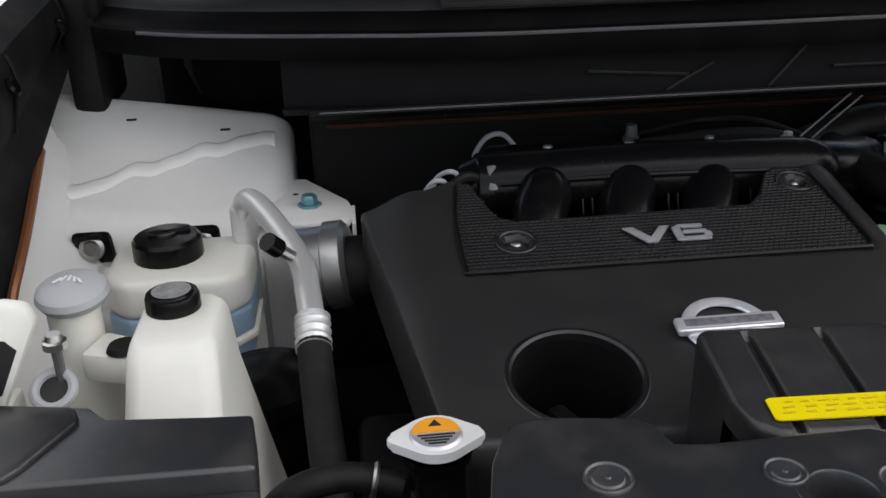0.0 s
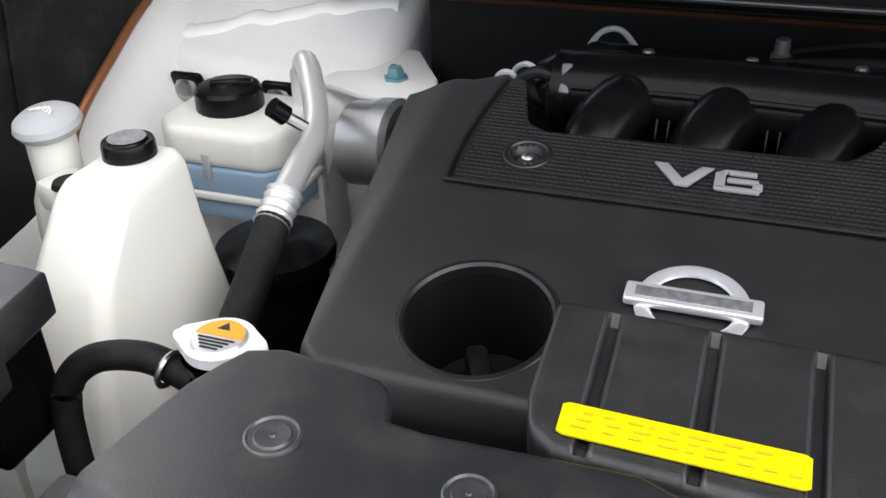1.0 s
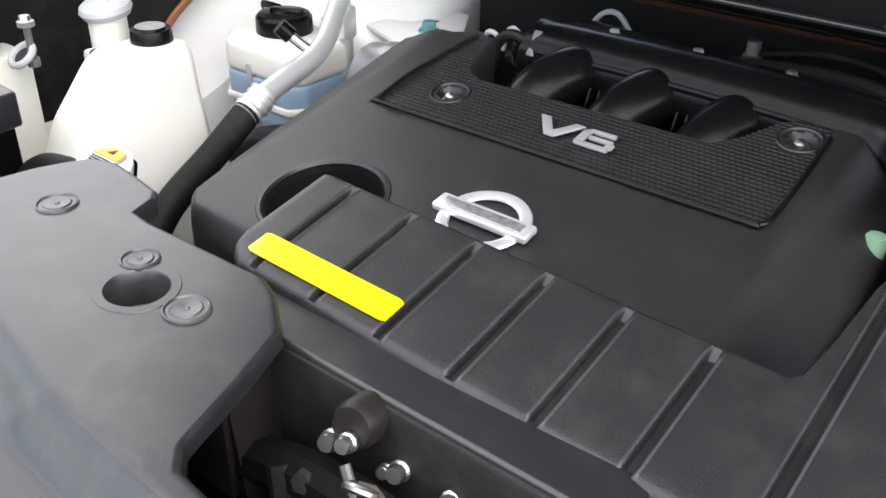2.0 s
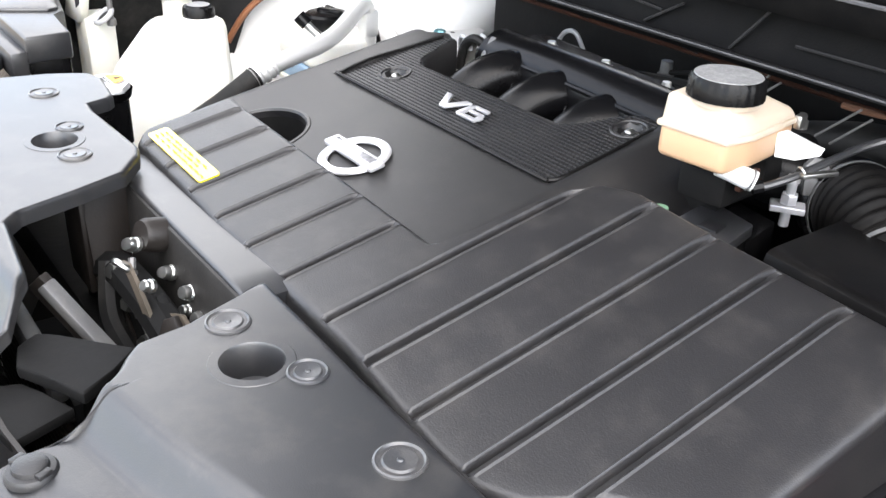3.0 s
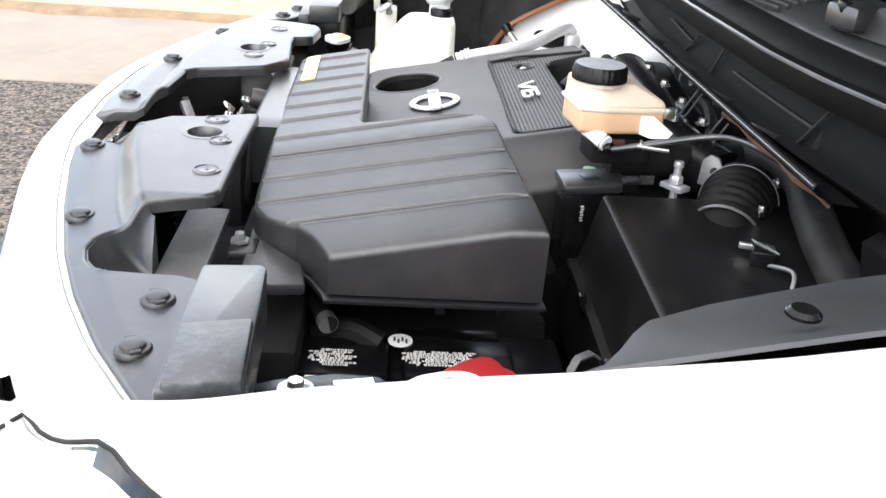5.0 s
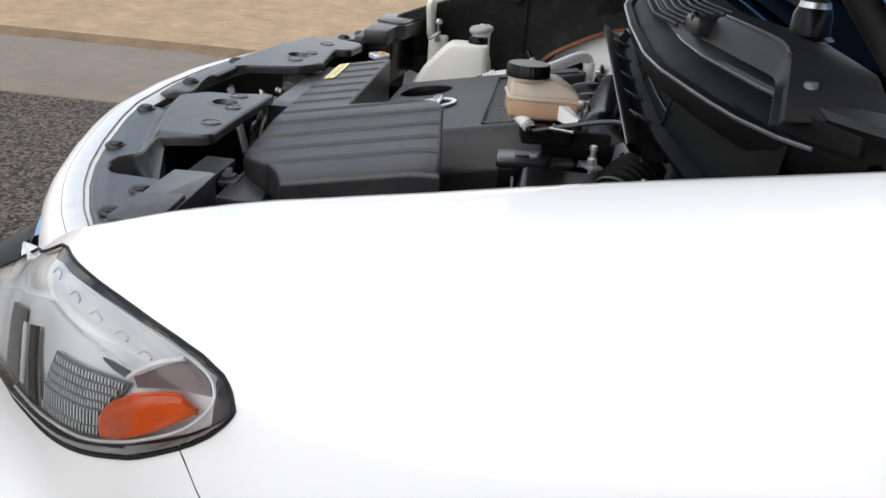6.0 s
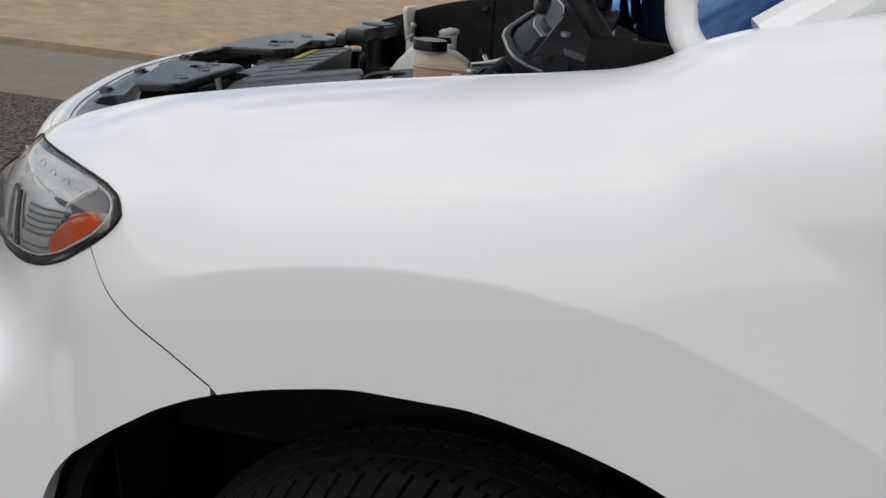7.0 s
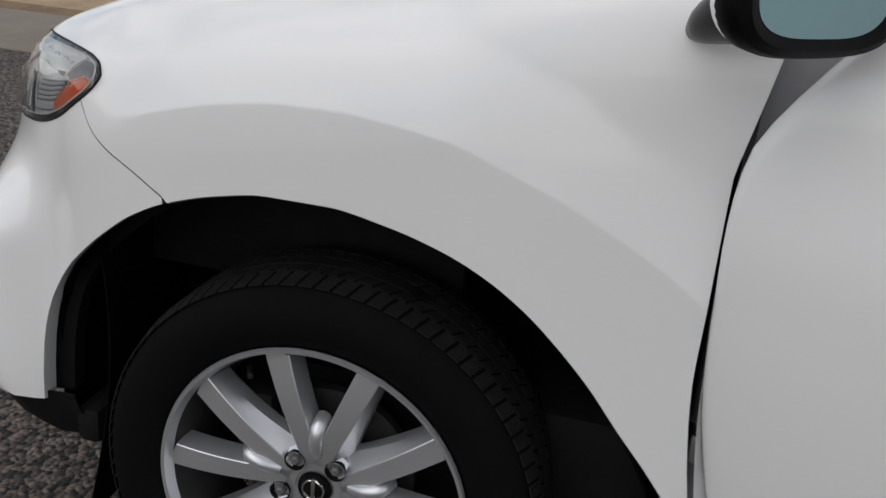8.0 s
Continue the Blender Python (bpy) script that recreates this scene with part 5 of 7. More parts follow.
part("latch_link", tube([(-0.008, 0.305, 1.050), (0.004, 0.300, 1.036), (0.018, 0.299, 1.018), (0.030, 0.301, 1.000)], 0.0030, 8), BARSTEEL, latch, "dull steel latch link")
part("latch_spring", tube([(0.014 + 0.0012 * k, 0.301 + 0.004 * math.sin(k * 1.6), 1.034 + 0.004 * math.cos(k * 1.6) - 0.0011 * k) for k in range(34)], 0.0011, 5, 1), BARSTEEL, latch, "coiled latch spring")
part("latch_pawl", prism([(-0.010, -0.012), (0.006, -0.014), (0.012, 0.004), (0.004, 0.014), (-0.006, 0.008)], 0, 0.005, 0.001, m=pose(0.072, 0.303, 1.030, 76, 0, 20)), SOOT, latch, "dull steel latch pawl")
part("latch_pawl", prism([(-0.008, -0.008), (0.008, -0.010), (0.010, 0.004), (0.0, 0.010)], 0, 0.005, 0.001, m=pose(0.098, 0.306, 1.026, 76, 0, -10)), TANSTEEL, latch, "tan latch catch")
part("latch_cable", tube([(0.055, 0.300, 1.012), (0.070, 0.296, 0.998), (0.090, 0.298, 0.990), (0.12, 0.31, 0.985)], 0.0035, 8), RUBBER, latch)
post = rbox((0, 0, 0), (0.012, 0.008, 0.120), 0.0015)
post.transform(axis_pose((0.056, 0.262, 1.021), (0.034, 0.025, -0.043)))
part("latch_post", post, BARSTEEL, latch, "dusty tan support post")
post = rbox((0, 0, 0), (0.008, 0.016, 0.124), 0.001)
post.transform(axis_pose((0.047, 0.260, 1.019), (0.034, 0.025, -0.043)))
part("post_fold", post, SOOT, latch)
part("air_flap", prism([(0.063, 0.219), (0.070, 0.228), (0.113, 0.266), (0.128, 0.246), (0.143, 0.224), (0.120, 0.214), (0.094, 0.199), (0.072, 0.205)], 1.045, 1.054, 0.002), DEEP, latch, "black rubber air flap")
part("air_flap", prism([(0.098, 0.200), (0.116, 0.208), (0.139, 0.219), (0.152, 0.180), (0.112, 0.172), (0.090, 0.180)], 1.036, 1.044, 0.002), DEEP, latch, "black rubber air flap")
condenser = thing("condenser", "dusty condenser with fine horizontal fins behind the nose", "condenser", (-0.03, 0.23, 0.90))
part("header_bar", rbox((0.0, 0.226, 1.008), (0.13, 0.012, 0.024), 0.003), BARSTEEL, condenser, "grey header bar")
part("core", rbox((-0.06, 0.235, 0.90), (0.26, 0.006, 0.19), 0.001), DEEP, condenser)
for k in range(16):
    part("fin", rbox((-0.06, 0.230, 0.815 + 0.011 * k), (0.25, 0.008, 0.0035), 0.0006, seg=1), SOOT, condenser)

# ------------------------------------------------------------ intake resonator with ribs
RIBS = [-0.145 + 0.0513 * k for k in range(6)] + [0.171 + 0.0490 * k for k in range(5)]


def box_front(x):
    return lerp(x, [(-0.177, 0.40), (-0.172, 0.378), (-0.162, 0.366), (0.0, 0.363), (0.2, 0.3635), (0.295, 0.3625), (0.328, 0.365), (0.352, 0.379), (0.372, 0.410), (0.392, 0.426), (0.428, 0.444)])


def box_rear(x):
    return lerp(x, [(-0.177, 0.460), (-0.172, 0.464), (0.148, 0.464), (0.154, 0.470), (0.158, 0.50), (0.162, 0.55), (0.168, 0.580), (0.180, 0.598), (0.205, 0.609), (0.428, 0.637)])


def box_z(x, y):
    z = 1.081 + 0.195 * (y - 0.371) - 0.03 * (x + 0.13) - 0.115 * max(0, x - 0.2)
    z -= 0.005 * smoothstep(0.600, 0.640, y) + 0.002 * smoothstep(0.407, 0.432, x) - 0.004 * smoothstep(0.25, 0.40, x)
    d = min(abs(x - r) for r in RIBS)
    lip = smoothstep(0.002, 0.006, y - box_front(x)) * smoothstep(0.003, 0.010, box_rear(x) - y)
    return z - lip * (0.0050 * smoothstep(0.0034, 0.0022, d) - 0.0011 * max(0.0, 1 - abs(d - 0.0044) / 0.0012))


intake_box = thing("air_intake_box", "ribbed black plastic air intake box above the engine", "intake box", (0.15, 0.48, 0.97))
xs = [-0.177, -0.176, -0.174, -0.171]
fine = set()
for r in RIBS:
    fine |= {round(r + d, 4) for d in (-0.0070, -0.0056, -0.0050, -0.0044, -0.0038, -0.0032, -0.0022, 0.0, 0.0022, 0.0032, 0.0038, 0.0044, 0.0050, 0.0056, 0.0070)}
fine |= {round(v, 4) for v in np.arange(-0.168, 0.416, 0.011)} | {0.148, 0.151, 0.154, 0.156, 0.158, 0.1600, 0.162, 0.1640, 0.166, 0.170, 0.174, 0.18}
xs += sorted(fine) + [0.418, 0.422, 0.425, 0.427, 0.428]
part("lid", field(xs, box_front, box_rear, box_z, lambda x, y: box_z(x, y) - 0.022 if y < box_front(x) + 0.008 and x < 0.33 else 1.016, 0.006, 20), LIDPLASTIC, intake_box, "ribbed lid of the intake box", sharp=28)
# underside drawn black, as shade lies below the lid
part("base", field(list(np.linspace(-0.165, 0.396, 40)), lambda x: box_front(x) + 0.026, lambda x: box_rear(x) - 0.020, lambda x, y: 1.018, 0.988, 0.003, 6), DEEP, intake_box, "underside of the box, blackened as shade")
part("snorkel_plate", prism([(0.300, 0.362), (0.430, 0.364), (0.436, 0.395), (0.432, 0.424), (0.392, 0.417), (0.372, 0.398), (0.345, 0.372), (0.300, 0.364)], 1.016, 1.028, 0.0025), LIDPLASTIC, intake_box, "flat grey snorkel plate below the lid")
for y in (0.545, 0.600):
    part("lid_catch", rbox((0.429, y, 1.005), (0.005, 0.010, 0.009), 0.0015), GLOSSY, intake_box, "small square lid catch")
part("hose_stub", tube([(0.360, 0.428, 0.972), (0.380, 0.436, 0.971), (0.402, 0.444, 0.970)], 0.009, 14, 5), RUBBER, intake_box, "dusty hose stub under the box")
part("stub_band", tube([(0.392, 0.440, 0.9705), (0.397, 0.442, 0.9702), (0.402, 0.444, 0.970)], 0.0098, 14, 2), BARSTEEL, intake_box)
# black set-back wall that puts shade into the gap ahead of the lid
part("front_wall", field(list(np.linspace(-0.170, 0.36, 30)), lambda x: box_front(x) + 0.014, lambda x: box_front(x) + 0.03, lambda x, y: box_z(x, y) - 0.012, 1.0, 0.002, 4), DEEP, intake_box, "recessed front wall, blackened as shade under the lid")
part("flange", field(list(np.linspace(0.30, 0.432, 16)), lambda x: box_front(x) - 0.004, lambda x: box_rear(x) + 0.004, lambda x, y: 1.014, 1.009, 0.002, 4), PLASTIC, intake_box)
label = thing("warning_label", "bright yellow warning label stuck on the ribbed box", "label", (-0.11, 0.39, 1.083))
def lab_z(x, y):
    return 1.081 + 0.195 * (y - 0.371) - 0.03 * (x + 0.13)


lab = []
for x in [-0.158, -0.1572, -0.156, -0.154] + list(np.linspace(-0.149, -0.053, 12)) + [-0.049, -0.047, -0.0458, -0.045]:
    c = 0.0014 * (1 - smoothstep(0, 0.003, min(x + 0.158, -0.045 - x)))
    lab.append([(x, y, lab_z(x, y) + 0.0022) for y in (0.3755 + c, 0.381, 0.388, 0.3940 - c)])
sticker = part("sticker", sheet(lab, 0.0012), YELLOW, label)
random.seed(3)
for a, b, y in ((-0.148, -0.062, 0.3890), (-0.151, -0.067, 0.3848), (-0.153, -0.053, 0.3805)):
    x = a
    while x < b:
        w = random.uniform(0.004, 0.012)
        part("text_bar", rbox((x + w / 2, y, lab_z(x, y) + 0.0030), (w * 0.8, 0.0008, 0.0005), 0, tilt=11), INKFADE, sticker)
        x += w + random.uniform(0.001, 0.006)

duct = thing("intake_duct", "flat black air duct running in front of the intake box", "duct", (0.0, 0.35, 1.0))
part("duct_top", field(list(np.linspace(-0.150, 0.130, 18)), lambda x: 0.337, lambda x: 0.372, lambda x, y: 1.073, 1.0, 0.003, 8), PLASTIC2, duct)
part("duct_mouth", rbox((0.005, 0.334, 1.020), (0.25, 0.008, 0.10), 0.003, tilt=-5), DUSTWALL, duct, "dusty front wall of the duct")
cheek = []
for u in np.linspace(0, 1, 9):
    cheek.append([(-0.083 - 0.006 * u + 0.012 * v + 0.010 * math.sin(u * 3.1) * v, 0.297 + 0.038 * u, 1.078 - 0.004 * u - 0.09 * v) for v in np.linspace(0, 1, 7)])
part("duct_cheek", sheet(cheek, 0.004), SOOT, duct, "moulded cheek at the duct's end")
part("cheek_front", rbox((-0.105, 0.296, 1.030), (0.050, 0.006, 0.09), 0.002), SOOT, duct)
# duct wall coloured black to give the gap its shade
part("duct_side", field(list(np.linspace(0.19, 0.36, 14)), lambda x: 0.346, lambda x: 0.362, lambda x, y: 1.000, 0.95, 0.004, 4), DEEP, duct, "lower wall of the duct, blackened as shade in the gap")
part("duct_bracket", rbox((0.365, 0.362, 1.025), (0.034, 0.026, 0.010), 0.003), PLASTIC, duct)
part("duct_bolt", lathe([(0.0, 0.012), (0.006, 0.012), (0.0075, 0.008), (0.0075, 0.004), (0.012, 0.003), (0.012, 0.0)], pose(0.362, 0.358, 1.031) @ Matrix.Diagonal((0.8, 0.8, 0.8, 1)), 6), BARSTEEL, duct)

# fan and pulley parts down behind the opening
fan = thing("cooling_fan", "dark cooling fan and shroud down behind the radiator", "fan", (0.0, 0.30, 0.95))
part("shroud", torus(axis_pose((0.0, 0.33, 0.86), (0, 1, 0.15)), 0.17, 0.014, 48, 8), DEEP, fan)
part("motor", lathe([(0.0, 0.03), (0.045, 0.03), (0.05, 0.02), (0.05, -0.03)], axis_pose((0.0, 0.31, 0.90), (0.1, -1, 0.2)), 32), GLOSSY, fan)
for i in range(7):
    a = math.tau * i / 7
    part("blade", rbox((0.0 + 0.10 * math.cos(a), 0.325, 0.88 + 0.10 * math.sin(a)), (0.10, 0.006, 0.045), 0.002, rot=8), DEEP, fan)
for i, (x, y, z) in enumerate(((-0.03, 0.30, 1.03), (-0.02, 0.305, 1.005), (0.01, 0.305, 0.985), (0.035, 0.308, 0.965), (0.05, 0.305, 0.94))):
    part("bolt_head", lathe([(0.0, 0.008), (0.006, 0.008), (0.007, 0.004), (0.007, 0.0)], axis_pose((x, y, z), (0.2, -0.9, 0.4)), 6), STEEL, fan)
part("wire_loom", tube([(-0.05, 0.30, 1.03), (-0.03, 0.29, 0.99), (0.0, 0.295, 0.96), (0.03, 0.29, 0.92), (0.08, 0.30, 0.90)], 0.009, 8), RUBBER, fan)

# ------------------------------------------------------------ engine cover
def eng_z(x, y):
    z = 1.042 + 0.19 * (y - 0.564)
    z -= 0.05 * smoothstep(0.072, 0.135, x) + 0.02 * smoothstep(-0.34, -0.40, x)
    z -= 0.012 * smoothstep(0.464, 0.450, y)
    return z - (0.0022 if in_panel(x, y) else 0)


def in_panel(x, y):
    lx = -0.308 + 0.10 * max(0.0, y - 0.74)
    rx = 0.064 - 0.02 * (y - 0.65)
    return lx < x < rx and y > 0.653


def eng_left(y):
    return -0.345 - 0.13 * (y - 0.458)


def eng_rear(x):
    return lerp(x, [(-0.41, 0.80), (-0.33, 0.802), (-0.305, 0.815), (-0.286, 0.812), (-0.279, 0.785), (-0.268, 0.750), (-0.250, 0.740), (-0.02, 0.744), (0.0, 0.765), (0.018, 0.80), (0.03, 0.81), (0.13, 0.80)])


def eng_front(x):
    return lerp(x, [(-0.41, 0.797), (-0.394, 0.79), (-0.346, 0.47), (-0.33, 0.456), (-0.27, 0.45), (-0.2, 0.452), (0.13, 0.455)])


HOLE = Vector((-0.242, 0.5215))
HOLE_R = 0.050
engine_cover = thing("engine_cover", "matt black plastic engine cover with a silver V6 badge", "engine cover", (-0.13, 0.66, 0.95))
xs = [-0.396, -0.395, -0.3935, -0.392] + list(np.arange(-0.390, 0.126, 0.004)) + [0.127, 0.129, 0.13]
part("cover_shell", field(xs, eng_front, eng_rear, eng_z, lambda x, y: eng_z(x, y) - 0.07, 0.009, 90,
     hole=lambda x, y: (x - HOLE.x) ** 2 + (y - HOLE.y) ** 2 < (HOLE_R + 0.002) ** 2 or min((x + 0.256) ** 2 + (y - 0.701) ** 2, (x - 0.040) ** 2 + (y - 0.775) ** 2) < 0.0125 ** 2), COVER, engine_cover, "smooth matt shell", sharp=40)
hole_m = Matrix.Translation((HOLE.x, HOLE.y, eng_z(HOLE.x, HOLE.y))) @ Matrix.Rotation(math.atan(0.19), 4, "X")
part("filler_well", lathe([(HOLE_R + 0.007, -0.002), (HOLE_R + 0.004, 0.0008), (HOLE_R + 0.001, 0.0010), (HOLE_R - 0.001, -0.001), (HOLE_R - 0.0015, -0.008)], hole_m, 64), PLASTIC, engine_cover, "round well over the oil filler")
# well lining whose black colour carries the shade down the hole
part("well_wall", lathe([(HOLE_R - 0.0015, -0.008), (HOLE_R - 0.002, -0.09), (0.03, -0.095), (0.0, -0.095)], hole_m, 64), DEEP, engine_cover, "wall of the filler well, blackened for the shade inside")
part("panel_trim", tube([(x, y, eng_z(x, y) + 0.002) for x, y in ((-0.300, 0.80), (-0.307, 0.745), (-0.3085, 0.70), (-0.307, 0.660), (-0.298, 0.652), (-0.20, 0.652), (-0.06, 0.652), (0.046, 0.652), (0.058, 0.657), (0.063, 0.672), (0.062, 0.73), (0.060, 0.785))], 0.0020, 6, 4), HOUSING, engine_cover, "raised trim round the textured panel")
# small raised pyramids of the textured panel
grid_bm = bmesh.new()
verts, faces = [], []
for i in range(92):
    for j in range(35):
        x, y = -0.405 + 0.0052 * (i + 0.5 * (j % 2)), 0.657 + 0.0050 * j
        if not in_panel(x - 0.004, y) or not in_panel(x + 0.004, y) or y > eng_rear(x) - 0.008:
            continue
        if (x + 0.256) ** 2 + (y - 0.701) ** 2 < 0.0200 ** 2 or (x - 0.040) ** 2 + (y - 0.775) ** 2 < 0.0200 ** 2:
            continue
        z = eng_z(x, y)
        b = len(verts)
        for dx, dy in ((-1, -1), (1, -1), (1, 1), (-1, 1)):
            verts.append((x + dx * 0.0024, y + dy * 0.0015, z - 0.0004 + dy * 0.0015 * 0.19))
        for dx, dy in ((-1, -1), (1, -1), (1, 1), (-1, 1)):
            verts.append((x + dx * 0.0019, y + dy * 0.0006, z + 0.0008 + dy * 0.0006 * 0.19))
        faces += [(b + 4, b + 5, b + 6, b + 7), (b, b + 1, b + 5, b + 4), (b + 1, b + 2, b + 6, b + 5), (b + 2, b + 3, b + 7, b + 6), (b + 3, b, b + 4, b + 7)]
me = bpy.data.meshes.new("textured_panel")
me.from_pydata(verts, [], faces)
me.materials.append(HOUSING)
me.transform(Matrix.Translation(-engine_cover.location))
tp = new("textured_panel", me)
tp.parent = engine_cover
tagged(tp, "fine woven-look studs of the textured panel", kind="stuff")
for x, y in ((-0.256, 0.701), (0.040, 0.775)):
    m = Matrix.Translation((x, y, eng_z(x, y))) @ Matrix.Rotation(math.atan(0.19), 4, "X")
    bolt_cup = part("bolt_cup", lathe([(0.0195, 0.0006), (0.0185, 0.0016), (0.0168, 0.0014), (0.0140, -0.0020), (0.0110, -0.0070), (0.0, -0.0075)], m, 40), PLASTIC, engine_cover, "dished bolt cup")
    part("cover_bolt", lathe([(0.0, 0.002), (0.0030, 0.0016), (0.0050, 0.0), (0.0058, -0.003), (0.0090, -0.004), (0.0090, -0.008)], m @ Matrix.Translation((0, 0, -0.002)), 24), STEEL, bolt_cup, "steel cover bolt")

badge_bm = bmesh.new()
bd = Matrix.Translation((-0.1155, 0.679, eng_z(-0.117, 0.691) + 0.0012)) @ Matrix.Rotation(math.atan(0.19), 4, "X") @ Matrix.Diagonal((1.17, 1.0, 1.0, 1.0))
prism([(-0.036, 0.025), (-0.027, 0.025), (-0.0165, 0.0068), (-0.006, 0.025), (0.002, 0.025), (-0.0125, 0.0), (-0.0205, 0.0)], 0, 0.0022, 0.0005, bm=badge_bm, m=bd)
for cx, cy, w, h in ((0.0062, 0.0112, 0.0065, 0.0205), (0.0175, 0.0028, 0.0262, 0.0052), (0.0200, 0.0135, 0.0190, 0.0046), (0.0290, 0.0082, 0.0062, 0.0075), (0.0195, 0.0225, 0.0170, 0.0050)):
    prism([(cx - w / 2, cy - h / 2 + 0.001), (cx - w / 2 + 0.001, cy - h / 2), (cx + w / 2 - 0.001, cy - h / 2), (cx + w / 2, cy - h / 2 + 0.001), (cx + w / 2, cy + h / 2 - 0.001), (cx + w / 2 - 0.001, cy + h / 2), (cx - w / 2 + 0.001, cy + h / 2), (cx - w / 2, cy + h / 2 - 0.001)], 0, 0.0022, 0.0003, bm=badge_bm, m=bd)
prism([(0.0033, 0.020), (0.0092, 0.020), (0.0125, 0.025), (0.0085, 0.025)], 0, 0.0022, 0.0003, bm=badge_bm, m=bd)
part("badge", badge_bm, SILVER, engine_cover, "silver V6 badge")
em = Matrix.Translation((-0.111, 0.5585, eng_z(-0.111, 0.5585) + 0.003)) @ Matrix.Rotation(math.atan(0.19), 4, "X")
rb = bmesh.new()
torus(em @ Matrix.Diagonal((1, 1, 0.55, 1)), 0.0315, 0.0052, 56, 10, rb)
emblem = part("emblem_ring", rb, EMBLEM, engine_cover, "chrome ring emblem")
bar = rbox((0, 0, 0.003), (0.086, 0.018, 0.007), 0.0025, seg=3)
bar.transform(em)
part("emblem_bar", bar, EMBLEM, emblem, "chrome bar across the emblem")
bar = rbox((0, 0, 0.0066), (0.072, 0.0088, 0.0010), 0.0003)
bar.transform(em)
part("emblem_inset", bar, DARKCHROME, emblem, "grey inset in the emblem bar")

# engine oil filler below the well
filler = thing("oil_filler", "black oil filler cap at the bottom of the round well", "cap", (HOLE.x, HOLE.y, 0.97))
part("filler_cap", lathe([(0.0, 0.02), (0.028, 0.02), (0.032, 0.015), (0.033, 0.0)], pose(HOLE.x, HOLE.y + 0.005, 0.945), 24), DEEP, filler)
part("filler_grip", rbox((HOLE.x, HOLE.y + 0.005, 0.976), (0.016, 0.050, 0.028), 0.004, rot=25), PLASTIC, filler)

# ------------------------------------------------------------ intake manifold
manifold = thing("intake_manifold", "glossy black plastic intake manifold with curved runners", "manifold", (-0.1, 0.82, 1.0))
part("plenum", tube([(-0.262, 0.868, 1.056), (-0.245, 0.865, 1.060), (-0.1, 0.852, 1.066), (0.06, 0.838, 1.068), (0.085, 0.836, 1.064)], 0.036, 24, 8), GLOSSY, manifold, "rounded plenum chamber")
part("plenum_top", rbox((-0.09, 0.880, 1.072), (0.34, 0.070, 0.034), 0.014, rot=-5, seg=4), GLOSSY, manifold)
part("plenum_seam", tube([(-0.250, 0.834, 1.072), (-0.1, 0.819, 1.079), (0.07, 0.805, 1.080)], 0.0035, 8, 6), GLOSSY, manifold)
for i, x in enumerate((-0.208, -0.118, -0.030)):
    part("runner", tube([(x + 0.010, 0.850, 1.056), (x + 0.004, 0.826, 1.060), (x - 0.006, 0.800, 1.053), (x - 0.014, 0.776, 1.037), (x - 0.019, 0.757, 1.014), (x - 0.021, 0.748, 0.995)], 0.029, 22, 7, rfun=lambda t: 0.030 - 0.004 * t), GLOSSY, manifold, "curved intake runner")
    for j in (-1, 1):
        part("runner_rib", rbox((x + 0.044 + j * 0.005, 0.806, 1.050), (0.0018, 0.014, 0.022), 0.0006, tilt=-25), GLOSSY, manifold)
part("end_flange", lathe([(0.0, 0.010), (0.036, 0.010), (0.039, 0.007), (0.039, -0.008), (0.034, -0.010)], axis_pose((-0.262, 0.868, 1.056), (-1, 0.05, 0)), 32), GLOSSY, manifold)
part("hose_stub", tube([(-0.27, 0.845, 1.075), (-0.285, 0.838, 1.082), (-0.300, 0.835, 1.070), (-0.306, 0.832, 1.04)], 0.006, 10), RUBBER, manifold)
part("vacuum_hose", tube([(-0.262, 0.955, 1.045), (-0.260, 0.955, 1.066), (-0.246, 0.955, 1.086), (-0.226, 0.955, 1.088), (-0.206, 0.955, 1.064)], 0.0030, 8), GREY, manifold, "pale grey vacuum hose")
part("vacuum_hose", tube([(-0.330, 0.852, 1.035), (-0.329, 0.850, 1.058), (-0.319, 0.843, 1.076), (-0.308, 0.843, 1.076), (-0.300, 0.846, 1.062)], 0.0028, 8), GREY, manifold, "pale grey vacuum hose")
part("vacuum_hose", tube([(-0.318, 0.872, 1.050), (-0.313, 0.870, 1.070), (-0.299, 0.862, 1.080), (-0.286, 0.860, 1.072), (-0.280, 0.860, 1.058)], 0.0028, 8), GREY, manifold, "pale grey vacuum hose")
part("flange_strap", rbox((-0.257, 0.842, 1.076), (0.010, 0.012, 0.028), 0.002, tilt=-35), BARSTEEL, manifold, "dull steel strap on the plenum end")
part("sensor", lathe([(0.0, 0.03), (0.009, 0.03), (0.010, 0.012), (0.013, 0.010), (0.013, 0.0)], pose(-0.075, 0.955, 1.070) @ Matrix.Diagonal((0.75, 0.75, 0.75, 1)), 12), BARSTEEL, manifold, "small grey sensor")
part("sensor_lead", tube([(-0.07, 0.955, 1.08), (0.0, 0.94, 1.098), (0.06, 0.92, 1.10), (0.10, 0.89, 1.09)], 0.0028, 8), RUBBER, manifold)
part("throttle_neck", tube([(0.07, 0.838, 1.064), (0.12, 0.85, 1.058), (0.17, 0.88, 1.05)], 0.036, 18), GLOSSY, manifold)
for i in range(4):
    part("bolt_head", lathe([(0.0, 0.008), (0.005, 0.008), (0.006, 0.003), (0.009, 0.002), (0.009, 0.0)], pose(-0.19 + 0.09 * i, 0.880, 1.089), 6), STEEL, manifold)
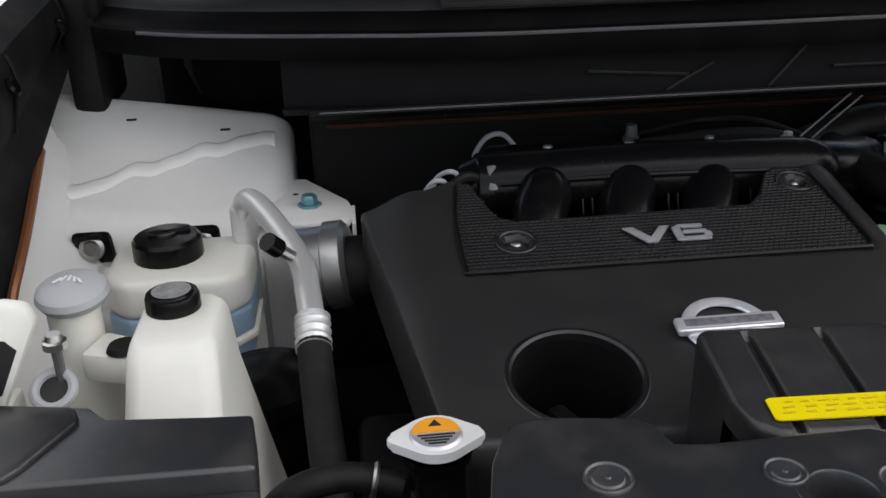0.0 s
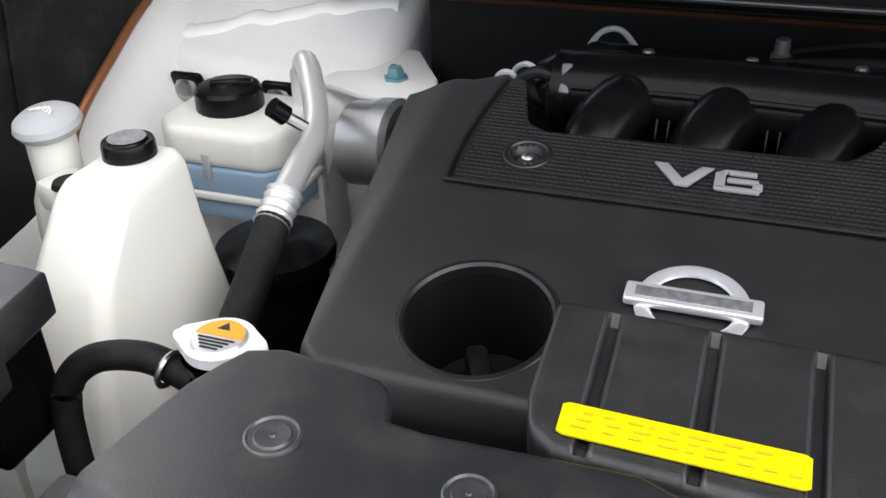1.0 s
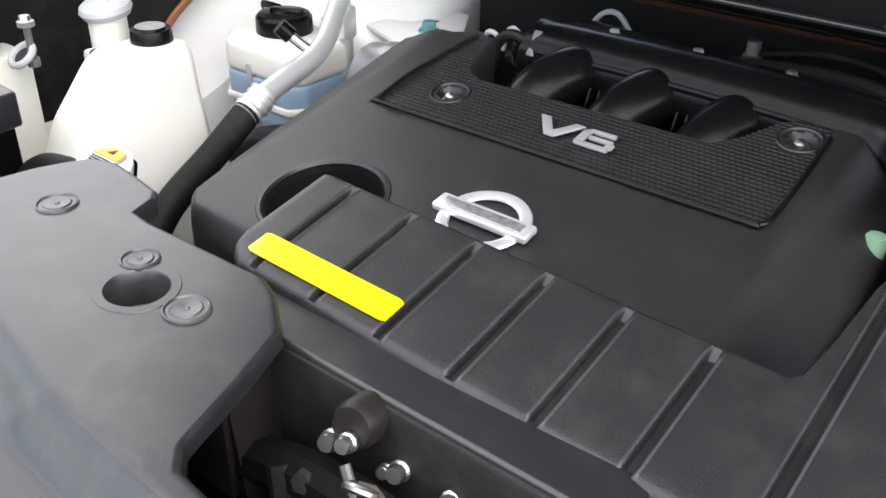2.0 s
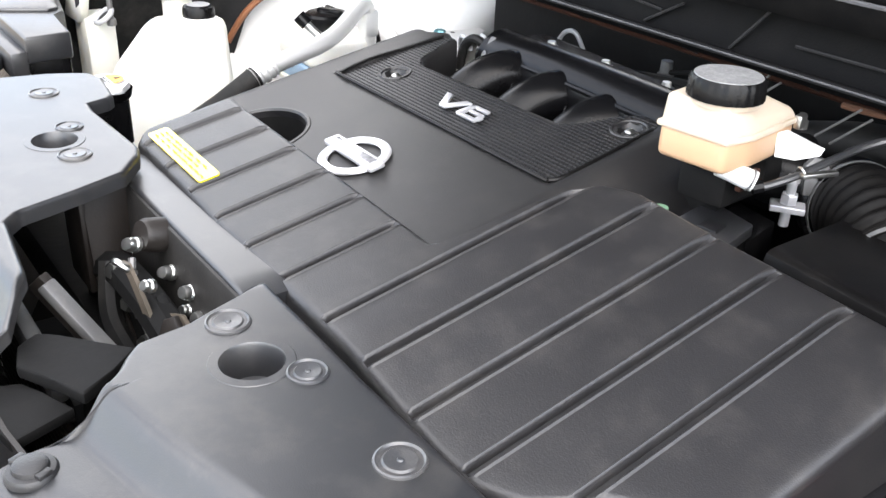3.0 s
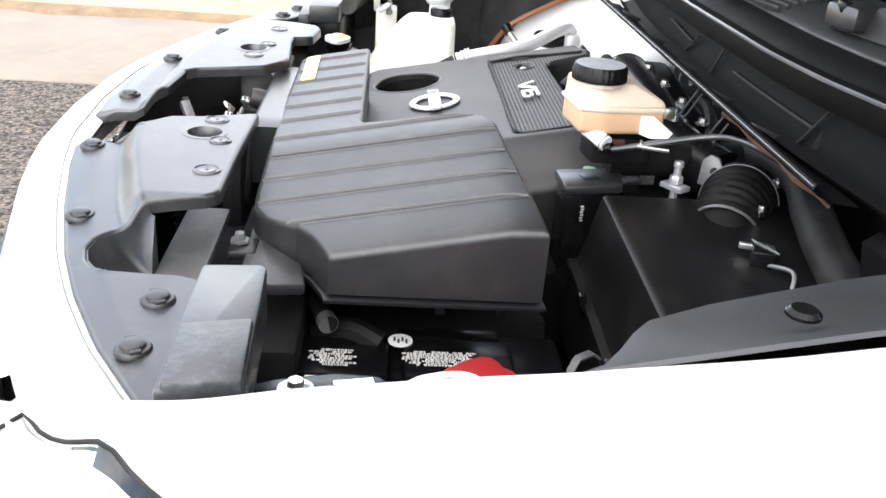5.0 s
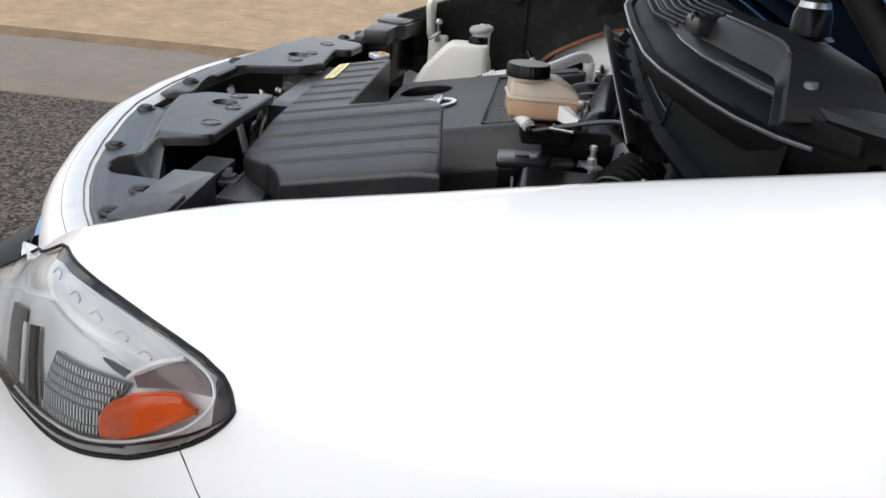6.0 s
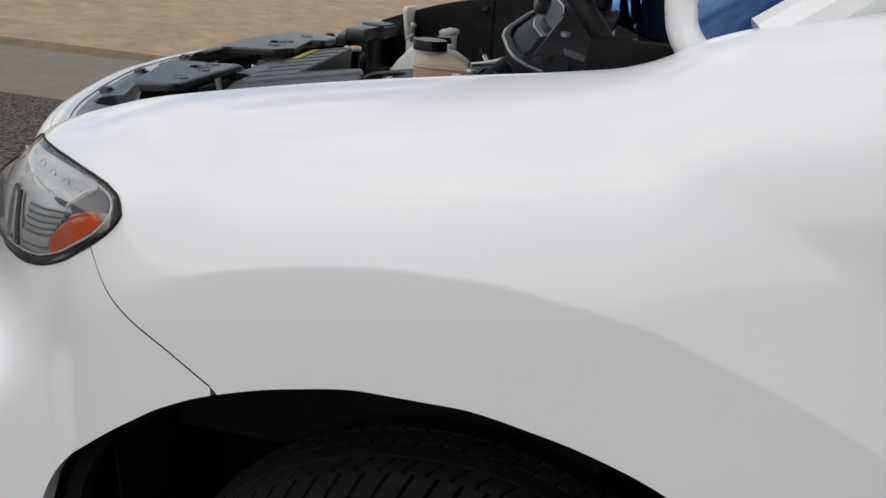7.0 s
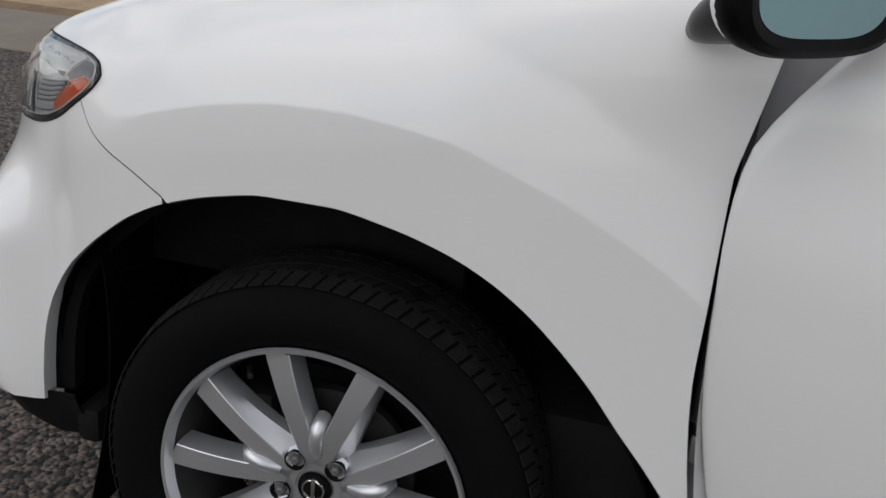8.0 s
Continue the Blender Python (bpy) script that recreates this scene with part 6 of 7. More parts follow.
part("wire_loom", tube([(-0.35, 0.93, 1.02), (-0.1, 0.93, 1.07), (0.05, 0.90, 1.09), (0.12, 0.88, 1.07)], 0.008, 8), RUBBER, manifold)

# ------------------------------------------------------------ brake fluid reservoir
bx, by, brot = 0.181, 0.731, 8.0
brake = thing("brake_fluid_reservoir", "cream plastic brake fluid reservoir, half full, with black cap", "reservoir", (bx, by, 1.05))


def turned(bm):
    bm.transform(Matrix.Translation((bx, by, 0)) @ Matrix.Rotation(radians(brot), 4, "Z"))
    return bm


poly = [(-0.033, -0.046), (0.028, -0.046), (0.035, -0.02), (0.035, 0.051), (-0.030, 0.051), (-0.035, 0.03)]
part("fluid_part", turned(prism(poly, 1.103, 1.132, 0.006, seg=3)), AMBERFLUID, brake, "amber fluid showing through the plastic")
plateau = [(-0.031, -0.045), (0.024, -0.045), (0.027, -0.022), (0.018, 0.014), (-0.026, 0.024), (-0.032, 0.014)]
dome = bmesh.new()
rings = [[dome.verts.new((x, y, z)) for x, y in ring] for ring, z in ((poly, 1.131), ([(x * 0.985, y * 0.985) for x, y in poly], 1.140), (plateau, 1.157))]
for low, high in zip(rings, rings[1:]):
    for k in range(6):
        dome.faces.new((low[k], low[(k + 1) % 6], high[(k + 1) % 6], high[k]))
dome.faces.new(rings[0][::-1])
dome.faces.new(rings[-1])
bmesh.ops.bevel(dome, geom=dome.edges[:], offset=0.0045, segments=3, affect="EDGES", profile=0.5)
part("upper_part", turned(dome), CREAM, brake, "cream upper half with a sloping shoulder", sharp=60)
part("seam_flange", turned(prism([(x * 1.06, y * 1.045) for x, y in poly], 1.1285, 1.1340, 0.0022)), CREAM, brake)
part("neck", turned(lathe([(0.0275, 1.154), (0.0275, 1.160)], pose(0.006, -0.021, 0), 32)), CREAM, brake)
brake_cap = part("cap", turned(lathe([(0.0, 1.1735), (0.0225, 1.1735), (0.024, 1.1750), (0.0275, 1.1750), (0.0292, 1.172), (0.0298, 1.1585), (0.0, 1.158)], pose(0.006, -0.021, 0), 96, lobes=26, lobe=0.0006)), GLOSSY, brake, "ribbed black screw cap")
part("cap_disc", turned(lathe([(0.0, 1.1756), (0.0262, 1.1756), (0.0270, 1.1745)], pose(0.006, -0.021, 0), 40)), WORNPRINT, brake_cap, "worn grey print on the cap")
part("outlet", tube([(0.203, 0.702, 1.106), (0.209, 0.708, 1.103), (0.217, 0.715, 1.099), (0.225, 0.721, 1.096)], 0.0085, 14), WHITE, brake, "white outlet pipe")
part("outlet_clip", torus(axis_pose((0.222, 0.719, 1.097), (0.6, 0.6, -0.3)), 0.0084, 0.0010, 24, 6), BARSTEEL, brake)
wedge = bmesh.new()
for p in ((0.212, 0.758, 1.126), (0.212, 0.772, 1.126), (0.214, 0.758, 1.106), (0.210, 0.774, 1.106), (0.228, 0.766, 1.106), (0.240, 0.786, 1.116), (0.239, 0.783, 1.110), (0.232, 0.790, 1.114)):
    wedge.verts.new(p)
bmesh.ops.convex_hull(wedge, input=wedge.verts)
part("wedge_tab", wedge, WHITE, brake, "white triangular side tab")
part("bracket", turned(rbox((0.0, 0.012, 1.080), (0.045, 0.07, 0.03), 0.005)), DEEP, brake)
part("rust_mark", turned(rbox((0.031, -0.005, 1.091), (0.006, 0.03, 0.014), 0.002)), RUST, brake, "rusty bracket edge")
part("master_cylinder", tube([(0.165, 0.74, 1.060), (0.160, 0.80, 1.060), (0.155, 0.90, 1.060)], 0.020, 16), DEEP, brake, "black master cylinder")
part("mount_bolt", turned(lathe([(0.0, 0.016), (0.005, 0.016), (0.006, 0.010), (0.010, 0.008), (0.010, 0.0)], pose(0.036, 0.060, 1.122) @ Matrix.Diagonal((0.6, 0.6, 0.8, 1)), 8)), STEEL, brake)
part("level_plug", turned(rbox((0.038, 0.053, 1.130), (0.007, 0.012, 0.012), 0.002)), STEEL, brake)
hose = thing("fluid_hose", "thin black hose from the reservoir to the bulkhead", "hose", (0.25, 0.76, 1.06))
part("hose", tube([(0.226, 0.722, 1.095), (0.233, 0.733, 1.099), (0.241, 0.748, 1.105), (0.249, 0.775, 1.114), (0.257, 0.806, 1.123), (0.268, 0.828, 1.129), (0.285, 0.840, 1.132), (0.308, 0.852, 1.1325), (0.33, 0.870, 1.126), (0.37, 0.91, 1.11)], 0.0034, 10), PLASTIC2, hose, "thin rubber hose")
part("hose_clamp", torus(axis_pose((0.243, 0.755, 1.1075), (0.25, 0.9, 0.35)), 0.0045, 0.0014, 20, 6), STEEL, hose)
part("hose_clip", rbox((0.252, 0.765, 1.1075), (0.006, 0.034, 0.004), 0.001, rot=-18), STEEL, hose, "pale spring clip")
part("hose_fitting", tube([(0.224, 0.7205, 1.0955), (0.229, 0.727, 1.098)], 0.0060, 10), GLOSSY, hose)

# ------------------------------------------------------------ driver's side: relay box, air cleaner, bellows, battery
relay = thing("relay_box", "black relay box beside the engine", "relay box", (0.23, 0.70, 1.0))
part("relay_body", prism([(0.175, 0.679), (0.227, 0.681), (0.211, 0.742), (0.162, 0.751)], 0.94, 1.034, 0.003), GLOSSY, relay)
relay_lid = part("relay_lid", prism([(0.172, 0.675), (0.230, 0.677), (0.213, 0.746), (0.158, 0.756)], 1.034, 1.046, 0.003), PLASTIC2, relay, "ribbed lid of the relay box")
part("lid_ridge", prism([(0.190, 0.700), (0.208, 0.702), (0.203, 0.722), (0.186, 0.720)], 1.045, 1.048, 0.001), PLASTIC, relay_lid)
part("relay_tray", prism([(0.160, 0.758), (0.208, 0.748), (0.196, 0.806), (0.150, 0.812)], 0.96, 1.026, 0.003), GLOSSY, relay, "lower black tray behind the relay box")
for j in range(6):
    part("text_bar", rbox((0.2222 - 0.0002 * j, 0.7010 + 0.0007 * (j % 2), 1.020 - 0.0034 * j), (0.0010, 0.0036, 0.0020), 0, rot=15), PRINT, relay)
plug = thing("green_plug", "small green plug beside the engine", "plug", (0.15, 0.715, 1.0))
part("plug_body", lathe([(0.0, 0.018), (0.008, 0.0165), (0.0095, 0.008), (0.009, 0.0)], pose(0.150, 0.715, 1.028), 16), GREEN, plug)
stud = thing("bracket_stud", "zinc plated stud with a nut on its bracket", "bolt", (0.21, 0.79, 1.03))
part("stud", lathe([(0.0, 0.048), (0.0052, 0.048), (0.0058, 0.046), (0.0058, 0.042), (0.0044, 0.041), (0.0044, 0.0)], pose(0.211, 0.806, 1.03), 12), SILVER, stud)
part("nut", lathe([(0.0, 0.009), (0.0070, 0.009), (0.0078, 0.007), (0.0078, 0.0)], pose(0.211, 0.806, 1.052), 6), SILVER, stud)
part("plate", rbox((0.211, 0.806, 1.048), (0.030, 0.018, 0.006), 0.001, rot=35), SILVER, stud)

cleaner = thing("air_cleaner", "large black air cleaner housing beside the wing", "air cleaner", (0.36, 0.80, 0.9))


def cleaner_row(x):
    z = 1.0515 - 0.045 * (x - 0.25)
    return [(x, 0.95, z - 0.004), (x, 0.86, z), (x, 0.78, z), (x, 0.729, z), (x, 0.7235, z - 0.0007), (x, 0.720, z - 0.003), (x, 0.7185, z - 0.007), (x - 0.004, 0.709, z - 0.055), (x - 0.006, 0.704, z - 0.078), (x - 0.007, 0.702, z - 0.081), (x - 0.008, 0.693, z - 0.082), (x - 0.008, 0.6925, z - 0.088), (x - 0.009, 0.698, z - 0.092), (x - 0.012, 0.690, z - 0.16)]


xs = [0.248] + list(np.linspace(0.252, 0.60, 20))
body_rows = [cleaner_row(x) for x in xs]
first = body_rows[0]
side = [[(px - 0.002 - 0.10 * d, py + 0.4 * d if py < 0.73 else py, pz - 0.006 * (d > 0) - 0.9 * d) for px, py, pz in first] for d in (0.10, 0.05, 0.0)]
part("housing", sheet(side + body_rows, 0.003), HOUSING, cleaner, "angular lid of the air cleaner", sharp=30)
for x in (0.33, 0.46):
    part("lid_clip", rbox((x, 0.694, 0.962), (0.012, 0.008, 0.024), 0.002, tilt=12), GLOSSY, cleaner, "black lid clip")
bellows = thing("intake_bellows", "ribbed black rubber intake bellows with steel clamps", "hose", (0.26, 0.86, 1.04))
part("bellows_tube", tube([(0.228, 0.878, 1.046), (0.240, 0.872, 1.049), (0.258, 0.861, 1.049), (0.276, 0.850, 1.044), (0.291, 0.842, 1.037)], 0.040, 36, 22, rfun=lambda t: 0.0425 - 0.0075 * t + 0.0018 * math.cos(t * 56) * (0.10 < t < 0.90)), BELLOWS, bellows, "ribbed rubber sleeve")
part("bellows_flange", lathe([(0.0, 0.004), (0.043, 0.004), (0.046, 0.002), (0.046, -0.008), (0.0, -0.012)], axis_pose((0.225, 0.879, 1.045), (0.80, -0.5, 0.2)), 36), GLOSSY, bellows, "black end flange")
part("elbow", tube([(0.288, 0.844, 1.038), (0.301, 0.837, 1.029), (0.313, 0.830, 1.014), (0.319, 0.826, 0.985)], 0.0320, 32, 6), DEEP, bellows, "smooth elbow below the bellows")
for p, d, r, steel in (((0.233, 0.875, 1.047), (0.80, -0.5, 0.15), 0.0445, BARSTEEL), ((0.289, 0.843, 1.038), (0.75, -0.45, -0.45), 0.0362, BARSTEEL)):
    am = axis_pose(p, d)
    part("hose_clamp", lathe([(r - 0.0010, -0.0018), (r, -0.0018), (r, 0.0018), (r - 0.0010, 0.0018)], am, 44), steel, bellows, "thin steel band clamp")
    tt = Vector((0.15, 0.78, 0.60)).normalized() * (r + 0.003)
    part("clamp_screw", rbox((p[0] + tt.x, p[1] + tt.y, p[2] + tt.z), (0.010, 0.012, 0.009), 0.002, rot=30), STEEL, bellows)
    part("clamp_head", lathe([(0.0, 0.006), (0.0035, 0.006), (0.0042, 0.004), (0.0042, 0.0)], pose(p[0] + tt.x + 0.004, p[1] + tt.y, p[2] + tt.z + 0.004), 8), STEEL, bellows)
lug = prism([(-0.016, -0.018), (0.012, -0.018), (0.016, -0.006), (0.002, 0.016), (-0.008, 0.018), (-0.016, 0.010)], -0.004, 0.004, 0.002, m=axis_pose((0.206, 0.852, 1.074), (0.80, -0.5, 0.2)))
part("flange_lug", lug, BARSTEEL, bellows, "dusty grey lug of the end flange")
part("lug_bolt", lathe([(0.0, 0.008), (0.004, 0.008), (0.005, 0.005), (0.005, 0.003)], axis_pose((0.206, 0.852, 1.074), (0.80, -0.5, 0.2)), 8), GLOSSY, bellows)
sensor = thing("air_flow_sensor", "black air flow sensor with silver screws and a taped lead", "sensor", (0.37, 0.84, 1.05))
part("sensor_body", rbox((0.372, 0.846, 1.049), (0.03, 0.022, 0.018), 0.003, rot=-20), GLOSSY, sensor)
part("sensor_clip", rbox((0.358, 0.836, 1.052), (0.006, 0.018, 0.006), 0.001, rot=-20), STEEL, sensor)
for k in range(3):
    part("sensor_rib", rbox((0.366 + 0.007 * k, 0.842 + 0.004 * k, 1.0585), (0.0016, 0.020, 0.002), 0.0005, rot=-70), STEEL, sensor)
part("lead", tube([(0.385, 0.846, 1.045), (0.41, 0.86, 1.05), (0.425, 0.855, 1.035), (0.43, 0.85, 1.015)], 0.0022, 8), BARSTEEL, sensor)
pipe = thing("heater_pipe", "thick black hose along the bulkhead", "hose", (0.3, 0.95, 1.05))
part("hose", tube([(0.10, 0.915, 1.060), (0.19, 0.935, 1.083), (0.25, 0.94, 1.082), (0.32, 0.925, 1.070), (0.42, 0.91, 1.055), (0.56, 0.90, 1.04)], 0.021, 16), RUBBER, pipe)

flap2 = thing("wing_cover", "smooth black plastic cover along the inner wing", "cover", (0.65, 0.75, 1.05))
rows = []
for k in range(29):
    y = 0.572 + (1.04 - 0.572) * k / 28
    zt = lerp(y, TOP)
    xi = lerp(y, [(0.572, 0.660), (0.588, 0.630), (0.622, 0.609), (0.652, 0.591), (0.664, 0.578), (0.680, 0.553), (0.700, 0.521), (0.755, 0.512), (0.800, 0.520), (1.04, 0.545)])
    zi = lerp(y, [(0.572, 1.072), (0.588, 1.060), (0.657, 1.055), (0.70, 1.055), (0.755, 1.069), (0.80, 1.086), (0.86, 1.105), (1.04, 1.15)])
    rows.append([(xi + 0.006, y + 0.004, zi - 0.09), (xi, y, zi - 0.006), (xi + 0.003, y, zi - 0.001), (xi + 0.010, y, zi + 0.001)] + [(xi + 0.01 + (0.765 - xi - 0.01) * t, y, zi + 0.001 + (zt - 0.014 - zi) * t ** 1.2) for t in (0.2, 0.4, 0.6, 0.8, 1.0)])
part("cover_sheet", sheet(rows, 0.003), SATIN, flap2)
for y in (0.74, 0.92):
    part("push_clip", lathe([(0.0, 0.004), (0.008, 0.0036), (0.011, 0.001), (0.011, -0.001)], pose(0.69, y, lerp(y, TOP) - 0.045), 20), GLOSSY, flap2, "black push clip")

rail = thing("wing_rail", "dark plastic strip along the top of the inner wing", "strip", (0.75, 0.5, 1.1))
rows = []
for k in range(25):
    y = 0.36 + (0.60 - 0.36) * k / 24
    zt = lerp(y, TOP)
    xo = side_x(y, zt) - 0.016
    rows.append([(xo, y, zt - 0.016), (xo - 0.03, y, zt - 0.034), (xo - 0.055, y, zt - 0.040), (xo - 0.060, y, zt - 0.09)])
part("strip", sheet(rows, 0.003), SATIN, rail)
for k in (5, 15):
    part("push_clip", lathe([(0.0, 0.003), (0.006, 0.0026), (0.008, 0.001), (0.008, -0.001)], pose(*rows[k][1]), 18), GLOSSY, rail, "black push clip")

battery = thing("battery", "black car battery with white printed labels", "battery", (0.50, 0.52, 0.88))
part("case", rbox((0.505, 0.515, 0.89), (0.17, 0.25, 0.19), 0.008), GLOSSY, battery)
for cy, w in ((0.445, 0.085), (0.545, 0.095)):
    part("cell_lid", rbox((0.486, cy, 0.990), (0.062, w, 0.018), 0.006), GLOSSY, battery)
random.seed(5)
for cx, cy, w, h in ((0.494, 0.440, 0.026, 0.040), (0.491, 0.530, 0.023, 0.066)):
    print_bm = bmesh.new()
    for r in range(8):
        y = cy - h / 2 + (0.010, 0.0, 0.004, 0.001, 0.0, 0.003, 0.006, 0.012)[r]
        while y < cy + h / 2 - 0.003 - 0.004 * (r % 3):
            ln = random.uniform(0.0010, 0.0042)
            if random.random() < 0.92:
                rbox((cx - w / 2 + w * (r + 0.5) / 8, y + ln / 2, 0.9993), (w / 8 * random.uniform(0.5, 0.95), ln * 0.9, 0.0005), 0, bm=print_bm)
            y += ln + 0.0005
    tagged(part("print", print_bm, PRINT, battery, "rows of small worn white print"), "rows of small worn white print", kind="stuff")
part("round_sticker", lathe([(0.0, 0.001), (0.0105, 0.001), (0.0105, 0.0)], pose(0.464, 0.496, 0.999), 28), WHITE, battery, "round white sticker")
for q in range(4):
    part("sticker_mark", rbox((0.463 + 0.003 * (q % 2), 0.491 + 0.0034 * q, 1.0004), (0.006, 0.0018, 0.0006), 0), INK, battery)
part("handle", rbox((0.43, 0.54, 0.985), (0.02, 0.09, 0.01), 0.004), GLOSSY, battery)
terminal = thing("terminal_cover", "red plastic battery terminal cover with a white lid", "cover", (0.54, 0.57, 0.97))
part("red_hood", prism([(0.521, 0.547), (0.508, 0.558), (0.4985, 0.573), (0.4965, 0.582), (0.502, 0.590), (0.513, 0.595), (0.527, 0.596), (0.5265, 0.606), (0.528, 0.616), (0.545, 0.621), (0.560, 0.624), (0.60, 0.63), (0.60, 0.54), (0.54, 0.53)], 0.965, 1.0025, 0.005), RED, terminal)
white_lid = part("white_lid", prism([(0.560, 0.500), (0.545, 0.510), (0.533, 0.523), (0.525, 0.545), (0.524, 0.562), (0.531, 0.574), (0.543, 0.580), (0.566, 0.581), (0.61, 0.583), (0.61, 0.500)], 0.975, 1.005, 0.006), WHITE, terminal)
part("red_tab", rbox((0.561, 0.563, 1.0048), (0.007, 0.009, 0.002), 0.0005), RED, white_lid)
bracket = thing("hold_down_bracket", "black slotted bracket with a zinc bolt beside the battery", "bracket", (0.62, 0.45, 1.04))
hold_plate = part("plate", prism([(0.635, 0.385), (0.665, 0.395), (0.648, 0.45), (0.640, 0.49), (0.626, 0.503), (0.610, 0.492), (0.608, 0.46), (0.618, 0.42)], 1.040, 1.052, 0.004), GLOSSY, bracket)
part("bolt", lathe([(0.0, 0.009), (0.0055, 0.009), (0.0065, 0.005), (0.0105, 0.004), (0.0105, 0.0)], pose(0.634, 0.435, 1.052), 6), STEEL, bracket)
part("washer", lathe([(0.006, 0.002), (0.0125, 0.002), (0.0125, 0.0)], pose(0.634, 0.435, 1.052), 28), STEEL, bracket)
part("slot_insert", rbox((0.624, 0.474, 1.0525), (0.010, 0.028, 0.002), 0.0005, rot=12), WHITE, hold_plate)
part("fuse_link", rbox((0.541, 0.444, 0.992), (0.016, 0.024, 0.016), 0.002), CREAM, bracket, "tan fuse link block")
part("arm", rbox((0.655, 0.385, 1.035), (0.05, 0.09, 0.012), 0.003, rot=20), PLASTIC, bracket)
cable = thing("battery_cable", "thick black cable looped beside the battery", "cable", (0.5, 0.62, 0.97))
part("cable", tube([(0.44, 0.47, 0.955), (0.45, 0.52, 0.965), (0.46, 0.60, 0.965), (0.47, 0.63, 0.95), (0.46, 0.64, 0.90)], 0.008, 10), RUBBER, cable)
part("cable", tube([(0.42, 0.42, 0.985), (0.43, 0.45, 1.0), (0.44, 0.48, 0.99)], 0.014, 10), RUBBER, cable)
part("strap", sheet([[(px - 0.004, py, pz), (px + 0.004, py + 0.004, pz)] for px, py, pz in ((0.510, 0.636, 0.998), (0.513, 0.648, 1.001), (0.502, 0.651, 1.008), (0.488, 0.660, 1.014), (0.474, 0.676, 1.012), (0.466, 0.690, 1.0), (0.468, 0.694, 0.985))], 0.002), BARSTEEL, cable, "dusty grey strap")
part("boot", rbox((0.512, 0.668, 0.985), (0.055, 0.030, 0.035), 0.006, rot=-52), GLOSSY, cable, "black cable boot")
part("boot_rib", rbox((0.522, 0.657, 0.988), (0.006, 0.033, 0.037), 0.003, rot=-52), GLOSSY, cable)

# ------------------------------------------------------------ passenger side: strut tower and tanks
tower = thing("strut_tower", "white painted strut tower with sealed seams and black studs", "strut tower", (-0.6, 0.9, 0.9))


def tower_z(x, y):
    return 1.045 + 0.15 * max(0, -0.50 - x) + 0.35 * (y - 0.95) - 0.006 * math.sin((y - 0.85) * 14) * smoothstep(-0.5, -0.6, x)


part("tower_top", field(spread(-0.80, -0.47, 0.025, 26), lambda x: lerp(x, [(-0.80, 0.86), (-0.66, 0.852), (-0.54, 0.852), (-0.47, 0.87)]), lambda x: lerp(x, [(-0.8, 1.09), (-0.5, 1.09), (-0.47, 1.07)]), tower_z, 0.70, 0.030, 34), INNER, tower, "white dome of the tower")
BEAD = [(-0.76, 0.872), (-0.735, 0.885), (-0.70, 0.903), (-0.676, 0.920), (-0.655, 0.940), (-0.63, 0.952), (-0.61, 0.967), (-0.58, 0.985), (-0.55, 0.998), (-0.517, 1.010), (-0.49, 1.018)]
rows = []
for x in np.linspace(-0.76, -0.49, 46):
    y = lerp(x, BEAD) + 0.0035 * math.sin(x * 95) + 0.002 * math.sin(x * 173)
    rows.append([(x, y + d, tower_z(x, y + d) + h) for d, h in ((-0.012, -0.002), (-0.010, 0.0030), (-0.005, 0.0052), (0.004, 0.0050), (0.010, 0.0030), (0.013, -0.002))])
part("seam_bead", sheet(rows), INNER, tower, "wavy white sealant bead", sharp=60)
for x, y in ((-0.66, 1.035), (-0.55, 1.03)):
    part("slot_hole", rbox((x, y, tower_z(x, y) + 0.0008), (0.012, 0.004, 0.001), 0.0003, tilt=19), INK, tower)
part("front_apron", field(spread(-0.78, -0.50, 0.02, 12), lambda x: 0.80, lambda x: 0.856, lambda x, y: 0.955 + 0.9 * max(0, y - 0.815), 0.70, 0.012, 10), INNER, tower, "white sloping apron below the studs")
for x, y in ((-0.674, 0.848), (-0.562, 0.848)):
    part("stud_plate", rbox((x, y - 0.002, 1.012), (0.040, 0.010, 0.040), 0.006, tilt=15), GLOSSY, tower, "black stud plate")
    part("stud", lathe([(0.0, 0.010), (0.007, 0.010), (0.009, 0.005), (0.013, 0.004), (0.013, 0.0)], axis_pose((x, y - 0.008, 1.014), (0, -0.95, 0.25)), 20), STEEL, tower)
part("mount_plate", prism([(-0.53, 0.865), (-0.50, 0.985), (-0.455, 0.98), (-0.405, 0.90), (-0.398, 0.865), (-0.405, 0.835), (-0.47, 0.842)], 1.020, 1.028, 0.003), INNER, tower, "white flange plate")
part("mount_plate_lip", rbox((-0.400, 0.862, 0.998), (0.004, 0.055, 0.055), 0.001), INNER, tower)
part("flange_bolt", lathe([(0.0, 0.013), (0.0075, 0.013), (0.009, 0.010), (0.009, 0.004), (0.0135, 0.003), (0.0135, 0.0)], pose(-0.448, 0.889, 1.028), 6), TEAL, tower, "teal coated flange bolt")
part("small_hole", lathe([(0.0, 0.0006), (0.0035, 0.0006)], pose(-0.465, 0.925, 1.0283), 16), INK, tower)

mount = thing("engine_mount", "cast aluminium engine mount with black rubber", "engine mount", (-0.42, 0.79, 0.98))
part("mount_body", lathe([(0.0, 0.035), (0.040, 0.035), (0.046, 0.030), (0.046, 0.012), (0.042, 0.010), (0.042, -0.02), (0.0, -0.03)], axis_pose((-0.440, 0.81, 0.990), (0.9, -0.1, 0.1)), 36), ALU, mount)
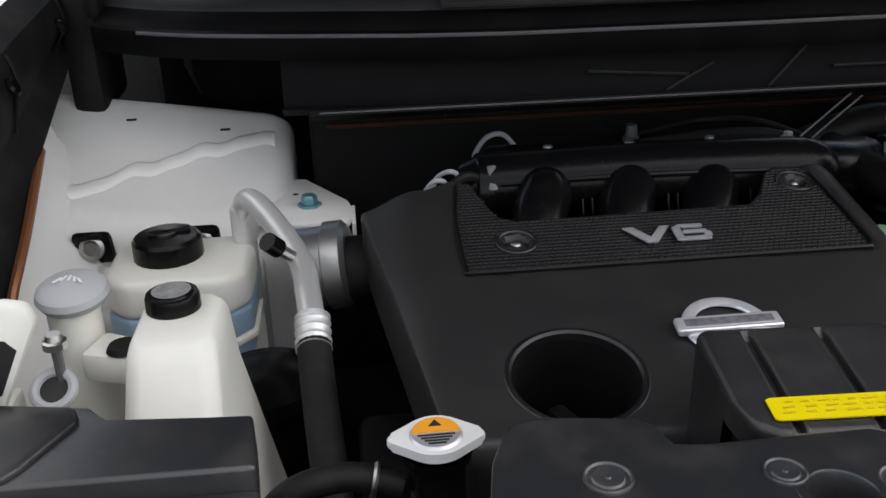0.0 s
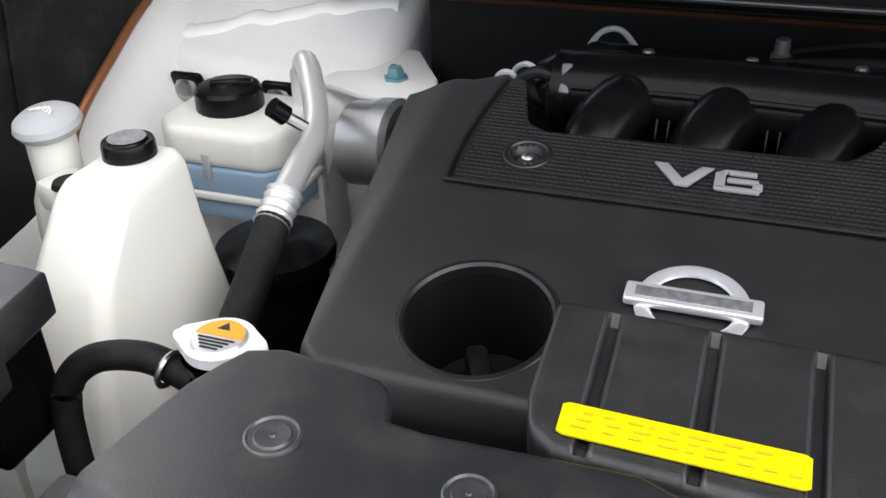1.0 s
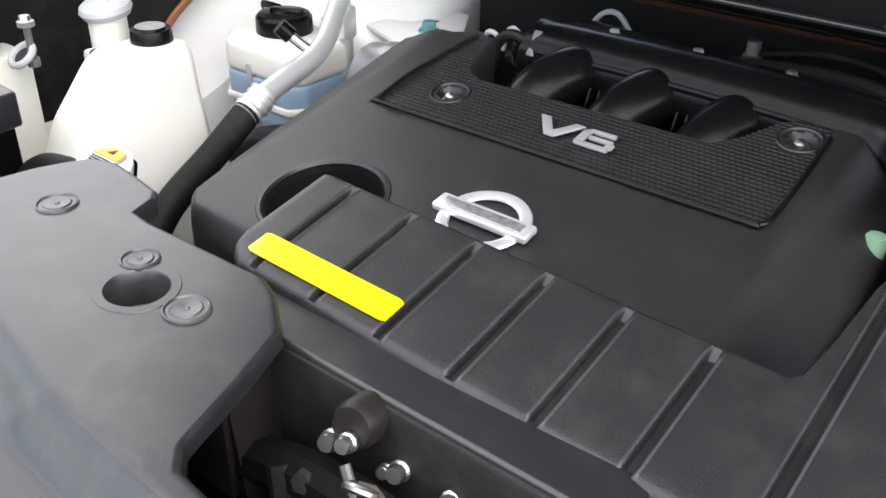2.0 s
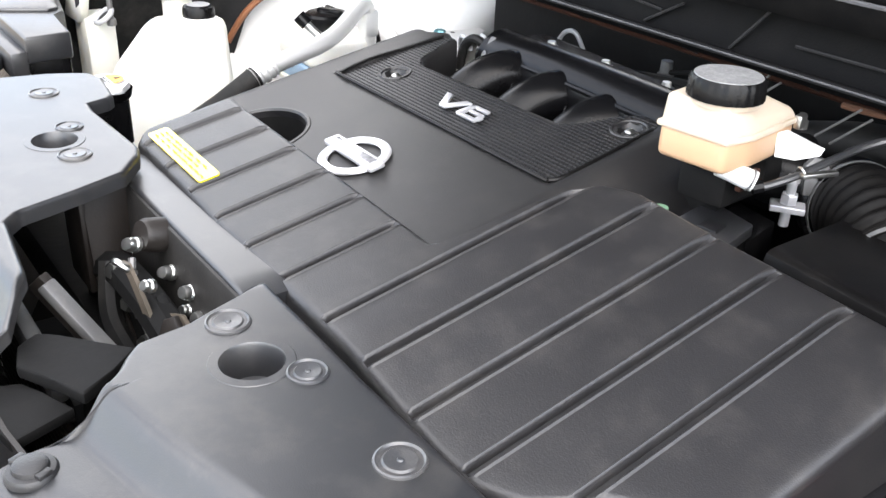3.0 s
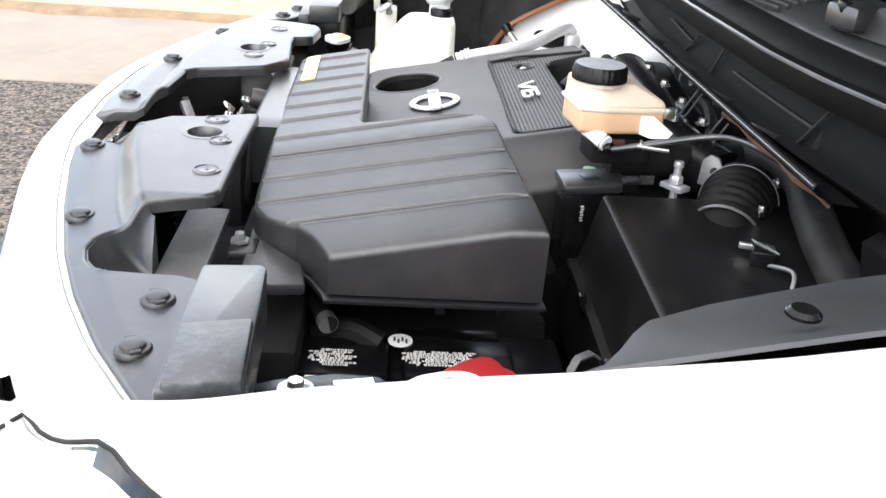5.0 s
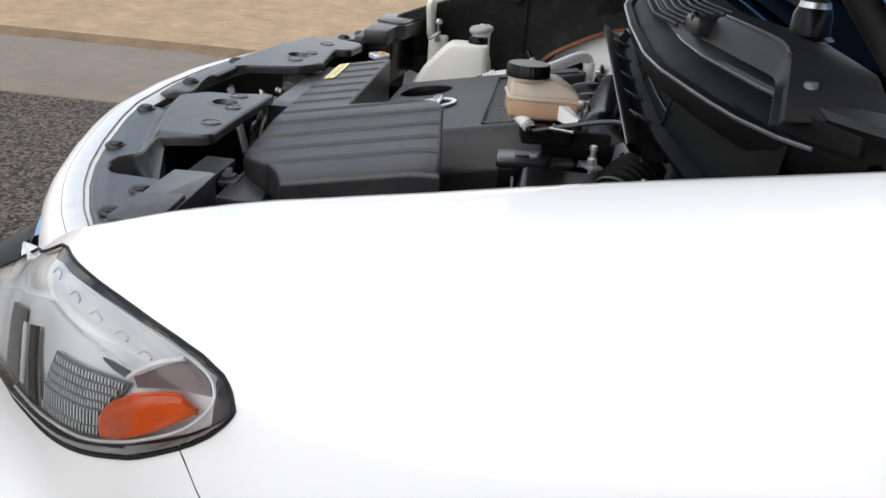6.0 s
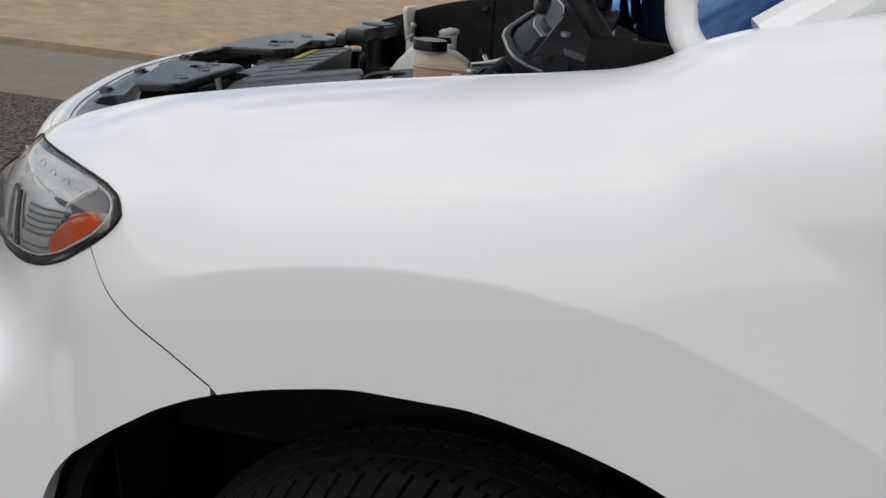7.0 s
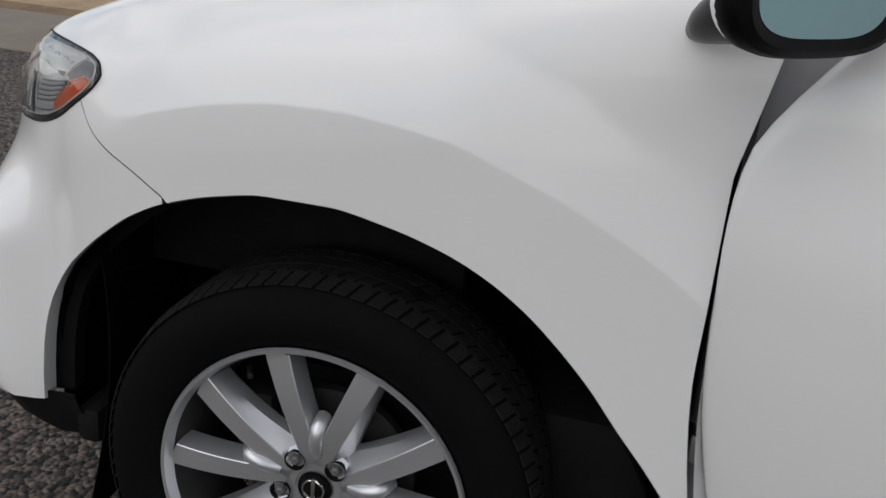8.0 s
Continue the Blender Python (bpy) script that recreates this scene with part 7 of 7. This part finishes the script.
part("mount_rubber", lathe([(0.0, 0.02), (0.030, 0.02), (0.034, 0.01), (0.034, -0.01)], axis_pose((-0.402, 0.800, 0.990), (0.9, -0.1, 0.1)), 32), RUBBER, mount)
part("mount_bolt", lathe([(0.0, 0.02), (0.009, 0.02), (0.011, 0.014), (0.016, 0.012), (0.016, 0.0)], axis_pose((-0.390, 0.790, 0.995), (0.9, -0.2, 0.1)), 6), STEEL, mount)

ps = thing("power_steering_reservoir", "milky white fluid reservoir with blue fluid and black cap", "reservoir", (-0.56, 0.75, 0.93))
pp = [(-0.648, 0.745), (-0.625, 0.722), (-0.525, 0.722), (-0.508, 0.742), (-0.508, 0.815), (-0.525, 0.832), (-0.63, 0.832), (-0.648, 0.815)]
part("upper_tank", prism(pp, 0.982, 1.022, 0.010, seg=4), TANK, ps, "milky upper half")
part("fluid_tank", prism([(-0.578 + (x + 0.578) * 0.985, 0.777 + (y - 0.777) * 0.985) for x, y in pp], 0.955, 0.983, 0.004, seg=3), BLUEFLUID, ps, "blue fluid level")
part("level_rib", rbox((-0.585, 0.7215, 0.985), (0.008, 0.003, 0.026), 0.001), GREY, ps)
part("flange", prism([(-0.578 + (x + 0.578) * 1.04, 0.777 + (y - 0.777) * 1.04) for x, y in pp], 0.948, 0.956, 0.003), TANK, ps)
part("foot", prism([(-0.578 + (x + 0.578) * 0.95, 0.777 + (y - 0.777) * 0.95) for x, y in pp], 0.925, 0.949, 0.006), BLUEFLUID, ps)
ps_cap = part("cap", lathe([(0.0, 0.026), (0.010, 0.026), (0.012, 0.024), (0.030, 0.0225), (0.033, 0.019), (0.0335, 0.0), (0.0, -0.006)], pose(-0.590, 0.786, 1.021), 48, lobes=24, lobe=0.0007), GLOSSY, ps, "black screw cap")
part("cap_grip", rbox((-0.588, 0.790, 1.0455), (0.042, 0.013, 0.006), 0.002, rot=20), GLOSSY, ps_cap)

washer = thing("coolant_tank", "milky white overflow tank with black cap", "tank", (-0.53, 0.54, 0.8))
wt = bmesh.new()
rings = []
for z, x0, x1, y0, y1 in ((0.70, -0.574, -0.455, 0.405, 0.610), (0.90, -0.575, -0.482, 0.412, 0.609), (0.96, -0.576, -0.494, 0.432, 0.608), (1.03, -0.577, -0.508, 0.472, 0.607), (1.074, -0.577, -0.512, 0.512, 0.606), (1.083, -0.574, -0.516, 0.524, 0.603)):
    rings.append([wt.verts.new((x, y, z)) for x, y in ((x0 + 0.01, y0), (x1 - 0.01, y0), (x1, y0 + 0.01), (x1, y1 - 0.01), (x1 - 0.01, y1), (x0 + 0.01, y1), (x0, y1 - 0.01), (x0, y0 + 0.01))])
for a, b in zip(rings, rings[1:]):
    for k in range(8):
        wt.faces.new((a[k], a[(k + 1) % 8], b[(k + 1) % 8], b[k]))
wt.faces.new(rings[-1])
wt.faces.new(rings[0][::-1])
bmesh.ops.bevel(wt, geom=wt.edges[:], offset=0.0035, segments=2, affect="EDGES", profile=0.5)
part("tank_body", wt, TANK, washer)
tank_cap = part("cap", lathe([(0.0, 0.018), (0.0155, 0.018), (0.0165, 0.0165), (0.0195, 0.0165), (0.0205, 0.014), (0.021, 0.0), (0.0, -0.006)], pose(-0.551, 0.581, 1.079), 40), GLOSSY, washer, "black pressure cap")
part("cap_print", lathe([(0.0, 0.0188), (0.0148, 0.0188)], pose(-0.551, 0.581, 1.079), 32), WORNPRINT, tank_cap, "worn white print on the cap")

neck = thing("washer_filler", "white washer filler neck with a grey push-on cap", "filler neck", (-0.62, 0.58, 0.85))
part("neck_tube", lathe([(0.0, 0.70), (0.026, 0.70), (0.023, 0.97), (0.0265, 0.985), (0.0275, 1.01), (0.025, 1.035), (0.0195, 1.05), (0.0195, 1.09), (0.022, 1.098), (0.0, 1.098)], pose(-0.616, 0.585, 0.0), 28), TANK, neck)
neck_cap = part("cap", lathe([(0.0, 0.011), (0.020, 0.009), (0.0255, 0.005), (0.0272, 0.0), (0.024, -0.006), (0.0, -0.008)], pose(-0.614, 0.584, 1.100) @ Matrix.Rotation(radians(8), 4, "X"), 40), GREY, neck, "pale grey cap with moulded spray mark")
for k in range(5):
    part("spray_mark", rbox((-0.623 + 0.0042 * k, 0.584 + 0.003 * math.sin(k), 1.1115), (0.002, 0.009, 0.001), 0.0003, rot=15 * (k - 2)), WHITE, neck_cap)
part("bracket_plate", prism([(-0.606, 0.545), (-0.556, 0.528), (-0.550, 0.556), (-0.594, 0.580)], 1.045, 1.070, 0.005), TANK, neck)
part("bracket_bolt", lathe([(0.0, 0.004), (0.011, 0.004), (0.013, 0.0)], pose(-0.573, 0.547, 1.070), 24), RUBBER, neck)

pipe2 = thing("refrigerant_pipe", "bright aluminium refrigerant pipe running into a black hose", "pipe", (-0.45, 0.7, 1.0))
part("metal_pipe", tube([(-0.522, 0.832, 0.92), (-0.522, 0.830, 1.00), (-0.521, 0.828, 1.052), (-0.514, 0.818, 1.072), (-0.498, 0.796, 1.070), (-0.472, 0.752, 1.052), (-0.458, 0.715, 1.042), (-0.453, 0.675, 1.034), (-0.448, 0.630, 1.024)], 0.0115, 14), PIPE, pipe2)
part("pipe_block", rbox((-0.521, 0.829, 1.045), (0.026, 0.024, 0.04), 0.006), PIPE, pipe2)
part("service_port", tube([(-0.462, 0.725, 1.045), (-0.474, 0.712, 1.060), (-0.480, 0.706, 1.068)], 0.0055, 10), STEEL, pipe2)
part("port_cap", tube([(-0.478, 0.708, 1.065), (-0.486, 0.700, 1.076)], 0.009, 12), GLOSSY, pipe2)
part("crimp", tube([(-0.449, 0.641, 1.028), (-0.4485, 0.628, 1.021), (-0.448, 0.613, 1.014)], 0.0145, 16, 10, rfun=lambda t: 0.0145 + 0.0012 * math.cos(t * 25)), PIPE, pipe2, "crimped aluminium sleeve")
part("rubber_hose", tube([(-0.448, 0.618, 1.016), (-0.444, 0.57, 0.990), (-0.436, 0.50, 0.955), (-0.428, 0.46, 0.90), (-0.42, 0.44, 0.82)], 0.0145, 14), RUBBER, pipe2)

canister = thing("pump_canister", "round black pump canister with a domed lid", "canister", (-0.49, 0.68, 0.88))
part("canister_body", lathe([(0.0, -0.12), (0.048, -0.12), (0.048, 0.0)], pose(-0.494, 0.695, 0.938), 32), GLOSSY, canister)
part("canister_lid", lathe([(0.0, 0.014), (0.03, 0.013), (0.046, 0.006), (0.055, 0.004), (0.057, -0.004), (0.055, -0.014), (0.048, -0.016)], pose(-0.494, 0.695, 0.943), 40), GLOSSY, canister)
rad_cap = thing("coolant_filler", "bright pressed steel radiator cap with an orange label", "filler", (-0.375, 0.405, 1.04))
ears = []
for k in range(48):
    a = math.tau * k / 48
    ears.append((-0.373 + (0.0205 + 0.0100 * max(0, abs(math.cos(a))) ** 8) * math.cos(a), 0.410 + 0.0205 * math.sin(a)))
cap_plate = part("cap_body", prism(ears, 1.069, 1.0755, 0.002, seg=2), CAPSTEEL, rad_cap, "bright steel cap with two ears")
part("cap_label", lathe([(0.0, 0.0022), (0.0150, 0.0020), (0.0168, 0.0)], pose(-0.373, 0.410, 1.0752), 40), SILVER, cap_plate)
half = [(-0.373 + 0.0148 * math.cos(a), 0.410 + 0.0148 * math.sin(a)) for a in np.linspace(0, math.pi, 20)]
part("orange_label", prism(half, 1.0772, 1.0780, 0), ORANGE, cap_plate, "orange warning half of the label")
for j in range(4):
    part("text_bar", rbox((-0.373, 0.407 - 0.0028 * j, 1.0777), (0.023 - 0.004 * j, 0.0011, 0.0006), 0), INK, cap_plate)
part("warning_mark", prism([(-0.377, 0.4155), (-0.369, 0.4155), (-0.373, 0.422)], 1.0780, 1.0784, 0), INK, cap_plate)
part("filler_neck", lathe([(0.023, 0.0), (0.0215, -0.008), (0.018, -0.012), (0.018, -0.06), (0.0, -0.06)], pose(-0.373, 0.410, 1.068), 32), GLOSSY, rad_cap, "black filler neck")
part("overflow_hose", tube([(-0.395, 0.410, 1.040), (-0.43, 0.412, 1.048), (-0.465, 0.405, 1.043), (-0.482, 0.395, 1.02), (-0.478, 0.385, 0.97), (-0.47, 0.38, 0.92)], 0.0095, 12), RUBBER, rad_cap, "black overflow hose")
part("hose_clip", torus(axis_pose((-0.412, 0.409, 1.045), (1, -0.1, -0.2)), 0.0105, 0.002, 20, 6), STEEL, rad_cap)

fuse = thing("fuse_box", "dark grey fuse box with a ridged lid near the headlight", "fuse box", (-0.56, 0.39, 1.0))
fuse_lid = part("fuse_lid", prism([(-0.708, 0.348), (-0.467, 0.348), (-0.473, 0.399), (-0.560, 0.401), (-0.570, 0.420), (-0.708, 0.446)], 1.066, 1.096, 0.003, seg=3), PLASTIC2, fuse, "flat lid with sharp edges")
part("fuse_ledge", prism([(-0.708, 0.330), (-0.464, 0.330), (-0.467, 0.349), (-0.708, 0.349)], 1.050, 1.081, 0.003), PLASTIC2, fuse, "lower front ledge")
part("fuse_body", prism([(-0.69, 0.345), (-0.49, 0.345), (-0.49, 0.40), (-0.69, 0.42)], 0.98, 1.068, 0.004), GLOSSY, fuse)
part("lid_ridge", prism([(-0.708, 0.349), (-0.600, 0.349), (-0.592, 0.360), (-0.572, 0.402), (-0.578, 0.416), (-0.708, 0.440)], 1.094, 1.1005, 0.004), PLASTIC2, fuse_lid, "raised half of the lid")
lamp_bracket = thing("lamp_bracket", "white plastic lamp bracket with a ringed hole beside the fuse box", "bracket", (-0.64, 0.49, 1.0))
upright = Matrix.Translation((0, 0.512, 0)) @ Matrix.Rotation(radians(90), 4, "X")
part("bracket_plate", prism([(-0.72, 1.128), (-0.632, 1.133), (-0.618, 1.130), (-0.614, 1.118), (-0.646, 1.055), (-0.665, 1.040), (-0.72, 1.040)], 0.0, 0.012, 0.004, m=upright), TANK, lamp_bracket)
part("bracket_slot", prism([(-0.66, 1.112), (-0.634, 1.108), (-0.628, 1.101), (-0.643, 1.070), (-0.66, 1.062)], 0.0118, 0.0125, 0, m=upright), INK, lamp_bracket, "dark slot in the bracket")
part("lamp_bolt", lathe([(0.0, 0.010), (0.005, 0.010), (0.006, 0.006), (0.008, 0.005), (0.008, 0.0)], pose(-0.616, 0.530, 1.085), 10), STEEL, lamp_bracket, "zinc bolt")
part("bolt_stem", lathe([(0.0035, 0.0), (0.0035, -0.03), (0.006, -0.032), (0.006, -0.04)], pose(-0.616, 0.530, 1.086), 10), BARSTEEL, lamp_bracket)
part("socket_ring", torus(pose(-0.620, 0.522, 1.058, 38, 0, 0), 0.0125, 0.0035, 28, 8), GREY, lamp_bracket, "pale grey socket ring")
part("socket_hole", lathe([(0.0, 0.0), (0.012, 0.0)], pose(-0.620, 0.522, 1.057, 38, 0, 0), 24), INK, lamp_bracket)
part("foot", rbox((-0.672, 0.525, 0.90), (0.05, 0.04, 0.30), 0.005), TANK, lamp_bracket)
wiring = thing("copper_tube", "brown copper tube running along the inner wing", "tube", (-0.72, 0.8, 1.0))
part("tube_run", tube([(-0.724, 0.90, 1.116), (-0.717, 0.84, 1.096), (-0.714, 0.79, 1.072), (-0.714, 0.75, 1.050), (-0.717, 0.725, 1.028), (-0.722, 0.70, 0.99)], 0.005, 8), COPPER, wiring)
loom = thing("wing_lining", "black plastic lining along the far inner wing", "lining", (-0.77, 0.7, 1.0))
rows = []
for k in range(31):
    y = 0.36 + (1.10 - 0.36) * k / 30
    zt = curve(y, TOP)
    xo = 0.04 - side_x(y, zt) + 0.008
    zl = lerp(y, [(0.36, 0.93), (0.700, 0.95), (0.725, 1.015), (0.750, 1.045), (0.790, 1.068), (0.835, 1.096), (0.968, 1.147), (1.1, 1.195)])
    rows.append([(xo, y, zt + 0.002), (xo + 0.006, y, zt + 0.020 * smoothstep(0.6, 0.8, y)), (xo + 0.030, y, zt + 0.001), (max(-0.757, xo + 0.036), y, zt - 0.026), (-0.737, y, zt - 0.035 + (zl - zt + 0.03) * 0.5), (-0.720, y, zl), (-0.728, y, zl - 0.004)])
part("lining_sheet", sheet(rows, 0.003), RUBBER, loom)
part("hinge_cover", rbox((-0.712, 1.125, 1.235), (0.040, 0.13, 0.26), 0.012), RUBBER, loom, "black cover over the bonnet hinge")
for k in (4, 12, 20, 27):
    px, py, pz = rows[k][3]
    part("push_clip", lathe([(0.0, 0.004), (0.007, 0.0035), (0.010, 0.001), (0.010, -0.002)], axis_pose((px + 0.004, py, pz), (1, 0, 0.4)), 18), GLOSSY, loom, "black push clip")
    part("lining_rib", tube([tuple(Vector(p) + Vector((0.002, 0.02, 0))) for p in rows[k][2:6]], 0.002, 6, 2), RUBBER, loom)
for i, (x, y, z, sx, sy, sz) in enumerate(((-0.38, 0.60, 0.90, 0.06, 0.10, 0.06), (-0.36, 0.55, 0.84, 0.05, 0.07, 0.08), (0.25, 0.55, 0.88, 0.2, 0.2, 0.12), (-0.05, 0.62, 0.86, 0.5, 0.3, 0.14))):
    block = thing("engine_block" if i == 3 else "engine_bracket", "dark engine part below the covers", "engine part", (x, y, z - sz / 2), group="" if i == 3 else "brackets round the engine")
    part("casting", rbox((x, y, z), (sx, sy, sz), 0.012, rot=7 * i), DEEP, block)

# final seating of the things in the bay
for moved, by in ((brake, (-0.010, 0.008, 0.005)), (hose, (-0.010, 0.008, 0.0)), (stud, (-0.018, 0.015, 0.0)), (relay, (-0.008, 0.012, 0.006)), (plug, (-0.030, 0.023, -0.006)), (lamp_bracket, (0.0165, -0.040, 0.0215)), (cleaner, (-0.006, 0.008, 0.0)),
                  (bellows, (-0.014, 0.012, -0.006)), (sensor, (0.008, 0.008, 0.003)), (duct, (-0.005, -0.002, 0.0)), (tower, (-0.004, 0.018, 0.006)), (mount, (-0.004, 0.012, 0.008)),
                  (washer, (0.009, 0.004, -0.001)), (ps, (0.002, 0.014, 0.010)), (pipe2, (0.007, -0.004, 0.008)), (rad_cap, (0.015, -0.003, -0.003)), (fuse, (0.008, 0.004, 0.005))):
    moved.location += Vector(by)
battery.location, battery.scale = (0.436, 0.539, 0.818), (1.12, 1.12, 1.12)
cable.location += Vector((-0.045, 0.012, -0.045))
